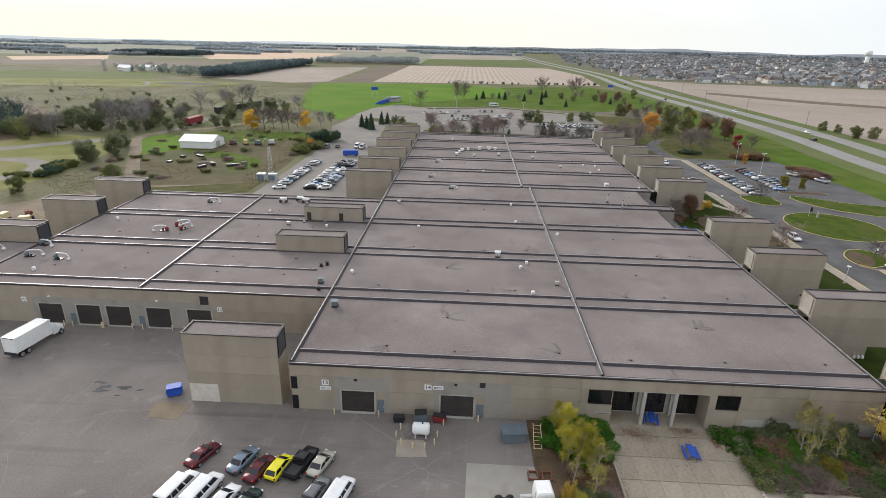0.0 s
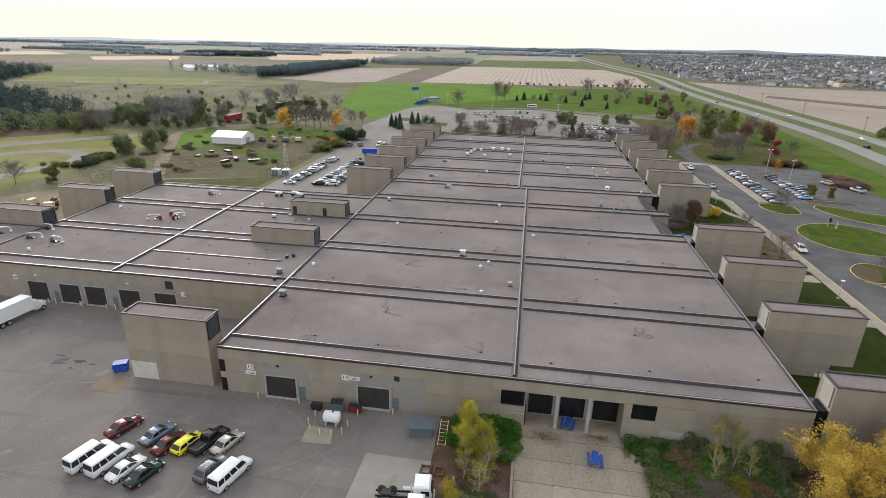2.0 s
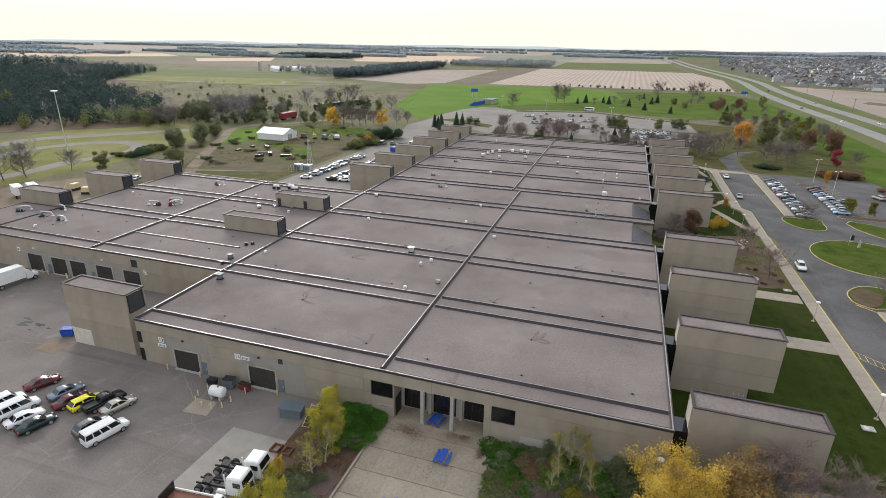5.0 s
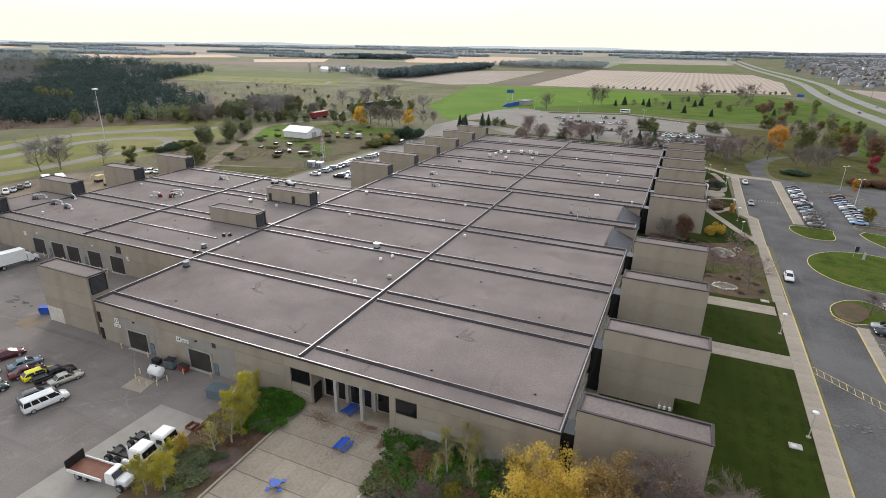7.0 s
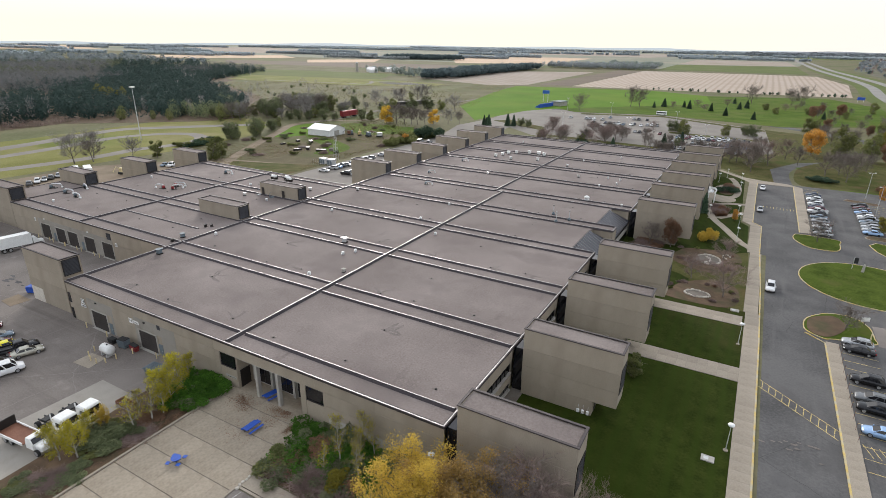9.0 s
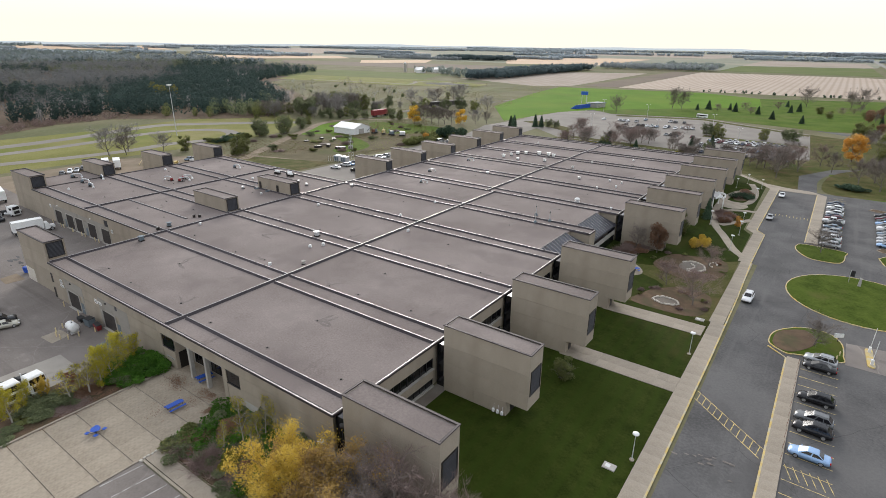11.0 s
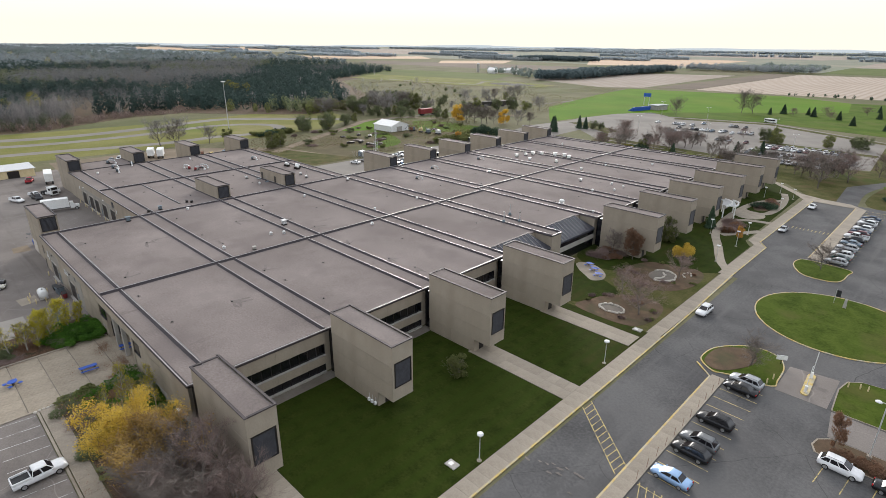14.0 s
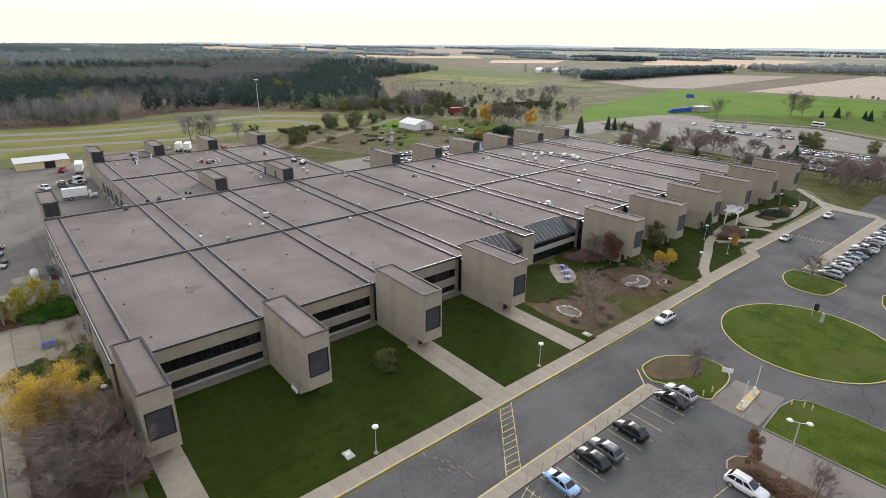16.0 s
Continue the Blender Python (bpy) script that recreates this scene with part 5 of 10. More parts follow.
for x in (28.1, 32.65):
    part("back_column", Shape().box(x, x + 0.45, SOUTH + 2.5, SOUTH + 2.9, 0, 5.5), M_PLINTH, factory, "inner concrete column")
part("back_wall", Shape().box(23.82, 36.73, SOUTH + 3.0, SOUTH + 3.2, 0.06, 5.5), M_PLINTH, factory, "grey rear wall of the entrance")
for x in (24.3, 28.75, 33.3):
    part("dark_door", Shape().box(x, x + 3.35, SOUTH + 2.92, SOUTH + 3.0, 0.25, 5.4), M_GLASS, factory, "wide dark glazed entrance bay")
for x in (25.4, 26.5, 29.85, 30.95, 34.4, 35.5):
    part("mullion", Shape().box(x, x + 0.06, SOUTH + 2.88, SOUTH + 2.92, 0.25, 5.4), M_DARK, factory)
part("gate", Shape().box(23.88, 23.96, SOUTH + 0.6, SOUTH + 2.4, 0.06, 3.0), M_DARK, factory, "dark metal gate leaf")
for x0, x1 in ((20.45, 23.62), (37.76, 40.88)):
    w = part("window", Shape().box(x0, x1, SOUTH + 0.12, SOUTH + 0.18, 3.32, 5.58), M_GLASS, factory, "dark square window")
    part("frame_bar", Shape().box(x0, x1, SOUTH - 0.02, SOUTH + 0.1, 3.3, 3.4), M_DARK, w)
    part("frame_bar", Shape().box(x0, x1, SOUTH - 0.02, SOUTH + 0.1, 5.5, 5.6), M_DARK, w)
part("plinth", Shape().box(41.7, 59.6, SOUTH - 0.03, SOUTH + 0.03, 0, 1.9), M_PLINTH, factory, "pale stained concrete base")
part("corner_window", Shape().box(WEST + 0.02, WEST + 0.9, SOUTH - 0.03, SOUTH + 0.1, 3.4, 5.4), M_GLASS, factory, "narrow dark window strip at the corner")
part("corner_window", Shape().box(WEST + 0.02, WEST + 0.9, SOUTH - 0.03, SOUTH + 0.1, 0.05, 2.3), M_GLASS, factory, "narrow dark window strip at the corner")

# east front: two window bands between the towers
def east_bay(y0, y1):
    for z0, z1 in ((1.75, 3.25), (5.3, ROOF - 0.02)):
        panels(factory, "y", EAST - 0.07, y0, y1, z0, z1, 1, 9, (9,))
    for z0, z1, nm in ((3.25, 5.3, "window_band"), (0.3, 1.75, "low_window_band")):
        w = part(nm, Shape().box(EAST - 0.5, EAST - 0.42, y0, y1, z0, z1), M_GLASS, factory, "long band of dark glass")
        n = int((y1 - y0) / 1.5)
        f = Shape()
        for i in range(n + 1):
            y = y0 + i * (y1 - y0) / n
            f.box(EAST - 0.43, EAST - 0.33, y - 0.04, y + 0.04, z0, z1)
        stuff(part("mullions", f, M_DARK, w))
    part("sill", Shape().box(EAST - 0.5, EAST + 0.05, y0, y1, 3.2, 3.26), M_PLINTH, factory)
    part("base_course", Shape().box(EAST - 0.5, EAST - 0.02, y0, y1, 0, 0.3), M_PLINTH, factory)


for k in (0, 1, 2, 5, 6, 7, 8, 9):
    east_bay(BAYS[k] + 4.0, BAYS[k + 1] - 0.3)

# sloped skylights either side of a projecting wall
part("end_wall", Shape().box(EAST - 0.52, EAST - 0.07, 147.67, 151.33, 0, ROOF - 0.3), M_PANEL, factory, "beige wall end between the skylights")
panels(factory, "y", EAST - 0.07, 147.6, 151.4, 0, ROOF - 0.02, 1, 6, (3.7, 9))
for y in (127.5, 147.6):
    piece("coping", 0.5, 3.8, 0.3, M_COPING, factory, EAST - 0.4, y, ROOF - 0.1, 0.04)
    piece("coping_cap", 0.14, 3.8, 0.04, M_CAP, factory, EAST - 0.2, y, ROOF + 0.2)


def lean_to(y0, y1):
    xa, xb, za, zb, hip = 54.8, 59.6, ROOF + 0.15, 4.85, 2.4
    s = part("skylight", Shape().add([(xa, y0, za), (xb, y0, zb), (xb, y1, zb), (xa, y1 - hip, za), (xa, y0, zb - 0.4), (xb, y0, zb - 0.4), (xb, y1, zb - 0.4), (xa, y1, zb - 0.4), (xa, y1, zb)],
                                     [(0, 1, 2, 3), (3, 2, 8), (4, 7, 6, 5), (1, 5, 6, 2), (0, 4, 5, 1), (8, 2, 6, 7), (0, 3, 8, 7, 4)]), M_SKYLIGHT, factory, "sloped grey-blue glass skylight with ribs")
    r = Shape()
    n = int((y1 - hip - y0) / 1.3)
    for i in range(n + 1):
        y = y0 + i * (y1 - hip - y0) / n
        r.add([(xa, y - 0.035, za + 0.02), (xb, y - 0.05, zb + 0.02), (xb, y + 0.05, zb + 0.02), (xa, y + 0.05, za + 0.02), (xa, y - 0.05, za + 0.12), (xb, y - 0.05, zb + 0.12), (xb, y + 0.05, zb + 0.12), (xa, y + 0.05, za + 0.12)],
              [(0, 1, 5, 4), (2, 3, 7, 6), (4, 5, 6, 7), (1, 2, 6, 5)])
    stuff(part("ribs", r, M_CAP, s))
    part("hip_glazing", Shape().add([(xa, y1 - hip, za + 0.03), (xb, y1 + 0.03, zb + 0.03), (xa, y1 + 0.03, zb + 0.03)], [(0, 1, 2)]), M_GLASS, s, "dark hipped end of the skylight")
    part("upstand", Shape().box(xa - 0.3, xa, y0, y1 - hip + 0.3, ROOF, za + 0.12), M_COPING, s)
    for z0, z1, m, nm in ((3.4, 4.7, M_GLASS, "window_band"), (2.2, 3.4, M_PLINTH, "spandrel"), (0, 2.2, M_GLASS, "window_band")):
        part(nm, Shape().box(EAST - 0.52, EAST - (0.30 if m is M_GLASS else 0.18), y0 + 0.05, y1 - 0.1, z0, z1), m, factory, "dark glass band" if m is M_GLASS else "pale concrete spandrel")


lean_to(131.4, 147.5)
lean_to(151.5, 167.3)

# ---- vehicles ----
WHEEL = Shape().add(*(lambda n: ([(0.5 * w, r * math.cos(2 * math.pi * i / n), r * math.sin(2 * math.pi * i / n)) for w, r in ((-0.21, 0.27), (-0.21, 0.30), (-0.16, 0.33), (0.16, 0.33), (0.21, 0.30), (0.21, 0.27)) for i in range(n)],
                                 [(k * n + i, k * n + (i + 1) % n, (k + 1) * n + (i + 1) % n, (k + 1) * n + i) for k in range(5) for i in range(n)] + [tuple(range(n)), tuple(5 * n + i for i in range(n))[::-1]]))(16)).mesh("tyre", M_TYRE, True)
RIM = Shape().add(*(lambda n: ([(0.112, r * math.cos(2 * math.pi * i / n), r * math.sin(2 * math.pi * i / n)) for r in (0.22, 0.1) for i in range(n)] + [(-0.112, 0.22 * math.cos(2 * math.pi * i / n), 0.22 * math.sin(2 * math.pi * i / n)) for i in range(n)],
                               [tuple(range(n)), tuple(2 * n + i for i in range(n))[::-1]]))(12)).mesh("rim", M_RIM)

# side profiles, nose at +y: hull stations (y, half-width, floor, shoulder), cabin (tail foot, tail roof, front roof, front foot), roof height
CARS = {
    "sedan": dict(L=4.75, hull=[(-2.37, 0.72, 0.45, 0.78), (-2.2, 0.84, 0.3, 0.95), (-1.5, 0.9, 0.24, 1.0), (0.0, 0.91, 0.22, 0.95), (1.1, 0.9, 0.22, 0.92), (1.9, 0.86, 0.24, 0.82), (2.25, 0.76, 0.3, 0.7), (2.37, 0.6, 0.42, 0.58)],
                  cabin=(-1.6, -0.9, 0.3, 1.28), roof=1.45, base=0.95, wb=(-1.36, 1.40)),
    "hatch": dict(L=4.45, hull=[(-2.22, 0.74, 0.45, 0.9), (-2.1, 0.84, 0.3, 1.02), (-1.4, 0.88, 0.24, 1.02), (0.0, 0.89, 0.22, 0.98), (1.1, 0.88, 0.22, 0.95), (1.8, 0.84, 0.24, 0.84), (2.1, 0.74, 0.3, 0.7), (2.22, 0.58, 0.42, 0.58)],
                  cabin=(-2.12, -1.55, 0.4, 1.45), roof=1.5, base=0.98, wb=(-1.32, 1.36)),
    "suv": dict(L=4.75, hull=[(-2.37, 0.8, 0.5, 0.95), (-2.28, 0.9, 0.36, 1.1), (-1.4, 0.94, 0.3, 1.1), (0.0, 0.95, 0.28, 1.07), (1.0, 0.94, 0.28, 1.05), (1.9, 0.9, 0.3, 0.98), (2.25, 0.82, 0.36, 0.85), (2.37, 0.7, 0.48, 0.7)],
                cabin=(-2.2, -1.6, 0.15, 1.2), roof=1.68, base=1.06, wb=(-1.38, 1.42)),
    "van": dict(L=5.7, hull=[(-2.85, 0.9, 0.45, 1.0), (-2.8, 0.98, 0.36, 1.2), (-1.4, 1.0, 0.3, 1.22), (0.6, 1.0, 0.3, 1.22), (1.6, 0.98, 0.3, 1.18), (2.3, 0.94, 0.32, 1.08), (2.75, 0.86, 0.4, 0.95), (2.85, 0.76, 0.5, 0.8)],
                cabin=(-2.82, -2.7, 1.15, 1.95), roof=2.1, base=1.18, wb=(-1.8, 1.75)),
    "pickup": dict(L=5.6, hull=[(-2.8, 0.9, 0.5, 1.0), (-2.72, 0.97, 0.42, 1.05), (-0.8, 0.98, 0.34, 1.05), (0.2, 0.98, 0.32, 1.08), (1.2, 0.97, 0.32, 1.1), (2.2, 0.93, 0.34, 1.05), (2.65, 0.86, 0.4, 0.92), (2.8, 0.76, 0.5, 0.75)],
                   cabin=(-0.85, -0.6, 0.75, 1.5), roof=1.85, base=1.06, wb=(-1.75, 1.75)),
}
CAR_PROTOS = {}


def build_car(kind, col, label, fine=True):
    c = CARS[kind]
    car = thing("pickup_truck" if kind == "pickup" else "passenger_van" if kind == "van" else "car", label, "van" if kind == "van" else "pickup" if kind == "pickup" else "car")
    paint_m = col
    rings = []
    for y, w, z0, z1 in c["hull"]:
        e = 0.1
        rings.append([(-w + e, y, z0), (w - e, y, z0), (w, y, z0 + 0.16), (w + 0.01, y, (z0 + z1) / 2), (w - 0.04, y, z1 - 0.07), (w - 0.14, y, z1), (-w + 0.14, y, z1), (-w + 0.04, y, z1 - 0.07), (-w - 0.01, y, (z0 + z1) / 2), (-w, y, z0 + 0.16)])
    if fine:
        dense = []
        for i in range(len(rings) - 1):
            for t in (0.0, 0.33, 0.67):
                k = t * t * (3 - 2 * t) * 0.5 + t * 0.5
                dense.append([tuple(a + (b - a) * (t if j == 1 else k) for j, (a, b) in enumerate(zip(p, q))) for p, q in zip(rings[i], rings[i + 1])])
        rings = dense + [rings[-1]]
    body = part("body", Shape().loft(rings), paint_m, car, smooth=fine)
    tf, tr, fr, ff = c["cabin"]
    zb, zr = c["base"] - 0.02, c["roof"]
    wb0, wr = max(w for y, w, a, b in c["hull"]) - 0.08, max(w for y, w, a, b in c["hull"]) - (0.24 if kind != "van" else 0.14)
    lo = [(-wb0, tf, zb), (wb0, tf, zb), (wb0, ff, zb), (-wb0 + 0.0, ff, zb)]
    lo[2], lo[3] = (wb0 - 0.06, ff, zb), (-wb0 + 0.06, ff, zb)
    hi = [(-wr, tr, zr - 0.03), (wr, tr, zr - 0.03), (wr - 0.04, fr, zr - 0.02), (-wr + 0.04, fr, zr - 0.02)]
    top = [(x * 0.86, y + (0.1 if i < 2 else -0.12), zr + 0.02) for i, (x, y, z) in enumerate(hi)]
    crown = [(x * 0.55, y + (0.35 if i < 2 else -0.4), zr + 0.055) for i, (x, y, z) in enumerate(hi)]

    def cut(ring, d):
        out = []
        for i in range(4):
            p, q, r = ring[i - 1], ring[i], ring[(i + 1) % 4]
            for o in (p, r):
                ln = math.dist(o, q)
                out.append(tuple(b + (a - b) * d / ln for a, b in zip(o, q)))
        return out

    part("roof", Shape().loft([cut(lo, 0.1), cut(hi, 0.09), cut(top, 0.12), cut(crown, 0.15)]), paint_m, body)

    def mixp(p, q, t):
        return tuple(a + (b - a) * t for a, b in zip(p, q))

    def pane(name, a, b, d, e, n):
        """A pane on the face a-b (low) d-e (high), inset, and set proud along n."""
        def at(u, v):
            p = mixp(mixp(a, b, u), mixp(d, e, u), v)
            return tuple(p[i] + 0.012 * n[i] for i in range(3))
        return Shape().add([at(0.07, 0.12), at(0.93, 0.12), at(0.93, 0.9), at(0.07, 0.9)], [(0, 1, 2, 3)])

    part("windscreen", pane("w", lo[3], lo[2], hi[3], hi[2], (0, 0.7, 0.7)), M_GLASS, car, "dark windscreen")
    part("rear_window", pane("w", lo[1], lo[0], hi[1], hi[0], (0, -0.8, 0.5)), M_GLASS, car, "dark rear window")
    cuts = {"sedan": (0.0, 0.5, 1.0), "hatch": (0.0, 0.45, 1.0), "suv": (0.0, 0.32, 0.66, 1.0), "van": (0.0, 0.22, 0.44, 0.68, 1.0), "pickup": (0.0, 0.48, 1.0)}[kind]
    if not fine:
        cuts = (0.0, 1.0)
    for s, (a, b, d, e) in ((1, (lo[1], lo[2], hi[1], hi[2])), (-1, (lo[0], lo[3], hi[0], hi[3]))):
        for u0, u1 in zip(cuts, cuts[1:]):
            part("side_window", pane("w", mixp(a, b, u0), mixp(a, b, u1), mixp(d, e, u0), mixp(d, e, u1), (s, 0, 0.25)), M_GLASS, car)
        if not fine:
            continue
        my = lo[2][1] - 0.35
        part("wing_mirror", Shape().box(min(s * wb0, s * (wb0 + 0.17)), max(s * wb0, s * (wb0 + 0.17)), my, my + 0.12, zb + 0.02, zb + 0.17, 0.02), paint_m, car)
    y0, y1 = c["hull"][0][0], c["hull"][-1][0]
    for s in (-1, 1):
        if fine:
            part("headlamp", Shape().box(s * 0.62 - 0.15, s * 0.62 + 0.15, y1 - 0.26, y1 - 0.06, 0.60, 0.74, 0.02), M_HEADLAMP, car)
            part("tail_lamp", Shape().box(s * 0.68 - 0.12, s * 0.68 + 0.12, y0 + 0.0, y0 + 0.16, 0.68, 0.9, 0.02), M_TAILLAMP, car)
        for wy in c["wb"]:
            k = 1.0 if kind in ("sedan", "hatch") else 1.12
            w = max(q[1] for q in c["hull"])
            tyre = part("wheel", WHEEL, None, car, at=Matrix.Translation((s * (w - 0.1), wy, 0.33 * k)) @ Matrix.Scale(k, 4))
            if fine:
                part("rim", RIM, None, tyre)
    if not fine:
        return car
    part("front_bumper", Shape().box(-0.7, 0.7, y1 - 0.08, y1 + 0.02, 0.34, 0.48, 0.02), M_BLACK, car)
    part("rear_bumper", Shape().box(-0.74, 0.74, y0 - 0.03, y0 + 0.08, 0.42, 0.56, 0.02), M_BLACK if kind != "van" else M_PALE_METAL, car)
    if kind == "pickup":
        part("load_bed", Shape().box(-0.78, 0.78, -2.65, -0.95, 1.03, 1.075), M_BLACK, car, "dark open load bed")
        for s in (-1, 1):
            part("bed_side", Shape().box(s * 0.86 - 0.08, s * 0.86 + 0.08, -2.7, -0.9, 1.02, 1.32, 0.03), paint_m, car)
        part("tailgate", Shape().box(-0.86, 0.86, -2.78, -2.66, 1.0, 1.3, 0.03), paint_m, car)
    if kind == "suv":
        for s in (-1, 1):
            part("roof_rail", Shape().tube([(s * 0.6, -1.7, 1.79), (s * 0.6, 0.1, 1.79)], 0.022), M_BLACK, car)
    return car


COLOURS = {"white": (0.72, 0.72, 0.72), "silver": (0.42, 0.43, 0.44), "grey": (0.16, 0.165, 0.17), "black": (0.018, 0.018, 0.02), "navy": (0.03, 0.05, 0.09), "maroon": (0.11, 0.018, 0.025), "red": (0.35, 0.02, 0.03),
           "light_blue": (0.30, 0.45, 0.68), "blue_grey": (0.18, 0.23, 0.28), "yellow": (0.80, 0.72, 0.02), "dark_green": (0.012, 0.035, 0.03), "champagne": (0.45, 0.43, 0.36)}
KINDS = {"sedan": "sedan", "hatch": "hatchback", "suv": "sport utility car", "van": "passenger van", "pickup": "pickup truck"}


def car(kind, col, x, y, heading, group="", where="parked on the asphalt", fine=True):
    key = (kind, col, fine)
    m = pose(x, y, 0.03, 0, 0, heading)
    if key not in CAR_PROTOS:
        CAR_PROTOS[key] = build_car(kind, paint(col, COLOURS[col], 0.0 if col in ("white", "yellow") else 0.35), "%s %s %s" % (col.replace("_", " "), KINDS[kind], where), fine)
        CAR_PROTOS[key].matrix_world = m
        ob = CAR_PROTOS[key]
    else:
        ob = copy_thing(CAR_PROTOS[key], m)
        ob["label"] = "%s %s %s" % (col.replace("_", " "), KINDS[kind], where)
    if group:
        ob["group"] = group
    return ob


G = "vehicles in the south yard"
for kind, col, x, y, h in (("sedan", "maroon", -29.2, 54.4, -22), ("sedan", "blue_grey", -23.9, 53.9, -17), ("sedan", "maroon", -21.3, 52.6, -17), ("hatch", "yellow", -19.0, 53.0, -15), ("pickup", "black", -16.5, 53.9, -17), ("sedan", "champagne", -14.1, 54.0, -17),
                           ("van", "white", -29.4, 48.6, -15), ("van", "white", -26.5, 48.5, -15), ("sedan", "white", -23.7, 47.6, -17), ("sedan", "dark_green", -21.0, 47.2, -17), ("suv", "grey", -13.5, 49.4, -15), ("van", "white", -10.8, 49.0, -15)):
    car(kind, col, x, y, h, G, "parked on worn asphalt")
G = "cars along the east pavement"
for kind, col, y, h in (("sedan", "light_blue", 101.8, 88), ("suv", "black", 107.8, 87), ("suv", "grey", 110.5, 88), ("suv", "black", 116.2, 88), ("sedan", "black", 126.9, 88), ("suv", "silver", 129.4, 85)):
    car(kind, col, 107.8, y, h, G, "parked beside the pavement")
car("suv", "white", 122.0, 118.0, -92, "", "parked by the mulched planter")
car("sedan", "black", 127.6, 117.8, -90, "", "parked by the mulched planter")
car("pickup", "white", 54.2, 48.9, 3, "", "parked in the south lot")
car("suv", "white", 94.2, 149.2, 178, "", "on the entrance road")
car("sedan", "silver", 91.0, 216.3, 180, "", "on the entrance road")
car("sedan", "white", 91.2, 248.5, 180, "", "on the entrance road")
rnd = random.Random(11)
MIX = [("sedan", "silver"), ("sedan", "grey"), ("suv", "black"), ("sedan", "maroon"), ("suv", "white"), ("sedan", "navy"), ("hatch", "silver"), ("suv", "silver"), ("sedan", "black"), ("sedan", "blue_grey"), ("pickup", "white"), ("sedan", "white"), ("suv", "grey"), ("hatch", "grey"), ("sedan", "silver"), ("suv", "silver"), ("hatch", "white"), ("sedan", "light_blue")]


def row(n, x, y, dx, dy, heading, group, where, gap=0.12, seed=0):
    r = random.Random(seed)
    for i in range(n):
        if r.random() < gap:
            continue
        k, c = r.choice(MIX)
        car(k, c, x + i * dx + r.uniform(-0.25, 0.25), y + i * dy + r.uniform(-0.12, 0.12), heading + r.uniform(-2, 2) + (180 if r.random() < 0.15 else 0), group, where, False)


for i, (k, c) in enumerate([("suv", "silver"), ("sedan", "dark_green"), ("suv", "white"), ("hatch", "grey"), ("suv", "silver"), ("sedan", "blue_grey"), ("suv", "black"), ("pickup", "white"), ("suv", "maroon"), ("sedan", "navy"), ("suv", "white"), ("sedan", "black"), ("suv", "white"), ("sedan", "grey"), ("sedan", "navy")]):
    car(k, c, 106.9, 197.9 + 3.35 * i if i < 5 else 199.5 + 3.35 * i, 88, "cars in the north-east lot", "parked in a row by the pavement", i < 8)
row(12, 119.4, 206, 0, 2.9, 88, "cars in the north-east lot", "parked in the middle of the lot", 0.2, 3)
row(9, 124.4, 207, 0, 2.9, -92, "cars in the north-east lot", "parked in the middle of the lot", 0.4, 4)
car("pickup", "silver", 144.0, 222, 20, "", "parked at the lawn edge")
car("suv", "champagne", 138, 232, 25, "", "parked at the lawn edge")
row(17, -63.2, 184, 0.1, 2.75, 100, "cars in the west lot", "parked in a row at the lot edge", 0.08, 5)
row(17, -52.4, 185, 0.1, 2.75, 100, "cars in the west lot", "parked in double rows", 0.08, 6)
row(17, -47.4, 185.5, 0.05, 2.75, -80, "cars in the west lot", "parked in double rows", 0.1, 7)
car("van", "white", -51.5, 264.5, 178, "", "parked by the building")
car("van", "silver", -48.7, 262.5, 178, "", "parked by the building")
car("van", "grey", -65.7, 262, 5, "", "parked at the lot edge")
car("suv", "grey", -60.8, 263, 5, "", "parked at the lot edge")
for j, (x, y, n) in enumerate(((48, 318, 15), (46, 334, 16), (46, 339, 16), (47, 354, 14), (48, 359, 13), (20, 362, 7), (-8, 372, 9), (-10, 390, 12), (10, 395, 8), (-30, 405, 9), (-6, 420, 10))):
    row(n, x, y, 2.75, 0.1, 178, "cars in the north lot", "parked in long rows", 0.06 if j < 5 else 0.4, 20 + j)
for x, y, h, k, c in ((202, 330, 0, "suv", "black"), (215, 360, 180, "sedan", "white"), (196, 470, 0, "sedan", "white"), (219, 470, 180, "pickup", "white"), (192, 560, 0, "sedan", "grey"), (218, 620, 180, "suv", "silver"), (197, 250, 4, "suv", "black"), (205, 760, 0, "sedan", "maroon")):
    car(k, c, x, y, h, "", "on the pale highway", False)

# ---- plants ----


def quads(centres, size, rng, flat_part=0.3):
    """Randomly turned leaf quads at the centres."""
    n = len(centres)
    u = rng.normal(size=(n, 3))
    u /= np.linalg.norm(u, axis=1)[:, None]
    w = rng.normal(size=(n, 3))
    w -= (w * u).sum(1)[:, None] * u
    w /= np.linalg.norm(w, axis=1)[:, None]
    s = size * rng.uniform(0.6, 1.4, (n, 1))
    v = np.stack([centres - s * u, centres + 0.6 * s * w, centres + s * u, centres - 0.6 * s * w], 1).reshape(-1, 3)
    return v, np.arange(4 * n).reshape(-1, 4)


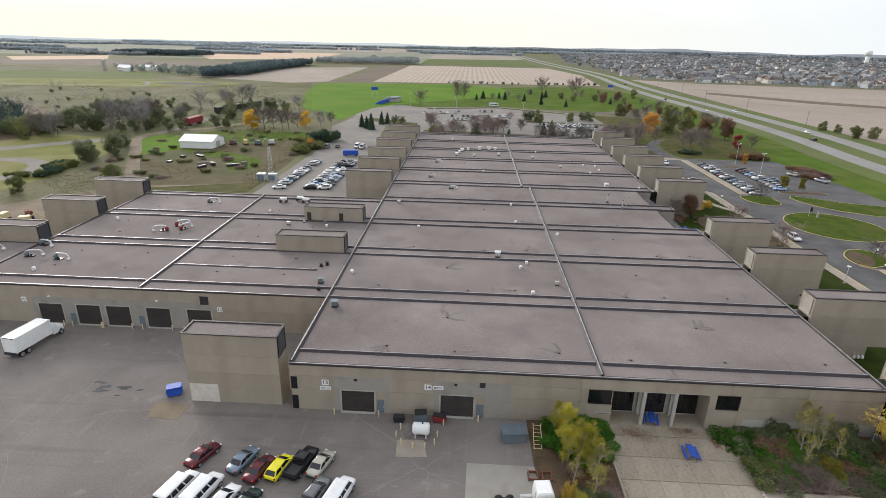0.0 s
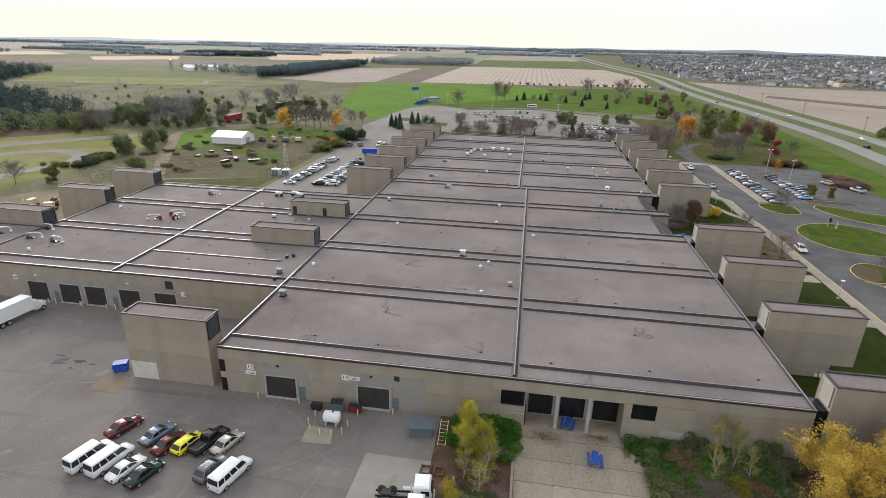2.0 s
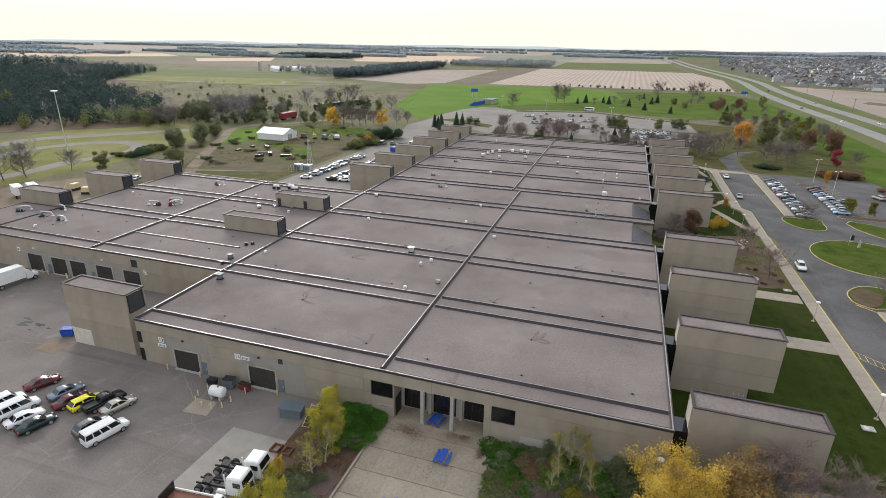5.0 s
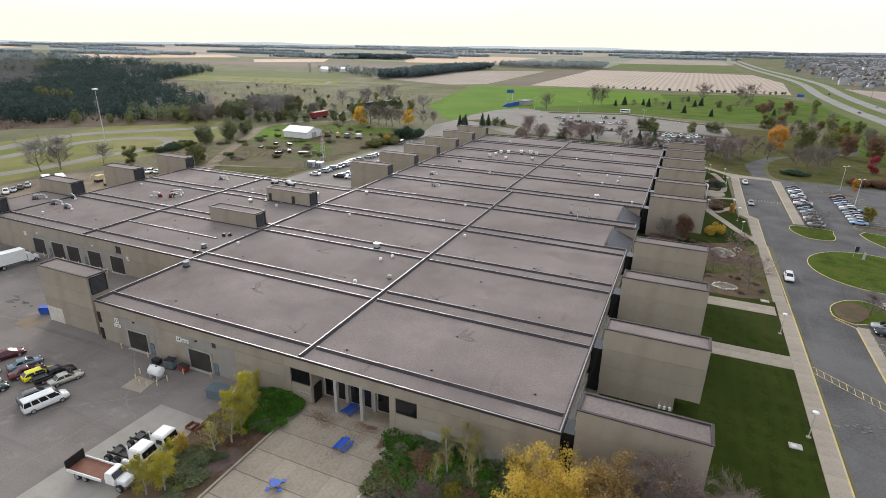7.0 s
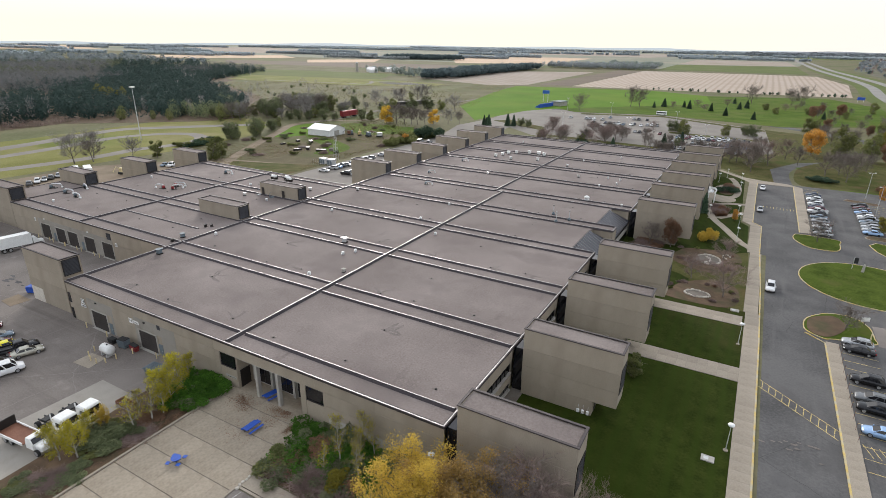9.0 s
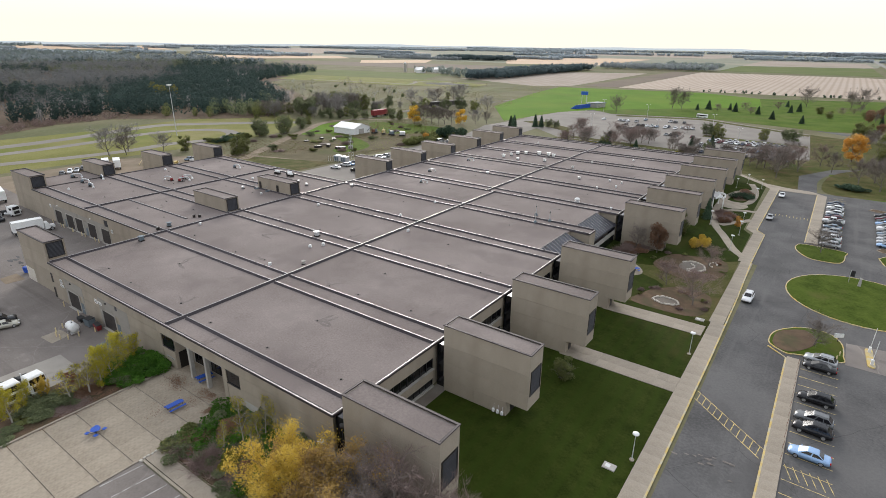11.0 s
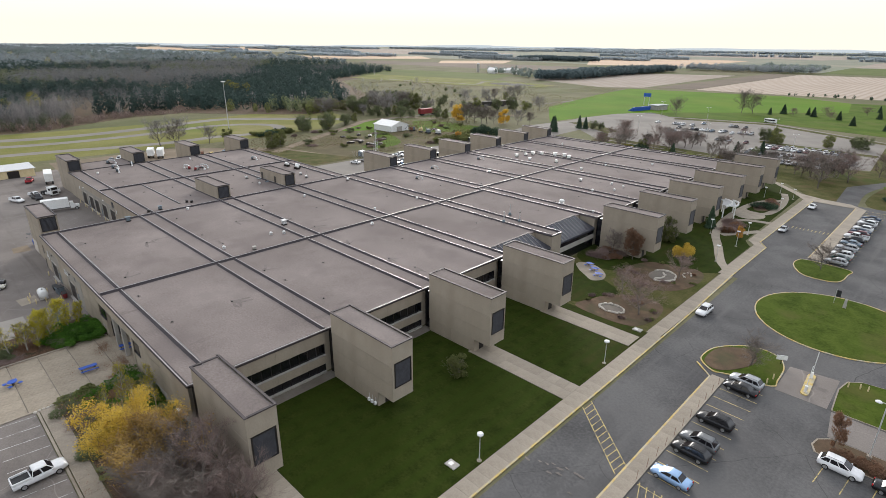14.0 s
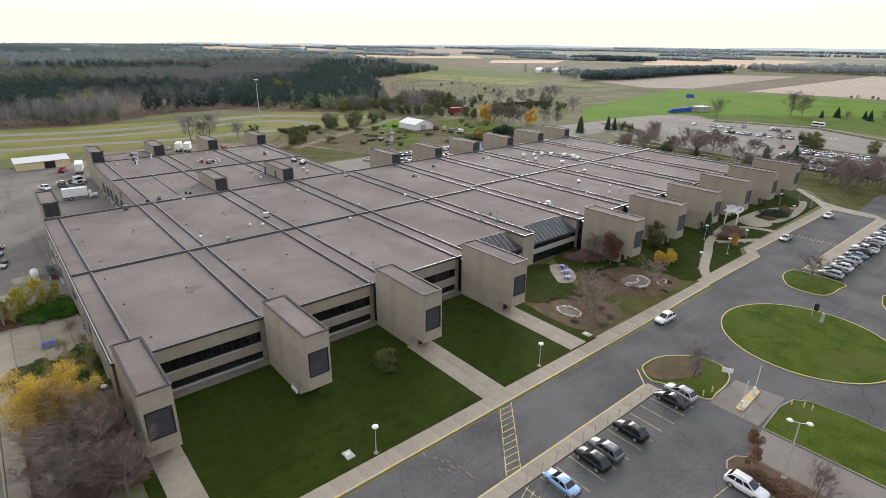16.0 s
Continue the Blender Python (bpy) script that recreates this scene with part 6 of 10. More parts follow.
def clumps(centres, facing, size, rng, loose=0.55):
    """Leaf quads that face outwards from their crown, loosely."""
    n = len(centres)
    f = facing + loose * rng.normal(size=(n, 3))
    f /= np.linalg.norm(f, axis=1)[:, None]
    u = np.cross(f, rng.normal(size=(n, 3)))
    u /= np.linalg.norm(u, axis=1)[:, None]
    w = np.cross(f, u)
    s = size * rng.uniform(0.6, 1.4, (n, 1))
    v = np.stack([centres - s * u, centres + 0.75 * s * w, centres + s * u, centres - 0.75 * s * w], 1).reshape(-1, 3)
    return v, np.arange(4 * n).reshape(-1, 4)


def twigs(starts, dirs, length, width, rng):
    """Thin three-cornered twigs."""
    n = len(starts)
    d = dirs + rng.normal(size=(n, 3)) * 0.25
    d /= np.linalg.norm(d, axis=1)[:, None]
    side = np.cross(d, rng.normal(size=(n, 3)))
    side /= np.linalg.norm(side, axis=1)[:, None]
    l = length * rng.uniform(0.5, 1.3, (n, 1))
    v = np.stack([starts - side * width, starts + side * width, starts + d * l], 1).reshape(-1, 3)
    return v, np.arange(3 * n).reshape(-1, 3)


def branching(h, spread, seed, trunk=0.3, limbs=9, subs=6, r0=None):
    """Limbs of a tree: a Shape of tapered tubes, and the twig places (position, direction). The limbs leave the trunk all the way up."""
    r = random.Random(seed)
    s = Shape()
    ends = []
    r0 = r0 or h * 0.02

    def limb(p, d, length, rad, lev, lift):
        pts, rs = [p], [rad]
        for i in range(4):
            d = (d + Vector((r.gauss(0, 0.085), r.gauss(0, 0.085), r.gauss(lift, 0.05)))).normalized()
            p = p + d * length / 4
            pts.append(p)
            rs.append(max(rad * (1 - 0.22 * (i + 1)), 0.012))
        s.tube(pts, rs, 7 if lev == 0 else 5 if lev == 1 else 3)
        if lev >= 1:
            for t in (2, 3, 4):
                ends.append((tuple(pts[t]), tuple(d)))
        if lev >= 2:
            for k in range(4):
                q = pts[r.randint(1, 4)]
                nd = (d + Vector((r.gauss(0, 0.7), r.gauss(0, 0.7), r.gauss(0.15, 0.4)))).normalized()
                e = q + nd * length * r.uniform(0.25, 0.5)
                s.tube([q, q.lerp(e, 0.5) + Vector((0, 0, 0.03)), e], [rad * 0.35, rad * 0.25, 0.008], 3)
                ends.append((tuple(q.lerp(e, 0.6)), tuple(nd)))
                ends.append((tuple(e), tuple(nd)))
        return pts

    stem = limb(Vector((0, 0, -0.1)), Vector((0, 0, 1)), h * 0.86, r0, 0, 0.12)
    for k in range(limbs):
        t = trunk + (0.95 - trunk) * (k + r.uniform(0, 0.8)) / limbs
        f = t * 4
        p = stem[min(3, int(f))].lerp(stem[min(4, int(f) + 1)], f - int(f))
        a = 2.4 * k + r.uniform(-0.5, 0.5)
        reach = h * spread * (0.42 + 0.75 * math.sin(math.pi * min(1, (t - trunk) / (1 - trunk) * 0.85 + 0.22))) * r.uniform(0.8, 1.15)
        d = Vector((math.cos(a), math.sin(a), 0.55 + 0.9 * t))
        pts = limb(p, d.normalized(), reach, r0 * (0.62 - 0.35 * t), 1, 0.06)
        for m in range(subs):
            q = pts[1 + m % 4]
            nd = (d.normalized() + Vector((r.gauss(0, 0.65), r.gauss(0, 0.65), r.gauss(0.2, 0.4)))).normalized()
            limb(q, nd, reach * r.uniform(0.35, 0.6), r0 * 0.2, 2, 0.05)
    return s, np.array([e[0] for e in ends]), np.array([e[1] for e in ends])


PLANT_MESH = {}


def tree_mesh(kind, variant):
    """The trunk and crown meshes of a kind of tree, about 10 m high."""
    key = (kind, variant)
    if key in PLANT_MESH:
        return PLANT_MESH[key]
    rng = np.random.default_rng(100 + variant * 7 + sum(map(ord, kind)))
    if kind in ("spruce",):
        trunk = Shape().tube([(0, 0, -0.1), (0.05, 0, 5), (0, 0, 9.8)], [0.2, 0.12, 0.02], 6)
        n = 4200
        z = 0.6 + 9.4 * rng.random(n) ** 1.35
        a = rng.uniform(0, 2 * np.pi, n)
        rad = 0.46 * (10.3 - z) ** 0.8 * (0.72 + 0.2 * np.sin(z * 4.4 + 2 * np.sin(3 * a)) + 0.16 * np.sin(5 * a + 1.7 * z)) * np.sqrt(rng.uniform(0.35, 1.0, n))
        c = np.stack([rad * np.cos(a), rad * np.sin(a), z - rad * 0.35], 1)
        v, f = clumps(c, np.stack([np.cos(a), np.sin(a), np.full(n, 0.5)], 1), 0.24, rng, 0.7)
        crown = raw_mesh("crown", v, f, M_NEEDLE)
        data = (trunk.mesh("trunk", M_BARK), crown)
    else:
        spec = dict(bare=(0.36, 0.22, M_TWIG, M_BARK, 0), bare_wide=(0.50, 0.16, M_TWIG, M_BARK, 0), bare_pale=(0.44, 0.2, M_TWIG_PALE, M_BARK, 0), bare_red=(0.46, 0.14, M_TWIG_RED, M_BARK, 0), yellow=(0.46, 0.06, M_LEAF_YELLOW, M_BARK, 0.082), birch=(0.24, 0.14, M_LEAF_BIRCH, M_BIRCH, 0.12), sapling=(0.17, 0.18, M_LEAF_BIRCH, M_BIRCH, 0.15), tan=(0.46, 0.06, M_LEAF_TAN, M_BARK, 0.085),
                    olive=(0.38, 0.15, M_LEAF_OLIVE, M_BARK, 0.16), dull=(0.42, 0.08, M_LEAF_DULL, M_BARK, 0.19), orange=(0.36, 0.16, M_LEAF_ORANGE, M_BARK, 0.2), red=(0.32, 0.16, M_LEAF_RED, M_BARK, 0.22), rust=(0.40, 0.10, M_LEAF_RUST, M_BARK, 0.17),
                    green=(0.44, 0.06, M_LEAF_DEEP, M_BARK, 0.19), gold=(0.38, 0.12, M_LEAF_GOLD, M_BARK, 0.19))[kind]
        limbs, p, d = branching(10, spec[0], 40 + variant * 5 + len(kind) * 3, spec[1], 11 if kind not in ("birch", "sapling") else 9)
        k = 9.7 / p[:, 2].max()
        limbs.v = [(x * k, y * k, z * k) for x, y, z in limbs.v]
        p = p * k
        rep = 5 if kind.startswith("bare") else 2
        idx = np.repeat(np.arange(len(p)), rep)
        tv, tf = twigs(p[idx] + rng.normal(size=(len(idx), 3)) * 0.12, d[idx] + rng.normal(size=(len(idx), 3)) * 0.35, 1.1, 0.013, rng)
        if kind in ("dull", "green", "gold", "olive", "orange", "red", "rust"):
            lobes = 22
            lz = rng.uniform(0.7 if kind in ("green", "dull") else 1.6, 8.6, lobes)
            la = 2.4 * np.arange(lobes) + rng.uniform(-0.4, 0.4, lobes)
            reach = spec[0] * 7.4 * np.sin(np.pi * np.clip((lz + 0.6) / 11.2, 0, 1)) ** 0.6 * rng.uniform(0.35, 0.95, lobes)
            core_at = np.stack([reach * np.cos(la), reach * np.sin(la), lz], 1)
            size_of = rng.uniform(0.7, 1.6, lobes)
            m = 5200
            i = rng.integers(0, lobes, m)
            u = rng.normal(size=(m, 3))
            u /= np.linalg.norm(u, axis=1)[:, None]
            c = core_at[i] + u * (size_of[i] * rng.uniform(0.55, 1.12, m))[:, None]
            keep = c[:, 2] > 0.5
            v, f = clumps(c[keep], u[keep] + (0, 0, 0.25), 0.17, rng, 0.7)
            crown = raw_mesh("crown", v, f, spec[2])
        elif spec[4]:
            m = {"yellow": 34000, "tan": 28000, "birch": 6500, "sapling": 800}[kind]
            idx = rng.integers(0, len(p), m)
            patchy = rng.random(len(p)) < {"yellow": 0.88, "tan": 0.8}.get(kind, 0.8)
            idx = idx[patchy[idx]]
            m = len(idx)
            c = p[idx] + rng.normal(size=(m, 3)) * (0.3 if kind in ("birch", "sapling") else 0.32) + d[idx] * rng.uniform(0, 0.5, (m, 1))
            c = c[c[:, 2] > 1.0]
            v, f = quads(c, spec[4], rng)
            crown = raw_mesh("crown", v, f, spec[2])
        else:
            crown = raw_mesh("crown", tv, tf, spec[2])
        data = (limbs.mesh("trunk", spec[3]), crown)
        if kind in ("yellow", "birch", "sapling", "tan"):
            data += (raw_mesh("twigs", tv, tf, M_TWIG),)
    PLANT_MESH[key] = data
    return data


TREES = {"bare": "bare grey deciduous tree", "bare_wide": "wide bare grey-brown tree", "bare_pale": "tall bare pale grey tree", "bare_red": "bare reddish-brown ornamental tree", "yellow": "golden yellow autumn tree", "birch": "slender tree with thin yellow-green leaves", "sapling": "tall thin sapling with sparse yellow-green leaves", "olive": "yellow-green autumn tree",
         "dull": "dull green tree", "green": "deep green rounded tree", "gold": "golden orange autumn tree", "orange": "orange autumn tree", "red": "bright red autumn tree", "rust": "rust-brown autumn tree", "tan": "thinning tan-gold autumn tree", "spruce": "dark green spruce"}


def tree(kind, x, y, h, variant=0, width=1.0, where="on the grass", group=""):
    t, c, *fine_twigs = tree_mesh(kind, variant)
    k = h / 10
    ob = thing("tree", "%s %s" % (TREES[kind], where), "tree", group=group)
    ob.matrix_world = Matrix.Translation((x, y, 0)) @ Matrix.Rotation((x * 3.7 + y * 1.3) % 6.28, 4, "Z") @ Matrix.Diagonal((k * width, k * width, k, 1))
    part("trunk", t, None, ob)
    part("crown", c, None, ob)
    for q in fine_twigs:
        part("twig_crown", q, None, ob)
    return ob


def bush_mesh(kind, variant):
    key = ("bush", kind, variant)
    if key not in PLANT_MESH:
        rng = np.random.default_rng(300 + variant + sum(map(ord, kind)))
        n = 2600
        blobs = rng.normal(size=(9, 3)) * (0.42, 0.42, 0.16) + (0, 0, 0.55)
        rad = rng.uniform(0.28, 0.5, 9)
        i = rng.integers(0, 9, n)
        u = rng.normal(size=(n, 3))
        u /= np.linalg.norm(u, axis=1)[:, None]
        c = blobs[i] + u * (rad[i] * rng.uniform(0.6, 1.05, n))[:, None]
        c = c[c[:, 2] > 0.02]
        mat = {"green": M_LEAF_GREEN, "dull": M_LEAF_DULL, "rust": M_LEAF_RUST, "deep": M_LEAF_DEEP, "yellow": M_LEAF_OLIVE, "bare": M_TWIG_RED, "dark": M_NEEDLE, "gold": M_LEAF_YELLOW}[kind]
        if kind == "bare":
            v, f = twigs(np.zeros((1800, 3)) + rng.normal(size=(1800, 3)) * (0.35, 0.35, 0.05) + (0, 0, 0.1), rng.normal(size=(1800, 3)) * (0.6, 0.6, 0.25) + (0, 0, 0.9), 0.95, 0.012, rng)
        else:
            v, f = quads(c, 0.07, rng)
        PLANT_MESH[key] = raw_mesh("bush", v, f, mat)
    return PLANT_MESH[key]


BUSH = {"green": "dense dark green shrub", "dull": "dull green shrub", "rust": "rust-red autumn shrub", "deep": "dark green loose shrub", "yellow": "yellow-green shrub", "bare": "bare twiggy reddish shrub", "dark": "dark evergreen shrub", "gold": "golden yellow shrub"}


def bush(kind, x, y, w, h, variant=0, where="in the mulch bed"):
    ob = tagged(new("shrub", bush_mesh(kind, variant)), "%s %s" % (BUSH[kind], where), "shrub")
    ob.matrix_world = Matrix.Translation((x, y, 0.03)) @ Matrix.Rotation((x * 2.1 + y) % 6.28, 4, "Z") @ Matrix.Diagonal((w, w, h, 1))
    return ob


rs = random.Random(77)
for i in range(26):
    st = Shape().box(-0.22, 0.22, -0.16, 0.16, 0, 0.24, 0.07)
    tagged(new("edging_stone", st.mesh("edging_stone", M_STONE)), "pale rough stone edging the ivy bed", "stone", "stones edging the ivy bed").matrix_world = pose(39.35 + rs.uniform(-0.12, 0.12), 51.2 + i * 0.5, 0.04, 0, 0, rs.uniform(0, 180))
rp = random.Random(5)
# south-east bed: golden tree, bare trees, shrubs
tree("yellow", 60.0, 57.8, 10.6, 0, 1.15, "beside the corner tower")
tree("tan", 65.2, 58.6, 11.0, 1, 1.25, "beside the corner tower")
for x, y, h, v in ((69.6, 59.8, 10.0, 0), (73.0, 60.5, 10.5, 1), (70.5, 56.2, 9.5, 2), (77.0, 62.3, 8.0, 1), (75.0, 57.0, 9.0, 0)):
    tree("bare_red" if v == 1 else "bare", x, y, h, v, 1.35, "in the mulch bed")
for x, y, h in ((48.4, 63.2, 6.6), (50.6, 63.4, 5.8), (47.4, 60.6, 7.4), (49.8, 61.0, 6.4), (51.2, 59.4, 5.6), (46.6, 58.2, 5.0)):
    tree("sapling", x, y, h, int(x) % 2, 0.72, "in the ivy bed")
for i in range(46):
    x, y = rp.uniform(40.6, 55.0), rp.uniform(55.5, 64.2)
    bush(rp.choice(["green", "green", "green", "deep", "deep", "dull"]) if y > 59 else rp.choice(["green", "dull", "deep", "deep", "bare"]), x, y, rp.uniform(2.0, 3.4), rp.uniform(0.6, 1.25), i % 3, "in the ivy bed")
for x, y, w, h in ((44.2, 61.0, 2.4, 1.5), (43.2, 60.2, 1.9, 1.2), (51.8, 58.0, 2.2, 1.3), (42.4, 57.0, 2.0, 1.1)):
    bush("rust", x, y, w, h, 1, "in the ivy bed")
for x, y, w, h in ((46.0, 64.0, 1.6, 2.0), (54.2, 63.8, 2.0, 2.2), (55.2, 61.6, 2.4, 1.5), (49.2, 58.0, 2.0, 1.6)):
    bush("yellow" if y < 60 else "deep", x, y, w, h, 2, "in the ivy bed")
for i in range(10):
    bush("bare", rp.uniform(40.5, 60), rp.uniform(54.8, 57.5), rp.uniform(1.3, 2.2), rp.uniform(0.9, 1.5), i % 3, "in the ivy bed")
for i in range(9):
    bush("bare", rp.uniform(60, 75), rp.uniform(54.8, 63), rp.uniform(2.2, 3.2), rp.uniform(2.0, 3.2), i % 3)
for i in range(16):
    bush(rp.choice(["dull", "rust", "rust"]), rp.uniform(59, 76), rp.uniform(54.6, 60), rp.uniform(1.6, 2.6), rp.uniform(0.3, 0.6), i % 3)
# south-west bed
for x, y, h, w in ((17.0, 60.8, 6.8, 0.8), (18.4, 57.6, 6.2, 0.95), (16.6, 57.0, 5.6, 0.9), (19.4, 55.6, 5.2, 0.9), (18.0, 44.6, 6.2, 0.9), (16.6, 43.2, 5.6, 0.9), (15.4, 62.4, 5.0, 0.7), (16.0, 46.6, 4.6, 0.8)):
    tree("birch", x, y, h, int(y) % 2, w, "in the mulch bed")
for x, y, h in ((18.8, 51.6, 5.2), (19.2, 54.0, 5.6), (16.8, 53.6, 4.6)):
    tree("sapling", x, y, h, int(y) % 2, 1.1, "in the mulch bed")
tree("yellow", 15.5, 49.6, 4.2, 0, 0.5, "in the mulch bed")
for i in range(44):
    bush(rp.choice(["green", "green", "green", "green", "green", "deep"]), rp.uniform(16.4, 21.4), rp.uniform(58.4, 64.3), rp.uniform(1.8, 2.6), rp.uniform(0.8, 1.25), i % 3, "in the ivy bed")
for i in range(9):
    bush("deep", rp.uniform(16.6, 19.6), rp.uniform(47.5, 51.5), rp.uniform(1.8, 2.6), rp.uniform(0.7, 1.1), i % 3)
for i in range(20):
    bush(rp.choice(["dull", "rust", "deep", "bare", "bare"]), rp.uniform(15.2, 21.2), rp.uniform(38, 57.5), rp.uniform(1.3, 2.2), rp.uniform(0.25, 0.6), i % 3)
# east lawns, garden and entrance
tree("dull", 75.0, 99.4, 4.2, 1, 1.25, "on the lawn beside the tower")
tree("bare_red", 85.5, 139.5, 8.5, 0, 1.2, "in the garden")
tree("bare_red", 84.0, 162.0, 6.0, 1, 1.2, "in the garden")
tree("bare_red", 78.5, 146.5, 6.0, 2, 1.2, "in the garden")
tree("rust", 71.2, 165.6, 8.0, 0, 0.95, "by the tower")
tree("bare", 66.0, 165.0, 7.0, 1, 1.1, "by the tower")
for i in range(12):
    bush(rp.choice(["bare", "bare", "rust"]), rp.uniform(63, 70), rp.uniform(161, 167), rp.uniform(1.2, 2.0), rp.uniform(0.8, 1.4), i % 3, "in the garden")
for i in range(26):
    a = rp.uniform(0, 6.28)
    bx, by, ra, rb = ((81.5, 140, 6.8, 4.4), (79.5, 163, 8.2, 5.4))[i % 2]
    bush(rp.choice(["bare", "bare", "rust", "dull"]), bx + ra * math.cos(a), by + rb * math.sin(a), rp.uniform(0.5, 0.9), rp.uniform(0.35, 0.6), i % 3, "in the garden bed")
tree("spruce", 75.4, 204.4, 6.5, 0, 1.0, "by the entrance")
tree("dull", 72.0, 183.6, 7.5, 0, 1.0, "between the towers")
bush("gold", 79.0, 176.0, 2.6, 3.0, 0, "on the lawn")
tree("orange", 84.4, 200.4, 3.9, 1, 0.8, "by the garden path")
tree("bare", 66.5, 207, 7.0, 1, 1.0, "by the tower")
for i in range(16):
    a = rp.uniform(0, 6.28)
    k = rp.uniform(0.2, 0.9)
    cx, cy, ra, rb = ((79.8, 209, 2.4, 7.4), (80.0, 241, 2.7, 7.8))[i % 2]
    bush(rp.choice(["rust", "bare", "rust"]) if i % 2 == 0 else rp.choice(["dark", "rust", "bare"]), cx + k * ra * math.cos(a), cy + k * rb * math.sin(a), rp.uniform(1.6, 2.4), rp.uniform(1.1, 1.6), i % 3, "in the entrance bed")
tree("bare_wide", 106.6, 135.8, 5.5, 0, 1.5, "on the corner island")
tree("bare_wide", 105.2, 191.2, 7.5, 1, 1.2, "on the island")
tree("rust", 120.6, 122.4, 5.6, 2, 0.6, "in the planter")
tree("bare_red", 127.8, 122.0, 6.0, 0, 0.9, "in the planter")
tree("olive", 121.8, 208.5, 5.4, 1, 1.15, "in the lot island")
tree("olive", 127.2, 206.0, 5.1, 2, 0.8, "in the lot island")
tree("orange", 127.2, 252.0, 5.6, 0, 0.75, "in the lot island")
for x in range(122, 149, 3):
    bush("rust", x + 0.4, 121.6, 1.8, 0.8, x % 3, "in the planter")
# trees north and north-east of the building
for x, y, h, k in ((80, 298, 11, "bare"), (84.7, 292, 12, "bare_red"), (86.2, 280, 13, "bare"), (92.4, 298, 12, "bare_red"), (78, 306, 10, "bare"), (99.4, 318, 9.5, "bare_red"), (88, 312, 11, "bare"), (74, 300, 9, "bare_red"),
                   (110.5, 338, 13.5, "orange"), (122.9, 344, 15, "dull"), (142.3, 362, 12.5, "olive"), (139.5, 331, 11.5, "rust"), (148, 322, 12.5, "rust"), (141.4, 292.5, 8, "red"), (113.1, 288, 12, "bare_wide"), (118.3, 293, 11.5, "bare_wide"), (119.5, 279, 11.5, "bare_wide"),
                   (124, 300, 10, "bare_wide"), (129, 306, 9, "bare_wide"), (104, 306, 9, "bare"), (149.6, 294, 9, "bare_wide"), (136, 352, 12, "dull"), (152, 348, 11, "bare_wide"), (158, 372, 10, "bare_wide"), (130, 366, 11, "bare_wide"), (116, 419, 8, "dull"), (146, 392, 9, "bare_wide")):
    tree(k, x, y, h, int(x + y) % 2, 1.15, "on the brownish lawn")
for i in range(34):
    bush("bare" if i % 3 else "rust", rp.uniform(142, 150), rp.uniform(228, 246), rp.uniform(2.0, 3.4), rp.uniform(1.2, 2.2), i % 3, "in the roadside thicket")
for i in range(8):
    bush("rust", 137.5 + rp.uniform(-7, 5), 266 + rp.uniform(-1.5, 1.5), 3, 2.4, i % 3, "by the lot")
solid("lawn_grove", flat(rounded([(103.5, 264), (120, 263.6), (139, 265), (151, 285), (153, 315), (146, 336), (126, 330), (110, 312), (103, 292)]), 0.036), M_LAWN_DRY, "yellow-brown lawn under the bare trees", "lawn")
bush("dark", 109.2, 277, 3.6, 1.6, 0, "on the lawn")
bush("dark", 112.6, 275.6, 3.6, 1.5, 1, "on the lawn")
for x, y, h in ((-37, 451, 15), (-10, 506, 18), (-3, 508, 17), (77, 600, 19), (108, 600, 17), (116, 610, 18)):
    tree("bare_wide", x, y, h, int(h) % 2, 1.0, "north of the car park")
for x, y in ((8, 511), (14, 523), (22, 515), (29, 528), (38, 541), (46, 511), (51, 512), (64, 587), (75, 552), (89, 545), (103, 549), (82, 473), (63, 486), (70, 540), (110, 560), (96, 520), (60, 560), (34, 520), (118, 530), (126, 505)):
    tree(rp.choice(["spruce", "spruce", "spruce", "dull", "bare_red"]), x, y, rp.uniform(5, 7.5), 0, rp.uniform(1.3, 1.6), "beyond the car park")
for x, y, h, k in ((-61.8, 330.5, 7.4, "spruce"), (-54.5, 321.3, 9.2, "spruce"), (-58, 326, 7.0, "spruce"), (-52.1, 344.5, 7.6, "spruce"), (-48.6, 345.9, 7.0, "spruce"), (-44.4, 347.7, 6.4, "green"), (-40, 349, 5.5, "green"), (41.2, 378.2, 8.6, "green"), (44, 381, 8.0, "green"), (51, 328, 5.5, "green"), (46, 320, 5.0, "spruce")):
    tree(k, x, y, h, 0, 1.15, "by the north car park")
for x, y, h, k in ((45, 321, 7, "spruce"), (51.7, 336, 6.5, "spruce"), (48, 373, 9, "dull"), (-18, 312, 6, "dull"), (6, 308, 5.5, "dull"), (84, 385, 8, "green"), (80, 388, 7, "green"), (5.3, 326.4, 10.5, "bare_red"), (24, 300, 6, "spruce"), (70, 380, 7, "dull"), (30, 380, 6, "bare_red")):
    tree(k, x, y, h, 0, 1.25, "in the north car park")
for i in range(30):
    tree(rp.choice(["bare_red", "bare_red", "bare"]), rp.uniform(-22, 36), rp.uniform(296, 346), rp.uniform(6, 9), i % 2, 1.3, "by the north car park", "small trees by the north lot")
for i in range(20):
    tree("bare", rp.uniform(40, 94), rp.uniform(292, 312), rp.uniform(6, 9), i % 2, 1.2, "along the lot edge", "small trees by the north lot")
for i in range(26):
    bush(rp.choice(["dull", "rust", "dark", "yellow"]), rp.uniform(-18, 44), rp.uniform(271, 312), rp.uniform(2, 4.5), rp.uniform(1.2, 2.4), i % 3, "behind the building")
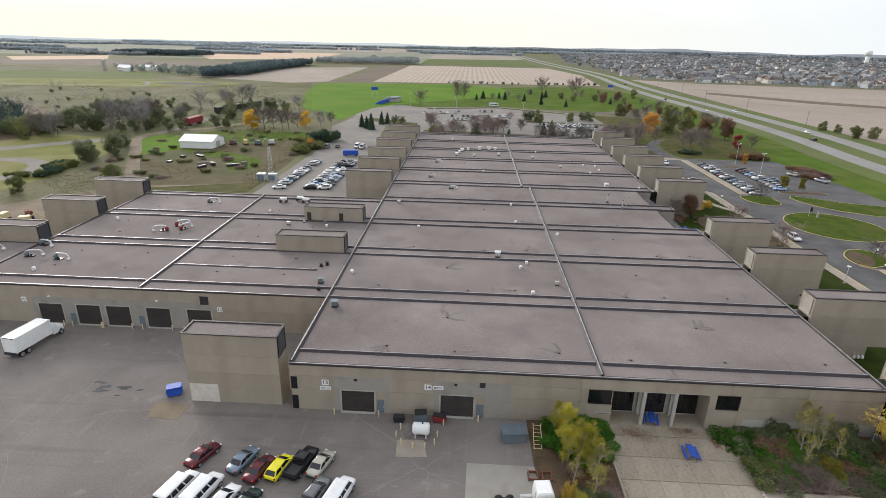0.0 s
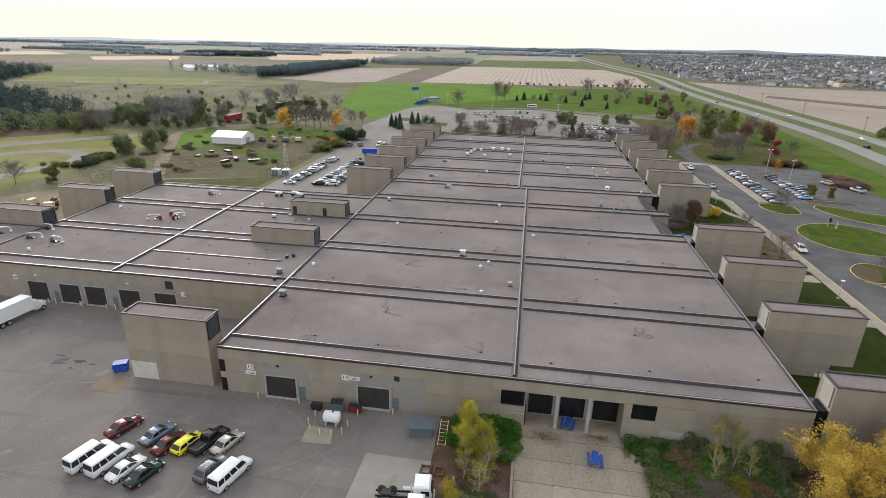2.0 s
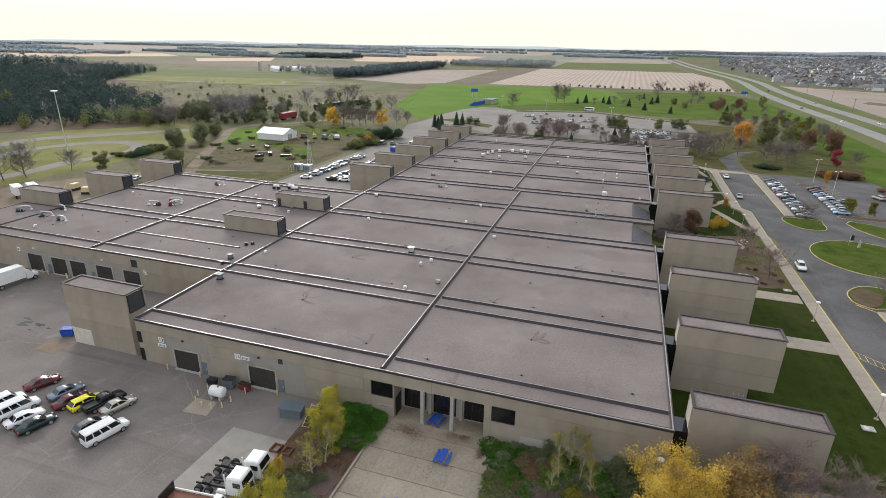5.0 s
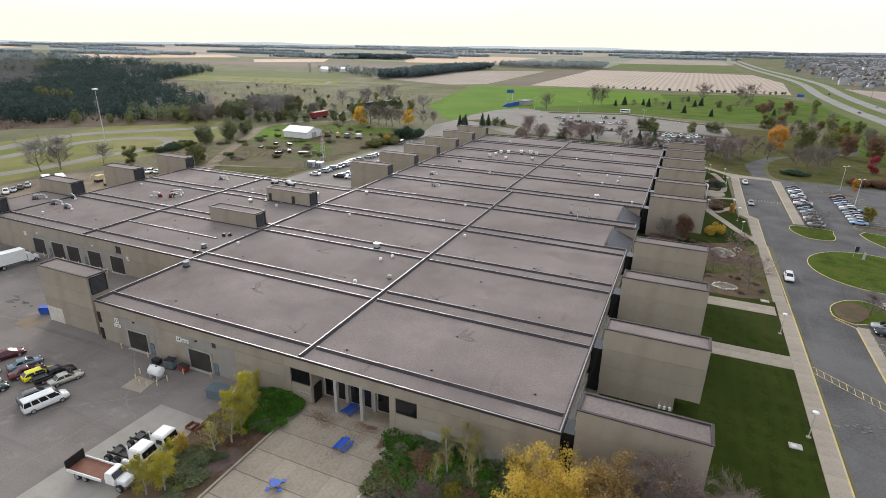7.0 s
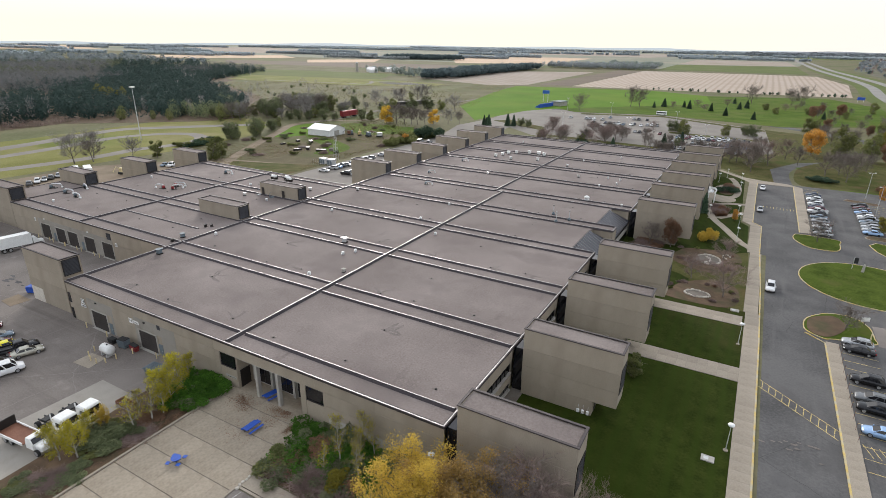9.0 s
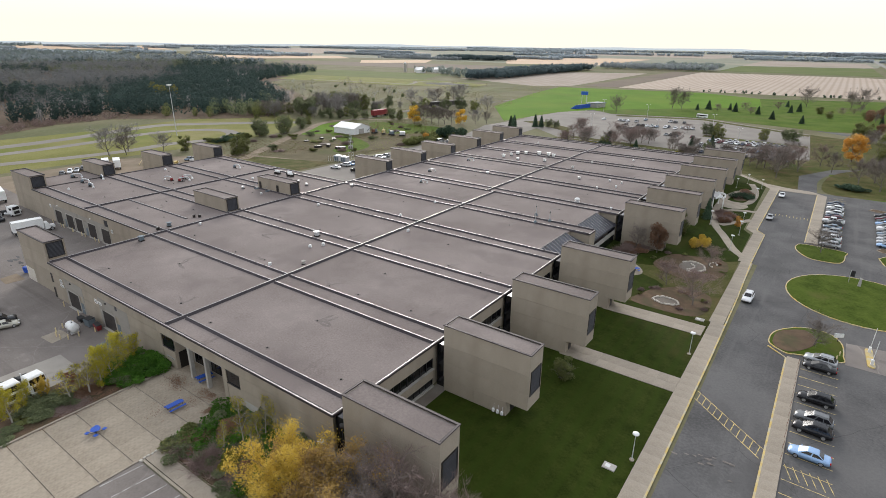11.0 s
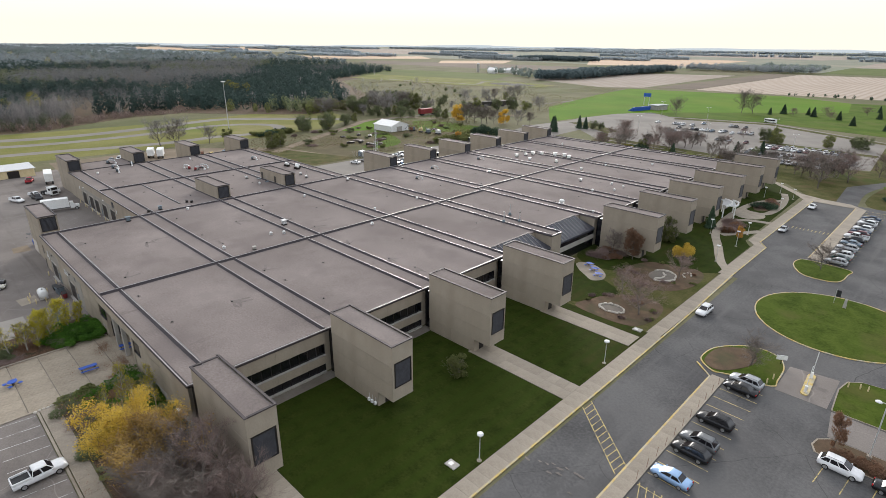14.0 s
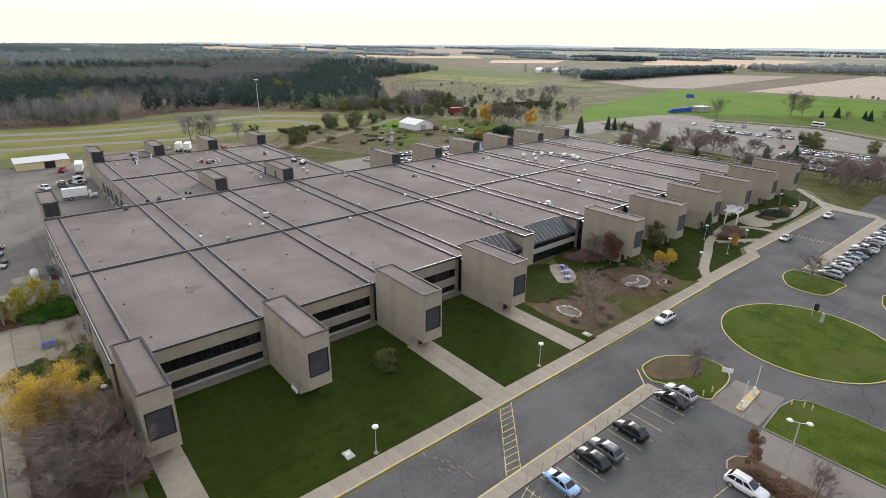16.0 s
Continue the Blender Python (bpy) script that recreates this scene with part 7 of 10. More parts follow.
# north-east belt toward the highway
for i in range(30):
    x = rp.uniform(112, 168)
    tree(rp.choice(["rust", "bare_wide", "bare_wide", "bare", "dull", "bare"]), x, 450 + rp.uniform(-70, 130), rp.uniform(6, 10), i % 2, 1.1, "in the roadside belt", "roadside trees")
for x, y, h in ((232, 373, 7), (236, 364, 6), (233, 341, 7), (244, 343, 8), (239, 352, 7), (252, 332, 12), (258, 325, 13), (250, 318, 12), (262, 316, 14)):
    tree("dull", x, y, h, int(x) % 2, 1.3, "across the highway")
# west side: single trees and thickets
for x, y, h, k in ((-152.5, 214.8, 11.2, "green"), (-156, 219, 9.5, "green"), (-149.8, 229.1, 10.6, "green"), (-153, 234, 9.5, "dull"), (-157, 247, 7.5, "green"), (-166.2, 261.5, 6, "dull"), (-162, 253, 6.5, "green"),
                   (-213.4, 267.8, 13, "bare"), (-205, 266.7, 14, "bare_wide"), (-209, 275, 12.5, "bare"), (-199.4, 306.6, 17, "bare_wide"), (-208.2, 310.6, 14.5, "bare"), (-174.6, 296.3, 17.5, "bare_wide"), (-182, 318, 15, "bare"), (-190, 326, 15, "bare_wide"),
                   (-163.1, 298.1, 8.3, "green"), (-158.1, 303.6, 6.7, "green"), (-177.1, 289.4, 8, "green"), (-171.5, 294, 7, "green"), (-143.3, 313.4, 8.3, "green"), (-138, 316, 7, "dull"), (-203.6, 288.1, 11.3, "green"), (-199, 291, 9, "green"), (-213.9, 258.7, 7.2, "dull"), (-184, 289, 7, "green"),
                   (-121.2, 310.7, 11.8, "gold"), (-114.4, 311.6, 13.1, "bare"), (-109.7, 313.6, 12, "bare"), (-105, 315, 12.4, "bare"), (-101.8, 316.8, 12, "bare"), (-94.1, 323.9, 10, "gold"), (-97, 318, 11, "bare"), (-86, 328, 10, "bare_wide"), (-81, 334, 9, "bare"),
                   (-189.7, 393.4, 14, "bare_wide"), (-173.3, 401, 14.6, "bare_wide"), (-187.4, 429.3, 12.5, "bare"), (-176.2, 434.6, 14, "bare_wide"), (-172.1, 440.4, 15.5, "bare_wide"), (-121.1, 401.4, 12.4, "bare_wide"), (-136.7, 387, 12.4, "green"), (-145, 380, 9, "green"), (-128, 392, 8, "dull"), (-152, 352, 10, "green"),
                   (-147, 345, 8, "green"), (-159, 372, 9, "dull"), (-135, 350, 7, "dull"), (-196, 345, 8, "dull"), (-183, 357, 9, "green"), (-222, 330, 7, "dull"), (-228, 306, 8, "green"), (-236, 340, 6, "dull"), (-224, 288, 9, "dull"), (-230, 276, 10, "green"),
                   (-160, 140, 13.5, "bare_wide"), (-164.5, 150.5, 13, "bare_wide"), (-157, 146, 11, "bare"), (-153, 161, 10, "bare_wide"), (-143, 166, 8, "dull"), (-118, 176, 9, "dull"), (-122, 183, 7.5, "dull")):
    tree("bare_pale" if k == "bare_wide" else k, x, y, h, int(x) % 2, 1.2, "in the rough grass")
rt = random.Random(21)
for i in range(30):
    y = rt.uniform(262, 348)
    x = -172 - rt.uniform(0, 1) ** 1.3 * 66 - max(0, 285 - y) * 0.7
    tree(rt.choice(["green", "green", "dull", "bare_pale", "bare_pale"]), x, y, rt.uniform(6.5, 13), i % 2, rt.uniform(1.15, 1.5), "in the belt along the track", "trees of the western belt")
for i in range(14):
    x, y = rp.uniform(-230, -130), rp.uniform(340, 450)
    tree(rp.choice(["green", "bare_pale", "bare_pale", "dull"]), x, y, rp.uniform(4, 8), i % 2, 1.25, "in the western marsh", "marsh trees")
for x, y, h in ((-73.4, 275.7, 5.1), (-68.8, 281.1, 4.8), (-76, 279, 4.2)):
    bush("dark", x, y, 5.0, h, int(h) % 3, "by the lot edge")
tree("orange", -72.9, 258.8, 5.0, 0, 1.1, "by the lot edge")
for i in range(40):
    bush(rp.choice(["dull", "bare", "bare", "deep", "dull"]), rp.uniform(-150, -74), rp.uniform(185, 300), rp.uniform(1.2, 2.8), rp.uniform(0.7, 1.5), i % 3, "in the rough grass")
for i in range(14):
    bush("dull", rp.uniform(-80, -69), 246 + i * 2.8, rp.uniform(3.5, 5), rp.uniform(2.5, 4), i % 3, "along the lot edge")
for i in range(20):
    bush(rp.choice(["dull", "dark", "dull"]), rp.uniform(-160, -152), rp.uniform(186, 208), rp.uniform(2, 3.6), rp.uniform(1.5, 2.5), i % 3, "by the drive")


# ---- woods: far too many trees to count ----
def inside(px, py, poly):
    poly = np.array(poly)
    x0, y0 = poly[:, 0], poly[:, 1]
    x1, y1 = np.roll(x0, -1), np.roll(y0, -1)
    c = np.zeros(len(px), bool)
    for a, b, d, e in zip(x0, y0, x1, y1):
        hit = (b > py) != (e > py)
        c ^= hit & (px < (d - a) * (py - b) / (e - b + 1e-9) + a)
    return c


def woods(name, poly, n, h, mat, label, seed, per=44, size=0.9, kind="round", wide=0.32):
    """Many crowns of leaf clumps, with thin trunks, in one mesh."""
    rng = np.random.default_rng(seed)
    p = np.array(poly)
    xy = np.stack([rng.uniform(p[:, 0].min(), p[:, 0].max(), n * 3), rng.uniform(p[:, 1].min(), p[:, 1].max(), n * 3)], 1)
    xy = xy[inside(xy[:, 0], xy[:, 1], poly)][:n]
    n = len(xy)
    hh = h * rng.uniform(0.65, 1.2, n)
    i = np.repeat(np.arange(n), per)
    m = len(i)
    if kind == "cone":
        t = rng.random(m) ** 1.3
        z = hh[i] * (0.12 + 0.88 * t)
        r = hh[i] * 0.2 * (1.02 - t) * np.sqrt(rng.random(m))
    else:
        u = rng.normal(size=(m, 3))
        u /= np.linalg.norm(u, axis=1)[:, None]
        z = hh[i] * (0.58 + 0.4 * u[:, 2] * rng.uniform(0.6, 1.05, m))
        r = hh[i] * wide * np.sqrt(u[:, 0] ** 2 + u[:, 1] ** 2) * rng.uniform(0.6, 1.1, m)
    a = rng.uniform(0, 2 * np.pi, m)
    c = np.stack([xy[i, 0] + r * np.cos(a), xy[i, 1] + r * np.sin(a), np.maximum(z, 0.3)], 1)
    if kind == "bare":
        up = np.stack([np.cos(a) * 0.55, np.sin(a) * 0.55, np.ones(m)], 1)
        v, f = twigs(c, up, 0.12 * h, size, rng)
        b0 = np.stack([xy[:, 0], xy[:, 1], np.zeros(n)], 1)
        tv, tf = twigs(b0, np.tile((0, 0, 8.0), (n, 1)), h * 0.7, 0.2, rng)
        v, f = np.concatenate([v, tv]), np.concatenate([f, tf + len(v)])
    else:
        out = np.stack([c[:, 0] - xy[i, 0], c[:, 1] - xy[i, 1], (c[:, 2] - hh[i] * 0.5) * 0.8], 1) / (h * 0.3)
        v, f = clumps(c, out, size, rng, 0.35)
    return tagged(new(name, raw_mesh(name, v, f, mat)), label, "woods", "", "stuff")


EDGE = [(-262, -80), (-260, 20), (-259, 67), (-248, 107), (-262, 132), (-279, 163), (-280, 197), (-252, 223), (-227, 246), (-217, 261), (-222, 300), (-262, 352), (-330, 395), (-470, 470), (-590, 670)]


def from_edge(xy):
    """How far each place lies from the edge of the western woods."""
    best = np.full(len(xy), 1e9)
    for (ax, ay), (bx, by) in zip(EDGE, EDGE[1:]):
        d = np.array((bx - ax, by - ay), float)
        t = np.clip(((xy - (ax, ay)) @ d) / (d @ d), 0, 1)
        best = np.minimum(best, np.linalg.norm(xy - (ax, ay) - t[:, None] * d, axis=1))
    return best


def stand_of(xy, scale):
    """A slow change over the plan, by which the kinds of tree keep to stands."""
    x, y = xy[:, 0] * scale, xy[:, 1] * scale
    return np.sin(x + 2 * np.sin(0.7 * y)) + np.sin(1.1 * y + 1.7 * np.sin(0.8 * x + 1))


def stand(name, poly, n, where, h, mat, label, seed, per=60, size=0.5, kind="round", wide=0.3, base=0.15):
    """A stand of the woods: those of n places in poly that where(places, depth from the edge) keeps."""
    rng = np.random.default_rng(seed)
    p = np.array(poly)
    xy = np.stack([rng.uniform(p[:, 0].min(), p[:, 0].max(), n), rng.uniform(p[:, 1].min(), p[:, 1].max(), n)], 1)
    xy = xy[inside(xy[:, 0], xy[:, 1], poly)]
    xy = xy[where(xy, from_edge(xy))]
    if poly is BAND:
        xy = xy[inside(xy[:, 0], xy[:, 1], WOOD_W)]
    n = len(xy)
    hh = h * rng.uniform(0.62, 1.2, n)
    i = np.repeat(np.arange(n), per)
    m = len(i)
    a = rng.uniform(0, 2 * np.pi, m)
    if kind == "bare":
        t = rng.uniform(0.25, 1.0, m)
        r = hh[i] * wide * 0.5 * (1.1 - 0.6 * np.abs(t - 0.6)) * np.sqrt(rng.random(m))
        c = np.stack([xy[i, 0] + r * np.cos(a), xy[i, 1] + r * np.sin(a), hh[i] * (t - 0.12)], 1)
        v, f = twigs(c, np.stack([np.cos(a) * 0.35, np.sin(a) * 0.35, np.ones(m)], 1), 0.2 * h, size, rng)
        tv, tf = twigs(np.stack([xy[:, 0], xy[:, 1], np.zeros(n)], 1), np.tile((0, 0, 6.0), (n, 1)), h * 0.95, 0.22, rng)
        v, f = np.concatenate([v, tv]), np.concatenate([f, tf + len(v)])
    else:
        u = rng.normal(size=(m, 3))
        u /= np.linalg.norm(u, axis=1)[:, None]
        flat_r = np.sqrt(u[:, 0] ** 2 + u[:, 1] ** 2) * (1.15 - 0.45 * u[:, 2] if kind == "cone" else 1.0)
        lumps = 0.8 + 0.25 * np.sin(3 * a + 5 * u[:, 2] + i)
        r = hh[i] * wide * flat_r * lumps
        c = np.stack([xy[i, 0] + r * np.cos(a), xy[i, 1] + r * np.sin(a), hh[i] * (0.5 * (1 + base) + 0.5 * (1 - base) * u[:, 2])], 1)
        v, f = clumps(c, np.stack([np.cos(a) * flat_r, np.sin(a) * flat_r, u[:, 2] + 0.3], 1), size, rng, 0.2)
    return tagged(new(name, raw_mesh(name, v, f, mat)), label, "woods", "", "stuff")


WOOD_W = EDGE + [(-900, 760), (-1100, 500), (-1000, 100), (-700, -150)]
BAND = [(-345, -80), (-215, -80), (-205, 270), (-250, 310), (-345, 310)]
DEEP = [(-262, -80)] + EDGE[2:] + [(-760, 700), (-820, 300), (-700, -150)]
FAR_W = [(-760, -500), (-1050, 480), (-880, 780), (-1300, 900), (-2600, 800), (-3900, 1500), (-4300, -200), (-2500, -900)]
solid("woods_floor", flat(WOOD_W, 0.06), M_MULCH, "dark leaf litter under the woods", "ground")
stand("conifer_woods", DEEP, 14000, lambda p, d: (d > np.where(p[:, 1] < 150, 48, 20)) & (d < 230) & (p[:, 1] < 215) & (stand_of(p, 0.023) > -0.55) & ~((d > 120) & (stand_of(p, 0.013) < -0.4)), 13.5, M_PINE, "dark green pine woods west of the drive", 1, 66, 0.72, "cone", 0.23, 0.02)
stand("conifer_woods", DEEP, 13000, lambda p, d: (d > 20) & (d < 230) & (p[:, 1] >= 215) & ((d < 75) | (stand_of(p, 0.023) > -0.7)) & ~((d > 110) & (stand_of(p, 0.013) < -0.4)), 10.5, M_PINE, "lower dark green pines behind the olive trees", 41, 60, 0.62, "cone", 0.27, 0.02)
stand("bare_woods", DEEP, 7000, lambda p, d: (d > 24) & (d < 230) & (stand_of(p, 0.023) < -0.45) & (p[:, 1] > 110) & ((p[:, 1] < 215) | (d > 75)), 11.5, M_BARE_MASS, "bare grey leafless woods among the pines", 3, 110, 0.3, "round", 0.27, 0.2)
stand("bare_woods", DEEP, 1500, lambda p, d: (d > 8) & (d < 60) & (stand_of(p, 0.05) < -0.5) & (p[:, 1] > 138), 12.5, M_TWIG_GREY, "pale bare trees standing before the pines", 43, 130, 0.06, "bare", 0.34)
stand("birch_stand", BAND, 2900, lambda p, d: (d > 12) & (d < 52) & (p[:, 1] < 132) & (stand_of(p, 0.05) > -1.2), 14.5, M_TWIG_GREY, "pale bare birches at the edge of the woods", 4, 110, 0.055, "bare", 0.26)
stand("birch_stand", BAND, 1500, lambda p, d: (d > 14) & (d < 52) & (p[:, 1] < 132), 10.5, M_BARE_MASS, "grey-brown bare crowns at the edge of the woods", 14, 90, 0.26, "round", 0.24, 0.3)
stand("edge_shrubs", BAND, 2400, lambda p, d: (d < 15) & (p[:, 1] < 205), 3.8, M_TWIG_RED, "reddish-brown scrub at the foot of the woods", 15, 90, 0.22, "round", 0.55, 0.0)
stand("deciduous_woods", BAND, 1300, lambda p, d: (d > 4) & (d < 18) & (p[:, 1] < 128) & (stand_of(p, 0.06) > -0.2), 7.5, M_MIXED, "rounded dull green trees at the edge of the woods", 5, 240, 0.3, "round", 0.36, 0.02)
stand("deciduous_woods", BAND, 420, lambda p, d: (d > 1) & (d < 16) & (p[:, 1] > 195) & (stand_of(p, 0.09) > -0.9), 8.5, M_LEAF_DULL, "rounded olive trees at the edge of the woods", 25, 420, 0.3, "round", 0.36, 0.0)
stand("deciduous_woods", BAND, 1100, lambda p, d: (d > 10) & (d < 36) & (p[:, 1] > 138) & (stand_of(p, 0.07) > 0.3), 10.5, M_LEAF_DEEP, "deep green rounded trees before the pines", 35, 240, 0.36, "round", 0.36, 0.03)
for x, y, n in ((-335, 112, 4), (-343, 131, 3), (-396, 296, 7), (-358, 77, 4)):
    woods("yellow_trees", [(x - 14, y - 9), (x + 14, y - 9), (x + 14, y + 9), (x - 14, y + 9)], n, 14 if y < 200 else 12.5, M_LEAF_RUST if y < 80 else M_LEAF_OLIVE, "a few yellow trees above the pines", int(x + 900), 220, 0.42, "round", 0.3)
stand("bare_woods", WOOD_W, 9000, lambda p, d: (d >= 120) & (d < 560) & (stand_of(p, 0.013) < -0.1), 12, M_BARE_MASS, "bare grey-brown woods behind the pines", 33, 44, 0.8, "round", 0.42, 0.1)
stand("deciduous_woods", WOOD_W, 5200, lambda p, d: (d > 230) & (stand_of(p, 0.013) > -0.2) & (stand_of(p, 0.013) < 0.4), 12, M_MIXED, "dull green mixed woods", 2, 44, 0.85, "round", 0.42, 0.1)
stand("conifer_woods", WOOD_W, 5200, lambda p, d: (d >= 230) & (stand_of(p, 0.013) >= 0.3), 14, M_PINE, "dark green pines deep in the woods", 31, 44, 0.85, "cone", 0.28, 0.1)
stand("far_woodland", FAR_W, 12000, lambda p, d: stand_of(p * (0.4, 1.0), 0.006) < 0.1, 12, M_BARE_HAZED, "bare woodland stretching west, greyed by painted haze", 26, 18, 2.6, "round", 0.6, 0.0)
stand("far_woodland", FAR_W, 9000, lambda p, d: (stand_of(p * (0.4, 1.0), 0.006) >= 0.0) & (stand_of(p * (0.4, 1.0), 0.006) < 0.8), 12, M_MIXED_HAZED, "olive woodland stretching west, greyed by painted haze", 27, 18, 2.6, "round", 0.6, 0.0)
stand("far_woodland", FAR_W, 8000, lambda p, d: stand_of(p * (0.4, 1.0), 0.006) >= 0.75, 13, M_PINE_HAZED, "evergreen woodland stretching west, greyed by painted haze", 28, 18, 2.4, "round", 0.5, 0.0)
woods("marsh_trees", [(-236, 300), (-292, 370), (-470, 475), (-420, 560), (-250, 470), (-200, 380)], 26, 6, M_TWIG_GREY, "bare trees in the marsh", 34, 200, 0.05, "bare", 0.36)
woods("marsh_trees", [(-236, 300), (-292, 370), (-400, 475), (-330, 540), (-220, 440), (-190, 340)], 18, 4, M_LEAF_DEEP, "green trees in the marsh", 35, 200, 0.36, "round", 0.42)
woods("conifer_row", [(-322, 680), (-296, 725), (-300, 1080), (-322, 1085), (-350, 990), (-345, 720)], 900, 11.5, M_DARK_HAZED, "dark conifer plantation row", 7, 50, 1.3, "round", 0.34)
woods("conifer_row", [(-850, 1330), (-650, 1365), (-640, 1420), (-830, 1400)], 420, 13, M_DARK_HAZED, "dark conifer plantation row", 8, 40, 1.8, "round", 0.4)
woods("farm_trees", [(-330, 690), (-520, 800), (-500, 850), (-320, 800)], 90, 9, M_GREEN_HAZED, "farmyard trees", 9, 50, 1.0)
woods("hedgerow", [(-165, 1160), (-330, 1150), (-330, 1250), (-110, 1260), (-110, 1200)], 240, 12, M_TWIG_HAZED, "bare far hedgerow woods", 10, 60, 1.0)
woods("hedgerow", [(-110, 1180), (-130, 1420), (-250, 1450), (-230, 1200)], 160, 11, M_GREEN_HAZED, "far hedgerow woods", 11, 40, 1.3)
woods("scrub", [(-230, 270), (-195, 330), (-130, 420), (-200, 500), (-290, 480)], 60, 3, M_TWIG_GREY, "grey bare scrub", 12, 120, 0.04, "bare", 0.5)
woods("orchard_hedge", [(-60, 688), (-10, 690), (160, 716), (160, 722), (-10, 697)], 60, 4, M_NEEDLE, "low dark hedge at the field edge", 14, 40, 0.5)
woods("field_hedge", [(240, 840), (330, 822), (560, 795), (760, 600), (770, 610), (570, 815), (330, 835)], 160, 6, M_GREEN_HAZED, "hedge before the houses", 15, 40, 0.8)
rngf = np.random.default_rng(77)
for k in range(84):
    a = rngf.uniform(-82, 34)
    dist = 900 + 2900 * rngf.random() ** 0.9
    cx, cy = 60 + dist * math.sin(radians(a)), dist * math.cos(radians(a))
    if (-420 < cx < 300 and cy < 2150) or (cx > 150 and cy < 2700) or (cx > -900 and cy < 1250 and cx < -100):
        continue
    wx, wy = rngf.uniform(0.04, 0.12) * dist, rngf.uniform(10, 30)
    # belts past 1700 m take the leaf colour with most haze in it
    woods("far_woods", [(cx - wx, cy - wy), (cx + wx, cy - wy * 0.4), (cx + wx, cy + wy), (cx - wx, cy + wy * 0.5)], 150, 8.5, M_FAR_HAZE if dist > 1700 else (M_GREEN_HAZED, M_TWIG_HAZED, M_TWIG_HAZED, M_GREEN_HAZED, M_DARK_HAZED)[k % 5], "distant belt of woods", 200 + k, 22, dist * 0.0016)
for k in range(9):
    a = 3 + k * 4.5
    dist = 3100 + 130 * (k % 3)
    cx, cy = 60 + dist * math.sin(radians(a)), dist * math.cos(radians(a))
    woods("ridge_woods", [(cx - 240, cy - 60), (cx + 240, cy - 60), (cx + 240, cy + 260), (cx - 240, cy + 260)], 320, 15, M_HORIZON_HAZED, "wooded ridge behind the suburb", 400 + k, 18, 4.5, "round", 0.5)


def tufts(name, poly, n, size, mat, label, seed):
    """Loose grass and weed tufts over rough ground."""
    rng = np.random.default_rng(seed)
    p = np.array(poly)
    xy = np.stack([rng.uniform(p[:, 0].min(), p[:, 0].max(), n * 3), rng.uniform(p[:, 1].min(), p[:, 1].max(), n * 3)], 1)
    xy = xy[inside(xy[:, 0], xy[:, 1], poly)]
    thick = np.sin(xy[:, 0] * 0.11 + seed) + np.sin(xy[:, 1] * 0.083 + 2 * seed) + np.sin((xy[:, 0] + xy[:, 1]) * 0.047) > -0.4
    xy = xy[thick][:n]
    i = np.repeat(np.arange(len(xy)), 5)
    st = np.stack([xy[i, 0] + rng.normal(size=len(i)) * size * 0.5, xy[i, 1] + rng.normal(size=len(i)) * size * 0.5, np.zeros(len(i))], 1)
    v, f = twigs(st, np.tile((0, 0, 1.0), (len(i), 1)) + rng.normal(size=(len(i), 3)) * 0.4, size, size * 0.22, rng)
    return tagged(new(name, raw_mesh(name, v, f, mat)), label, "weeds", "", "stuff")


ROUGH = [(-150, 185), (-116, 152), (-74, 152), (-72, 190), (-76, 300), (-130, 330), (-165, 300), (-135, 240)]
MARSH = [(-240, 270), (-160, 300), (-100, 330), (-120, 430), (-180, 650), (-330, 650), (-480, 480), (-290, 360)]
tufts("rough_weeds", ROUGH, 3000, 0.3, M_WEEDS, "dull green weeds in rough ground", 1)
tufts("rough_weeds", ROUGH, 4000, 0.36, M_DEAD_GRASS, "brown dead weeds in rough ground", 2)
tufts("marsh_grass", MARSH, 2600, 0.6, M_DEAD_GRASS, "pale dead marsh grass", 4)
tufts("marsh_grass", MARSH, 2600, 0.6, M_WEEDS, "dull green marsh grass", 5)

# ---- equipment on the roof ----


def mushroom_vent(x, y, s=1.0, z=ROOF):
    v = thing("roof_vent", "white mushroom roof vent on a curb", "roof vent", pose(x, y, z), "roof vents")
    part("curb", Shape().box(-0.4 * s, 0.4 * s, -0.4 * s, 0.4 * s, -0.02, 0.35 * s, 0.03), M_PALE_METAL, v)
    part("neck", Shape().cyl(0, 0, 0.35 * s, 0.6 * s, 0.3 * s, n=12), M_PALE_METAL, v)
    part("hood", Shape().lathe(0, 0, [(0.3 * s, 0.55 * s), (0.52 * s, 0.6 * s), (0.5 * s, 0.78 * s), (0.3 * s, 0.95 * s), (0.08 * s, 1.0 * s)], 14), M_WHITE, v, smooth=True)


def box_fan(x, y, s=1.0, mat=None, lab="grey roof exhaust fan box", turn=0):
    v = thing("exhaust_fan", lab, "roof fan", pose(x, y, ROOF, 0, 0, turn), "roof fans")
    part("curb", Shape().box(-0.6 * s, 0.6 * s, -0.6 * s, 0.6 * s, -0.02, 0.3 * s), M_DARK, v)
    part("housing", Shape().box(-0.5 * s, 0.5 * s, -0.5 * s, 0.5 * s, 0.3 * s, 1.1 * s, 0.05), mat or M_BLUEGREY, v)
    part("cowl", Shape().loft([[(-0.5 * s, -0.5 * s, 1.1 * s), (0.5 * s, -0.5 * s, 1.1 * s), (0.5 * s, 0.5 * s, 1.1 * s), (-0.5 * s, 0.5 * s, 1.1 * s)], [(-0.75 * s, -0.7 * s, 1.35 * s), (0.7 * s, -0.7 * s, 1.35 * s), (0.7 * s, 0.7 * s, 1.35 * s), (-0.75 * s, 0.7 * s, 1.35 * s)]]), mat or M_BLUEGREY, v)


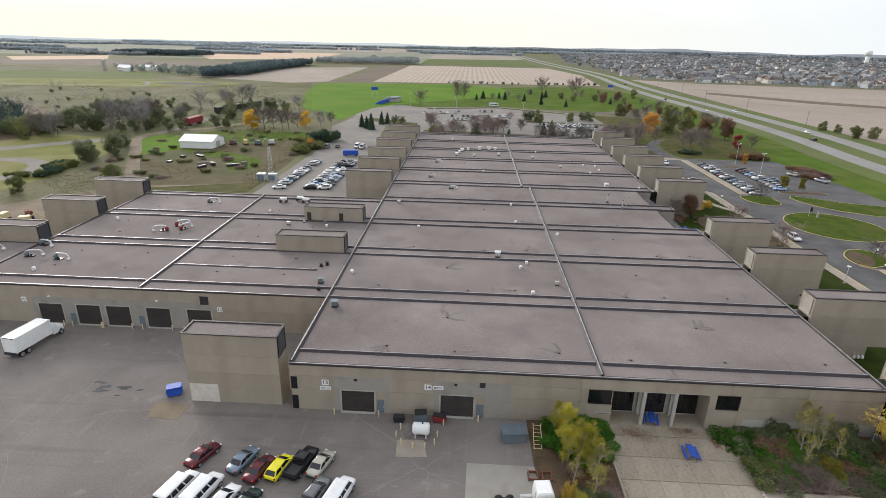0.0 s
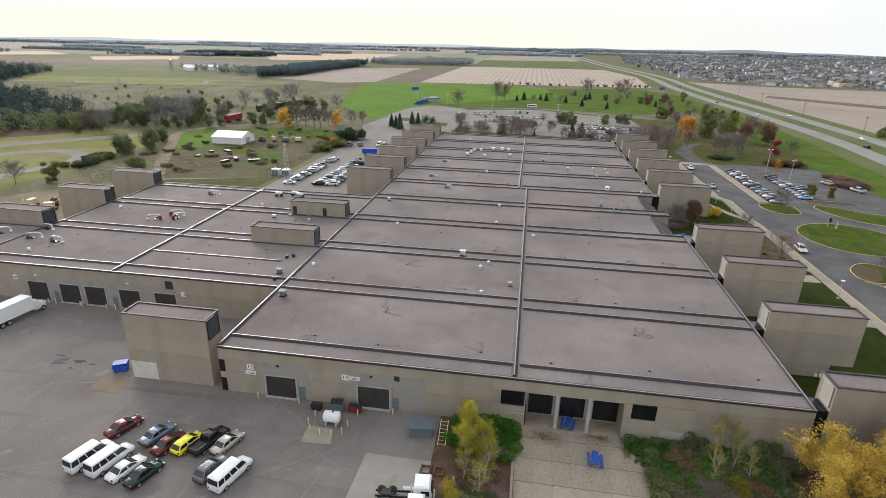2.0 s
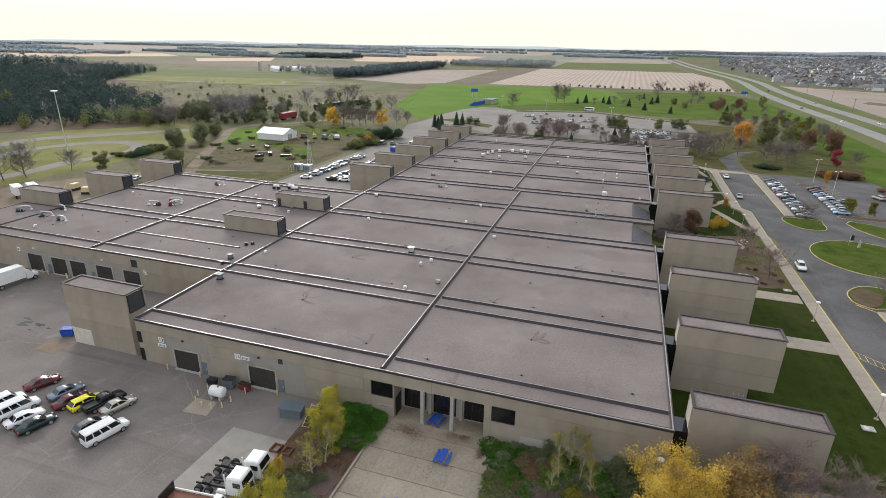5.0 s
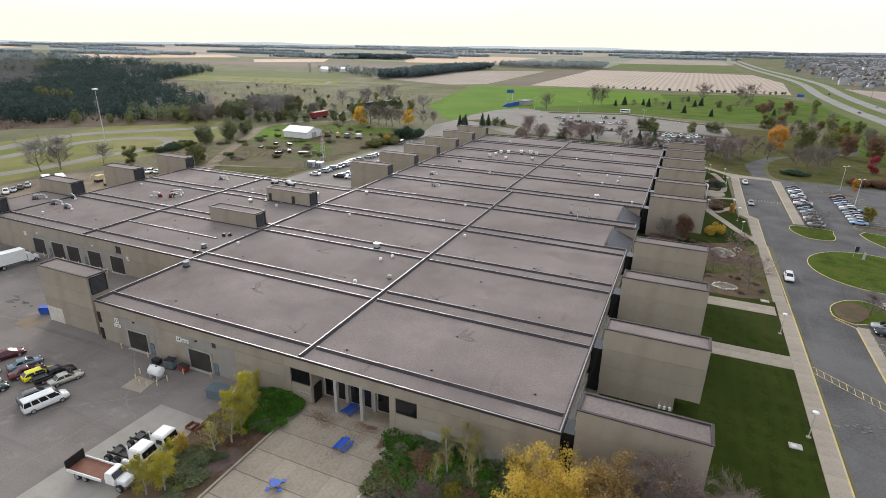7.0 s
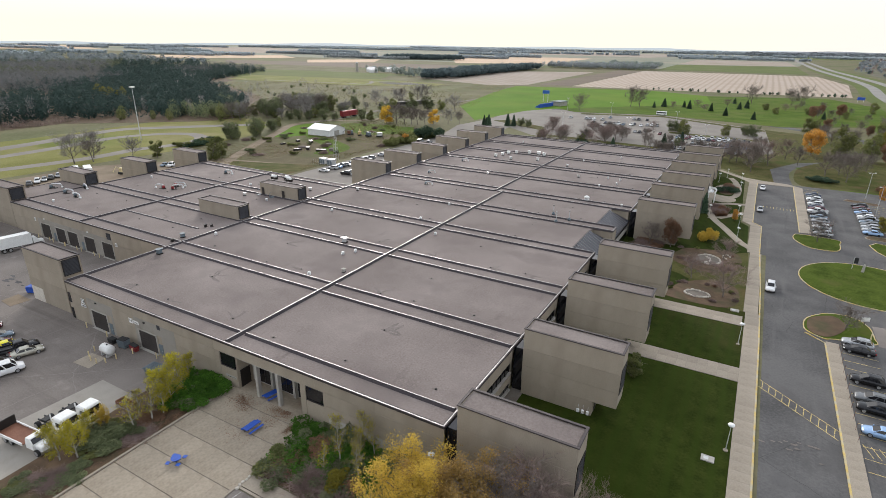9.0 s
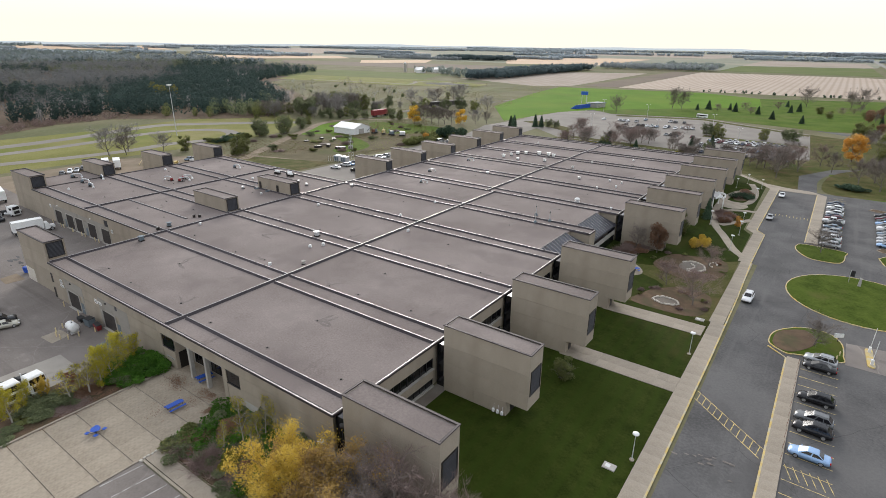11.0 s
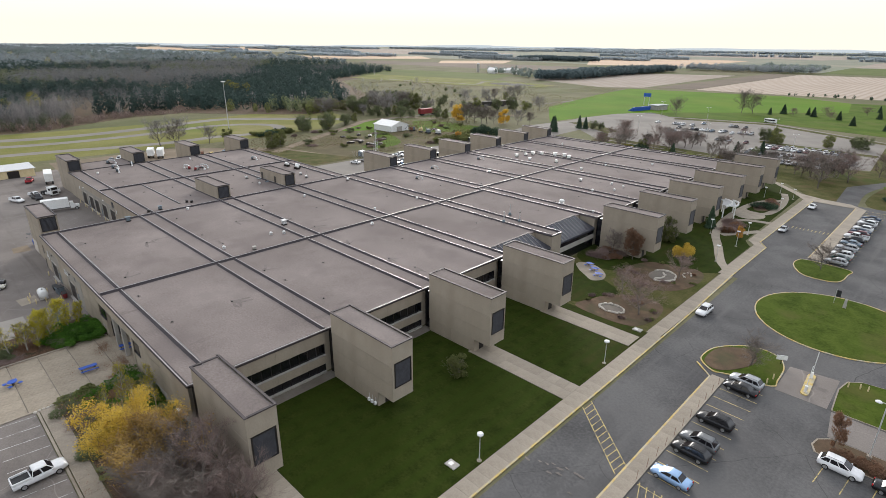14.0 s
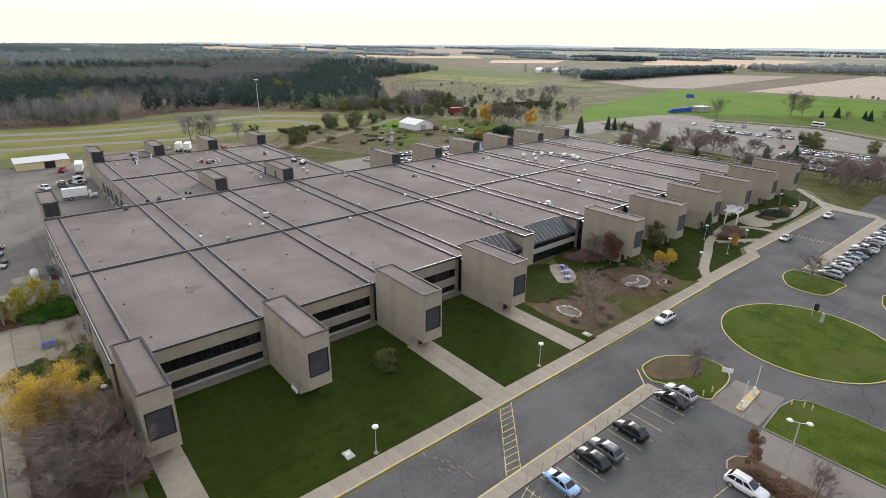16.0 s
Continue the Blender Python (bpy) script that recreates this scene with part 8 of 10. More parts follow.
def dust_fan(x, y, turn, red=False, s=1.0):
    """A bent white duct with its fan housing and motor, on a frame."""
    v = thing("duct_fan", "silver gooseneck duct with %sfan and motor on the roof" % ("red " if red else "grey "), "roof fan", pose(x, y, ROOF, 0, 0, turn), "duct fans")
    part("skid", Shape().box(-0.9 * s, 0.9 * s, -0.45 * s, 0.45 * s, -0.02, 0.16), M_DARK, v)
    part("fan_housing", Shape().lathe(-0.5 * s, 0, [(0.3 * s, 0.16), (0.42 * s, 0.3 * s), (0.42 * s, 0.75 * s), (0.25 * s, 0.95 * s)], 12), M_RED if red else M_BLUEGREY, v, smooth=True)
    part("motor", Shape().cyl(0.35 * s, -0.25, 0.16, 0.6 * s, 0.18 * s), M_BLACK, v)
    part("duct", Shape().tube([(-0.5 * s, 0, 0.7 * s), (-0.4 * s, 0, 1.05 * s), (-0.1 * s, 0, 1.2 * s), (1.2 * s, 0.1, 1.2 * s), (1.9 * s, 0.2, 1.1 * s), (2.2 * s, 0.2, 0.75 * s), (2.22 * s, 0.2, 0.4 * s)], 0.17 * s, 10), M_PALE_METAL, v, smooth=True)
    part("elbow_hood", Shape().lathe(2.22 * s, 0.2, [(0.17 * s, 0.5 * s), (0.32 * s, 0.3 * s), (0.32 * s, 0.02)], 10), M_WHITE, v, smooth=True)


def stack_pipe(x, y, h=2.6):
    v = thing("exhaust_stack", "slim grey exhaust stack with a blue-grey base fan", "roof stack", pose(x, y, ROOF), "roof stacks")
    part("pipe", Shape().tube([(0, 0, 0.6), (0, 0, h)], 0.1, 8), M_PALE_METAL, v)
    part("base", Shape().lathe(0, 0, [(0.42, 0), (0.42, 0.35), (0.25, 0.65), (0.1, 0.75)], 12), M_BLUEGREY, v, smooth=True)
    part("collar", Shape().cyl(0, 0, h - 0.5, h - 0.35, 0.16), M_DARK, v)


for x, y in ((-18.9, 97.0), (13.9, 102.5), (15.3, 105.0), (15.2, 90.8), (15.1, 131.8), (-8.7, 125.6), (24.2, 123.6), (14.9, 147.1), (-78.7, 92.3), (-81.8, 123.4), (-30.6, 123.6), (46.6, 171.7), (56.5, 171.2), (45.2, 190.6), (45.0, 202.5), (49.2, 201.8), (49.4, 195.8), (-47.8, 133.5), (41.0, 240.0), (-5.0, 252.0), (30.0, 226.0)):
    mushroom_vent(x, y, 0.7)
mushroom_vent(46.5, 171.7, 1.5)
for x, y, s in ((-18.9, 82.8, 0.85), (-23.7, 91.9, 0.75)):
    box_fan(x, y, s)
box_fan(9.6, 108.4, 0.9, M_PALE_METAL, "pale roof fan box beside the curb")
box_fan(20.1, 95.2, 0.55, M_PLINTH, "low pale hatch box on the roof")
for x, y, t in ((-8.9, 201.3, 20), (-2.2, 163.4, 10), (-9.5, 177.5, 30)):
    dust_fan(x, y, t, False, 0.8)
for x, y, t, r in ((-84.6, 98.8, 15, False), (-78.1, 98.0, -10, False), (-86.4, 105.0, -20, False), (-66.3, 140.1, 0, False), (-66.5, 116.6, 190, True), (-65.0, 120.5, 30, True), (-62.8, 118.0, 60, True), (-94.0, 100.0, 40, False)):
    dust_fan(x, y, t, r, 1.05)
for x, y in ((-25.6, 99.5), (-24.6, 100.4), (-23.3, 88.9)):
    box_fan(x, y, 0.5, M_DARK, "small dark roof fan box")
for x, y in ((-47.4, 143.0), (-43.2, 144.6), (-41.2, 143.2)):
    t = thing("roof_tank", "white rounded tank on a steel cradle", "tank", pose(x, y, ROOF))
    part("shell", Shape().tube([(-0.9, 0, 0.95), (-0.8, 0, 0.95), (0.8, 0, 0.95), (0.9, 0, 0.95)], [0.3, 0.45, 0.45, 0.3], 14), M_WHITE, t, smooth=True)
    for dx in (-0.8, 0.8):
        part("cradle", Shape().box(dx - 0.1, dx + 0.1, -0.7, 0.7, -0.02, 0.7), M_DARK, t)
for x, y in ((42.7, 153.7), (45.4, 147.8), (47.8, 151.0)):
    stack_pipe(x, y, 2.9)
for x, y, s in ((0.0, 223.5, 1.3), (2.4, 226, 1.2), (7.2, 228, 1.4), (11.0, 228.6, 1.4), (13.6, 227.6, 1.3), (4.9, 214.4, 1.0), (14.6, 217.6, 1.1), (-2.0, 215.5, 1.2), (-1.0, 220.0, 1.1)):
    box_fan(x, y, s * 0.72, M_WHITE, "white rooftop air unit")
for x, y in ((27.5, 213.5), (36.0, 199.0), (-16.0, 146.0), (8.0, 187.0), (-40.0, 124.2), (-28.0, 138.5), (-33.0, 139.5)):
    box_fan(x, y, 0.6, M_PALE_METAL, "small pale rooftop box")


STAINS = Shape()
rs = random.Random(14)


def stain(x, y):
    """A faint dark fan of branching damp streaks on the roof."""
    a0 = rs.uniform(0, 6.28)
    for j in range(rs.randint(2, 4)):
        a = a0 + rs.gauss(0, 0.45)
        p, w, pts = Vector((x, y)), rs.uniform(0.15, 0.45), []
        for i in range(6):
            pts.append((p.copy(), w * (0.35 + 0.65 * math.sin(1.0 + i * 0.36)) * rs.uniform(0.6, 1.2) * (i < 5)))
            a += rs.gauss(0, 0.35)
            p += Vector((math.cos(a), math.sin(a))) * rs.uniform(0.35, 0.95)
        z = ROOF + 0.006 + 0.0012 * (len(STAINS.f) % 9)
        for (p0, w0), (p1, w1) in zip(pts, pts[1:]):
            n = (p1 - p0).orthogonal().normalized()
            STAINS.add([(*(p0 - n * w0), z), (*(p1 - n * w1), z), (*(p1 + n * w1), z), (*(p0 + n * w0), z)], [(0, 1, 2, 3)])


def drain(x, y, r):
    """A roof drain with the damp dark patch round it."""
    rr = random.Random(int(x * 31 + y * 7))
    if WEST + 6 < x < EAST - 8 and rs.random() < 0.75:
        stain(x, y)
    d = tagged(new("roof_drain", Shape().lathe(0, 0, [(0.16, 0), (0.16, 0.1), (0.05, 0.16)], 8).mesh("roof_drain", M_DARK)), "small dark roof drain in a damp patch", "drain", "roof drains")
    d.location = (x, y, ROOF)
    n = 15
    blob = [(r * (0.4 + 0.75 * rr.random()) * math.cos(6.283 * i / n) * 1.5, r * (0.25 + 0.6 * rr.random()) * math.sin(6.283 * i / n), 0.006) for i in range(n)]
    part("damp_patch", Shape().add([(0, 0, 0.006)] + blob, [(0, 1 + i, 1 + (i + 1) % n) for i in range(n)]), M_STAIN, d, "damp dark stain")


for k in range(10):
    y0, y1 = BAYS[k] + 4.3, BAYS[k + 1] - 0.5
    for x in (-10, 4, 15, 30, 41, 52):
        drain(x + 3 * math.sin(k * 2.1 + x), y0 + 1.2 + 0.6 * math.sin(x), 0.5)
        if x in (4, 41):
            drain(x + 5 * math.sin(k + x), (y0 + y1) / 2 + 3, 0.6)
for y in (95, 103, 115, 123, 135, 143):
    for x in (-78, -64, -46, -33):
        drain(x + 2 * math.sin(y), y, 0.5)
for x in (-50, -40, -70):
    stain(x, 112 + 0.3 * x)
roof_stains = part("roof_stains", STAINS, M_STAIN, factory, "faint dark branching damp stains")
stuff(roof_stains)

# ---- the south yard ----


def bollard(x, y, h=1.1):
    b = thing("bollard", "cream painted steel bollard", "bollard", pose(x, y, 0.02), "dock bollards")
    part("post", Shape().lathe(0, 0, [(0.1, 0), (0.1, h - 0.08), (0.07, h - 0.02), (0.02, h)], 10), M_BOLLARD, b)


for x in (-14.9, -8.6, -0.9, 5.4):
    bollard(x, SOUTH - 1.0)
for x, y in ((-5.6, 60.2), (-4.8, 58.8), (-3.2, 58.2), (-1.6, 58.2), (-0.4, 59.0), (-0.1, 60.6), (0.6, 63.0), (-5.2, 61.8)):
    bollard(x, y, 1.0)
for x in (-74.6, -69.2, -67.6, -62.2, -61.9, -56.6, -54.7, -49.2, -47.0):
    bollard(x, W_SOUTH - 1.0)
tank = thing("storage_tank", "white horizontal tank behind bollards", "tank", pose(-2.3, 60.6, 0.04))
part("pad", Shape().box(-1.1, 1.1, -0.8, 0.8, -0.04, 0.12), M_ASPHALT, tank)
part("shell", Shape().tube([(-1.15, 0, 1.25), (-1.0, 0, 1.25), (1.0, 0, 1.25), (1.15, 0, 1.25)], [0.5, 0.8, 0.8, 0.5], 16), M_WHITE, tank, smooth=True)
for dx in (-0.7, 0.7):
    part("cradle", Shape().box(dx - 0.1, dx + 0.1, -0.7, 0.7, 0.12, 0.7), M_PALE_METAL, tank)
part("filler_cap", Shape().cyl(0.2, 0, 2.0, 2.2, 0.12), M_DARK, tank)


def skip_bin(x, y, turn, mat, lab, w=2.2, d=1.5, h=1.4):
    b = thing("waste_bin", lab, "waste bin", pose(x, y, 0.03, 0, 0, turn))
    part("body", Shape().loft([[(-w / 2, -d / 2, 0.1), (w / 2, -d / 2, 0.1), (w / 2, d / 2 - 0.2, 0.1), (-w / 2, d / 2 - 0.2, 0.1)], [(-w / 2 - 0.08, -d / 2 - 0.1, h - 0.2), (w / 2 + 0.08, -d / 2 - 0.1, h - 0.2), (w / 2 + 0.08, d / 2, h), (-w / 2 - 0.08, d / 2, h)]]), mat, b)
    part("lid", Shape().box(-w / 2 - 0.1, w / 2 + 0.1, -d / 2 - 0.05, d / 2, h - 0.06, h + 0.02, 0.02), M_BLACK if mat is not M_BLUE else M_BLUE, b)
    for s in (-1, 1):
        part("pocket", Shape().box(s * (w / 2 + 0.12) - 0.08, s * (w / 2 + 0.12) + 0.08, -d / 2 + 0.1, d / 2 - 0.3, 0.6, 0.8), mat, b)
        part("skid", Shape().box(s * w * 0.35 - 0.08, s * w * 0.35 + 0.08, -d / 2, d / 2 - 0.2, -0.01, 0.1), M_DARK, b)


skip_bin(-39.4, 67.0, 25, M_BLUE, "blue steel waste bin beside the tower", 1.9, 1.4, 1.4)
skip_bin(-2.6, 63.6, 8, M_BLUEGREY, "blue-grey tilting waste hopper by the dock", 1.5, 1.2, 1.6)
skip_bin(0.0, 63.8, -5, M_RED, "dark red waste hopper by the dock", 1.7, 0.8, 1.1)
skip_bin(-5.6, 63.4, 0, M_BLACK, "black waste bin by the dock", 1.3, 0.9, 0.9)
kiln = thing("equipment_shelter", "small blue-grey metal shelter with a corrugated roof", "container", pose(10.1, 61.0, 0.03, 0, 0, 8))
part("body", Shape().box(-1.5, 1.5, -0.9, 0.9, -0.01, 1.5), M_BLUEGREY, kiln)
rf = Shape()
for i in range(11):
    rf.box(-1.7 + i * 0.31, -1.7 + i * 0.31 + 0.17, -1.1, 1.1, 1.5, 1.6 + 0.05 * (i % 2))
stuff(part("roof_ribs", rf, M_BLUEGREY, kiln))
part("roof_sheet", Shape().box(-1.7, 1.7, -1.1, 1.1, 1.48, 1.55), M_BLUEGREY, kiln, "blue-grey roof sheet")
ladder = thing("steel_ladder_rack", "pale steel rack leaning by the shelter", "rack", pose(13.2, 60.6, 0.03))
for dx in (-0.5, 0.5):
    part("rail", Shape().tube([(dx, -1.6, 0), (dx, 1.4, 1.9)], 0.05), M_BOLLARD, ladder)
for i in range(7):
    t = (i + 0.5) / 7
    part("rung", Shape().tube([(-0.5, -1.6 + 3 * t, 1.9 * t), (0.5, -1.6 + 3 * t, 1.9 * t)], 0.035), M_BOLLARD, ladder)
skid_frame = thing("machine_skid", "rusty steel machine skids on the concrete", "machine skid", pose(11.4, 54.2, 0.05))
for dx in (0, 1.7):
    part("frame_side", Shape().box(dx, dx + 0.12, -0.7, 0.7, 0, 0.5), M_RUST, skid_frame)
    part("frame_side", Shape().box(dx + 1.1, dx + 1.22, -0.7, 0.7, 0, 0.5), M_RUST, skid_frame)
    part("frame_bar", Shape().box(dx + 0.12, dx + 1.1, -0.7, -0.58, 0.1, 0.4), M_RUST, skid_frame)
    part("frame_bar", Shape().box(dx + 0.12, dx + 1.1, 0.58, 0.7, 0.1, 0.4), M_RUST, skid_frame)
white_panel = part("painted_panel", Shape().box(-36.2, -32.0, 65.66, 65.702, 0.02, 3.0), M_STONE, factory, "pale repainted lower wall panel")


def big_wheel(parent, x, y, r=0.5, w=0.3):
    t = part("wheel", WHEEL, None, parent, at=Matrix.Translation((x, y, r)) @ Matrix.Diagonal((w / 0.21, r / 0.33, r / 0.33, 1)))
    part("rim", RIM, None, t)


def cab_over(x, y, turn, lab):
    t = thing("semi_tractor", lab, "truck", pose(x, y, 0.05, 0, 0, turn))
    cab = part("cab", Shape().loft([[(-1.2, 0.4, 0.7), (1.2, 0.4, 0.7), (1.2, 2.5, 0.7), (-1.2, 2.5, 0.7)], [(-1.2, 0.4, 1.9), (1.2, 0.4, 1.9), (1.2, 2.55, 1.9), (-1.2, 2.55, 1.9)], [(-1.12, 0.45, 2.95), (1.12, 0.45, 2.95), (1.1, 2.3, 2.95), (-1.1, 2.3, 2.95)], [(-0.95, 0.55, 3.1), (0.95, 0.55, 3.1), (0.9, 2.1, 3.1), (-0.9, 2.1, 3.1)]]), M_WHITE, t, "white cab-over cab")
    part("windscreen", Shape().add([(-1.05, 2.56, 2.0), (1.05, 2.56, 2.0), (1.0, 2.36, 2.8), (-1.0, 2.36, 2.8)], [(0, 1, 2, 3)]), M_GLASS, cab)
    for s in (-1, 1):
        part("side_window", Shape().box(s * 1.2 - 0.03, s * 1.2 + 0.03, 1.3, 2.2, 1.95, 2.6), M_GLASS, cab)
        part("fuel_tank", Shape().tube([(s * 0.95, -1.0, 0.7), (s * 0.95, 0.3, 0.7)], 0.33, 12), M_PALE_METAL, t)
        big_wheel(t, s * 1.0, 1.6)
        for wy in (-2.2, -3.5):
            big_wheel(t, s * 0.9, wy, 0.5, 0.5)
        part("frame_rail", Shape().box(s * 0.42 - 0.06, s * 0.42 + 0.06, -4.1, 2.0, 0.75, 1.0), M_BLACK, t)
    part("grille", Shape().box(-0.8, 0.8, 2.5, 2.6, 0.8, 1.6), M_DARK, cab)
    part("bumper", Shape().box(-1.2, 1.2, 2.5, 2.75, 0.45, 0.75, 0.04), M_PALE_METAL, t)
    part("fifth_wheel", Shape().box(-0.5, 0.5, -3.3, -2.3, 1.0, 1.2), M_BLACK, t)
    part("exhaust", Shape().tube([(1.0, 0.2, 0.8), (1.0, 0.2, 3.4)], 0.09, 8), M_PALE_METAL, t)


cab_over(11.2, 49.4, -84, "white cab-over semi tractor without a trailer")
cab_over(11.0, 46.4, -84, "white cab-over semi tractor without a trailer")
dump = thing("flatbed_truck", "old white truck with rusty brown dump bed", "truck", pose(9.8, 42.8, 0.05, 0, 0, -84))
part("cab", Shape().loft([[(-1.0, 1.6, 0.7), (1.0, 1.6, 0.7), (1.0, 3.0, 0.7), (-1.0, 3.0, 0.7)], [(-1.0, 1.6, 1.5), (1.0, 1.6, 1.5), (1.0, 3.0, 1.4), (-1.0, 3.0, 1.4)], [(-0.9, 1.7, 2.2), (0.9, 1.7, 2.2), (0.9, 2.5, 2.2), (-0.9, 2.5, 2.2)]]), M_WHITE, dump)
part("bonnet", Shape().box(-0.75, 0.75, 3.0, 4.3, 0.7, 1.4, 0.12), M_WHITE, dump)
part("windscreen", Shape().add([(-0.85, 2.99, 1.5), (0.85, 2.99, 1.5), (0.8, 2.58, 2.1), (-0.8, 2.58, 2.1)], [(0, 1, 2, 3)]), M_GLASS, dump)
part("bed", Shape().box(-1.25, 1.25, -4.0, 1.3, 1.1, 1.22), M_RUST, dump, "rusty brown load bed")
for s in (-1, 1):
    part("bed_rail", Shape().box(s * 1.25 - 0.06, s * 1.25 + 0.06, -4.0, 1.3, 1.05, 1.45), M_WHITE, dump)
    part("frame_rail", Shape().box(s * 0.42 - 0.06, s * 0.42 + 0.06, -3.6, 4.0, 0.75, 1.05), M_BLACK, dump)
    big_wheel(dump, s * 0.95, 3.6, 0.48)
    for wy in (-1.6, -2.8):
        big_wheel(dump, s * 0.9, wy, 0.48, 0.45)
part("headboard", Shape().box(-1.25, 1.25, -4.1, -3.98, 1.1, 2.5), M_DARK, dump)
box_truck = thing("box_truck", "white straight truck with a long box body", "truck", pose(-69.4, 78.2, 0.03, 0, 0, -8))
part("box", Shape().box(-1.25, 1.25, -4.3, 2.6, 1.1, 3.7, 0.04), M_WHITE, box_truck)
part("cab", Shape().loft([[(-1.05, 2.8, 0.6), (1.05, 2.8, 0.6), (1.05, 4.1, 0.6), (-1.05, 4.1, 0.6)], [(-1.05, 2.8, 1.6), (1.05, 2.8, 1.6), (1.05, 4.1, 1.5), (-1.05, 4.1, 1.5)], [(-0.95, 2.8, 2.4), (0.95, 2.8, 2.4), (0.95, 3.6, 2.4), (-0.95, 3.6, 2.4)]]), M_WHITE, box_truck)
part("bonnet", Shape().box(-0.85, 0.85, 4.1, 5.2, 0.6, 1.45, 0.15), M_WHITE, box_truck)
part("windscreen", Shape().add([(-0.88, 4.09, 1.62), (0.88, 4.09, 1.62), (0.86, 3.68, 2.3), (-0.86, 3.68, 2.3)], [(0, 1, 2, 3)]), M_GLASS, box_truck)
part("chassis", Shape().box(-0.45, 0.45, -4.2, 4.6, 0.7, 1.1), M_BLACK, box_truck)
for s in (-1, 1):
    big_wheel(box_truck, s * 1.0, 4.3, 0.48)
    big_wheel(box_truck, s * 0.95, -2.2, 0.5, 0.5)
    big_wheel(box_truck, s * 0.95, -3.4, 0.5, 0.5)


for z in (1.05, 3.66):
    part("rear_bar", Shape().box(-1.2, 1.2, -4.36, -4.3, z, z + 0.1), M_BLACK, box_truck)
part("tail_lift", Shape().box(-1.15, 1.15, -4.5, -4.36, 0.75, 1.05, 0.02), M_BLACK, box_truck, "dark folded tail lift")
part("roof_rail", Shape().box(-1.26, -1.2, -4.3, 2.6, 3.66, 3.74), M_PALE_METAL, box_truck)
part("roof_rail", Shape().box(1.2, 1.26, -4.3, 2.6, 3.66, 3.74), M_PALE_METAL, box_truck)


def trailer(x, y, turn, L=12, lab="white box trailer in the west yard"):
    t = thing("box_trailer", lab, "trailer", pose(x, y, 0.03, 0, 0, turn))
    part("box", Shape().box(-1.25, 1.25, -L / 2, L / 2, 1.15, 3.95, 0.04), M_WHITE, t)
    part("frame", Shape().box(-0.5, 0.5, -L / 2 + 0.3, L / 2 - 0.3, 0.85, 1.15), M_BLACK, t)
    for s in (-1, 1):
        for wy in (-L / 2 + 1.2, -L / 2 + 2.4):
            big_wheel(t, s * 0.95, wy, 0.5, 0.5)
        part("landing_leg", Shape().box(s * 0.7 - 0.06, s * 0.7 + 0.06, L / 2 - 2.6, L / 2 - 2.4, 0.0, 0.9), M_DARK, t)


trailer(-112.5, 84.5, 80, 9)
trailer(-131.5, 130, 66, 7)
trailer(-134.5, 127, 66, 6)
car("pickup", "white", -89.5, 71.0, -70, "", "parked in the west yard")
car("pickup", "white", -92.5, 76.4, -75, "", "parked in the west yard")
car("pickup", "black", -89.0, 76.2, -80, "", "parked in the west yard")
car("suv", "white", -95.1, 82.6, -80, "", "parked in the west yard")
car("pickup", "red", -117.4, 79.5, 70, "", "parked in the west yard")
cab_over(-92.0, 80.6, -70, "white cab-over semi tractor beside the wing")
row(6, -135, 109, -1.2, 3.0, 60, "cars in the west yard", "parked in the west yard", 0.1, 31)
row(4, -128, 156, 3.0, 1.0, 20, "cars in the west yard", "parked in the west yard", 0.1, 32)

# ---- plaza furniture and lamps ----


def picnic_table(x, y, turn, lab="blue plastic-coated picnic table with benches", round_top=False):
    t = thing("picnic_table", lab, "picnic table", pose(x, y, 0.14 if y < 66 else 0.1, 0, 0, turn), "picnic tables")
    if round_top:
        part("tabletop", Shape().cyl(0, 0, 0.7, 0.76, 0.62, n=18), M_BLUE, t)
        part("post", Shape().cyl(0, 0, 0, 0.7, 0.07), M_DARK, t)
        for k in range(4):
            a = math.pi / 4 + k * math.pi / 2
            part("seat", Shape().box(math.cos(a) * 1.0 - 0.26, math.cos(a) * 1.0 + 0.26, math.sin(a) * 1.0 - 0.26, math.sin(a) * 1.0 + 0.26, 0.42, 0.47, 0.02), M_BLUE, t)
            part("arm", Shape().tube([(0, 0, 0.2), (math.cos(a), math.sin(a), 0.25), (math.cos(a), math.sin(a), 0.43)], 0.03), M_DARK, t)
    else:
        part("tabletop", Shape().box(-1.2, 1.2, -0.4, 0.4, 0.7, 0.76, 0.02), M_BLUE, t)
        for s in (-1, 1):
            part("bench", Shape().box(-1.2, 1.2, s * 0.8 - 0.16, s * 0.8 + 0.16, 0.42, 0.47, 0.02), M_BLUE, t)
            part("leg_frame", Shape().tube([(s * 0.9, -0.85, 0.44), (s * 0.9, -0.5, 0.0), (s * 0.9, -0.25, 0.72), (s * 0.9, 0.25, 0.72), (s * 0.9, 0.5, 0.0), (s * 0.9, 0.85, 0.44)], 0.03), M_DARK, t)


picnic_table(32.95, 59.5, 88)
picnic_table(29.6, 50.3, 20, "round blue picnic table with four seats", True)
picnic_table(29.85, 66.1, 78)
for x, y in ((66.0, 154.4), (68.4, 152.6), (70.6, 150.4)):
    picnic_table(x, y, 15, "round blue picnic table with four seats", True)


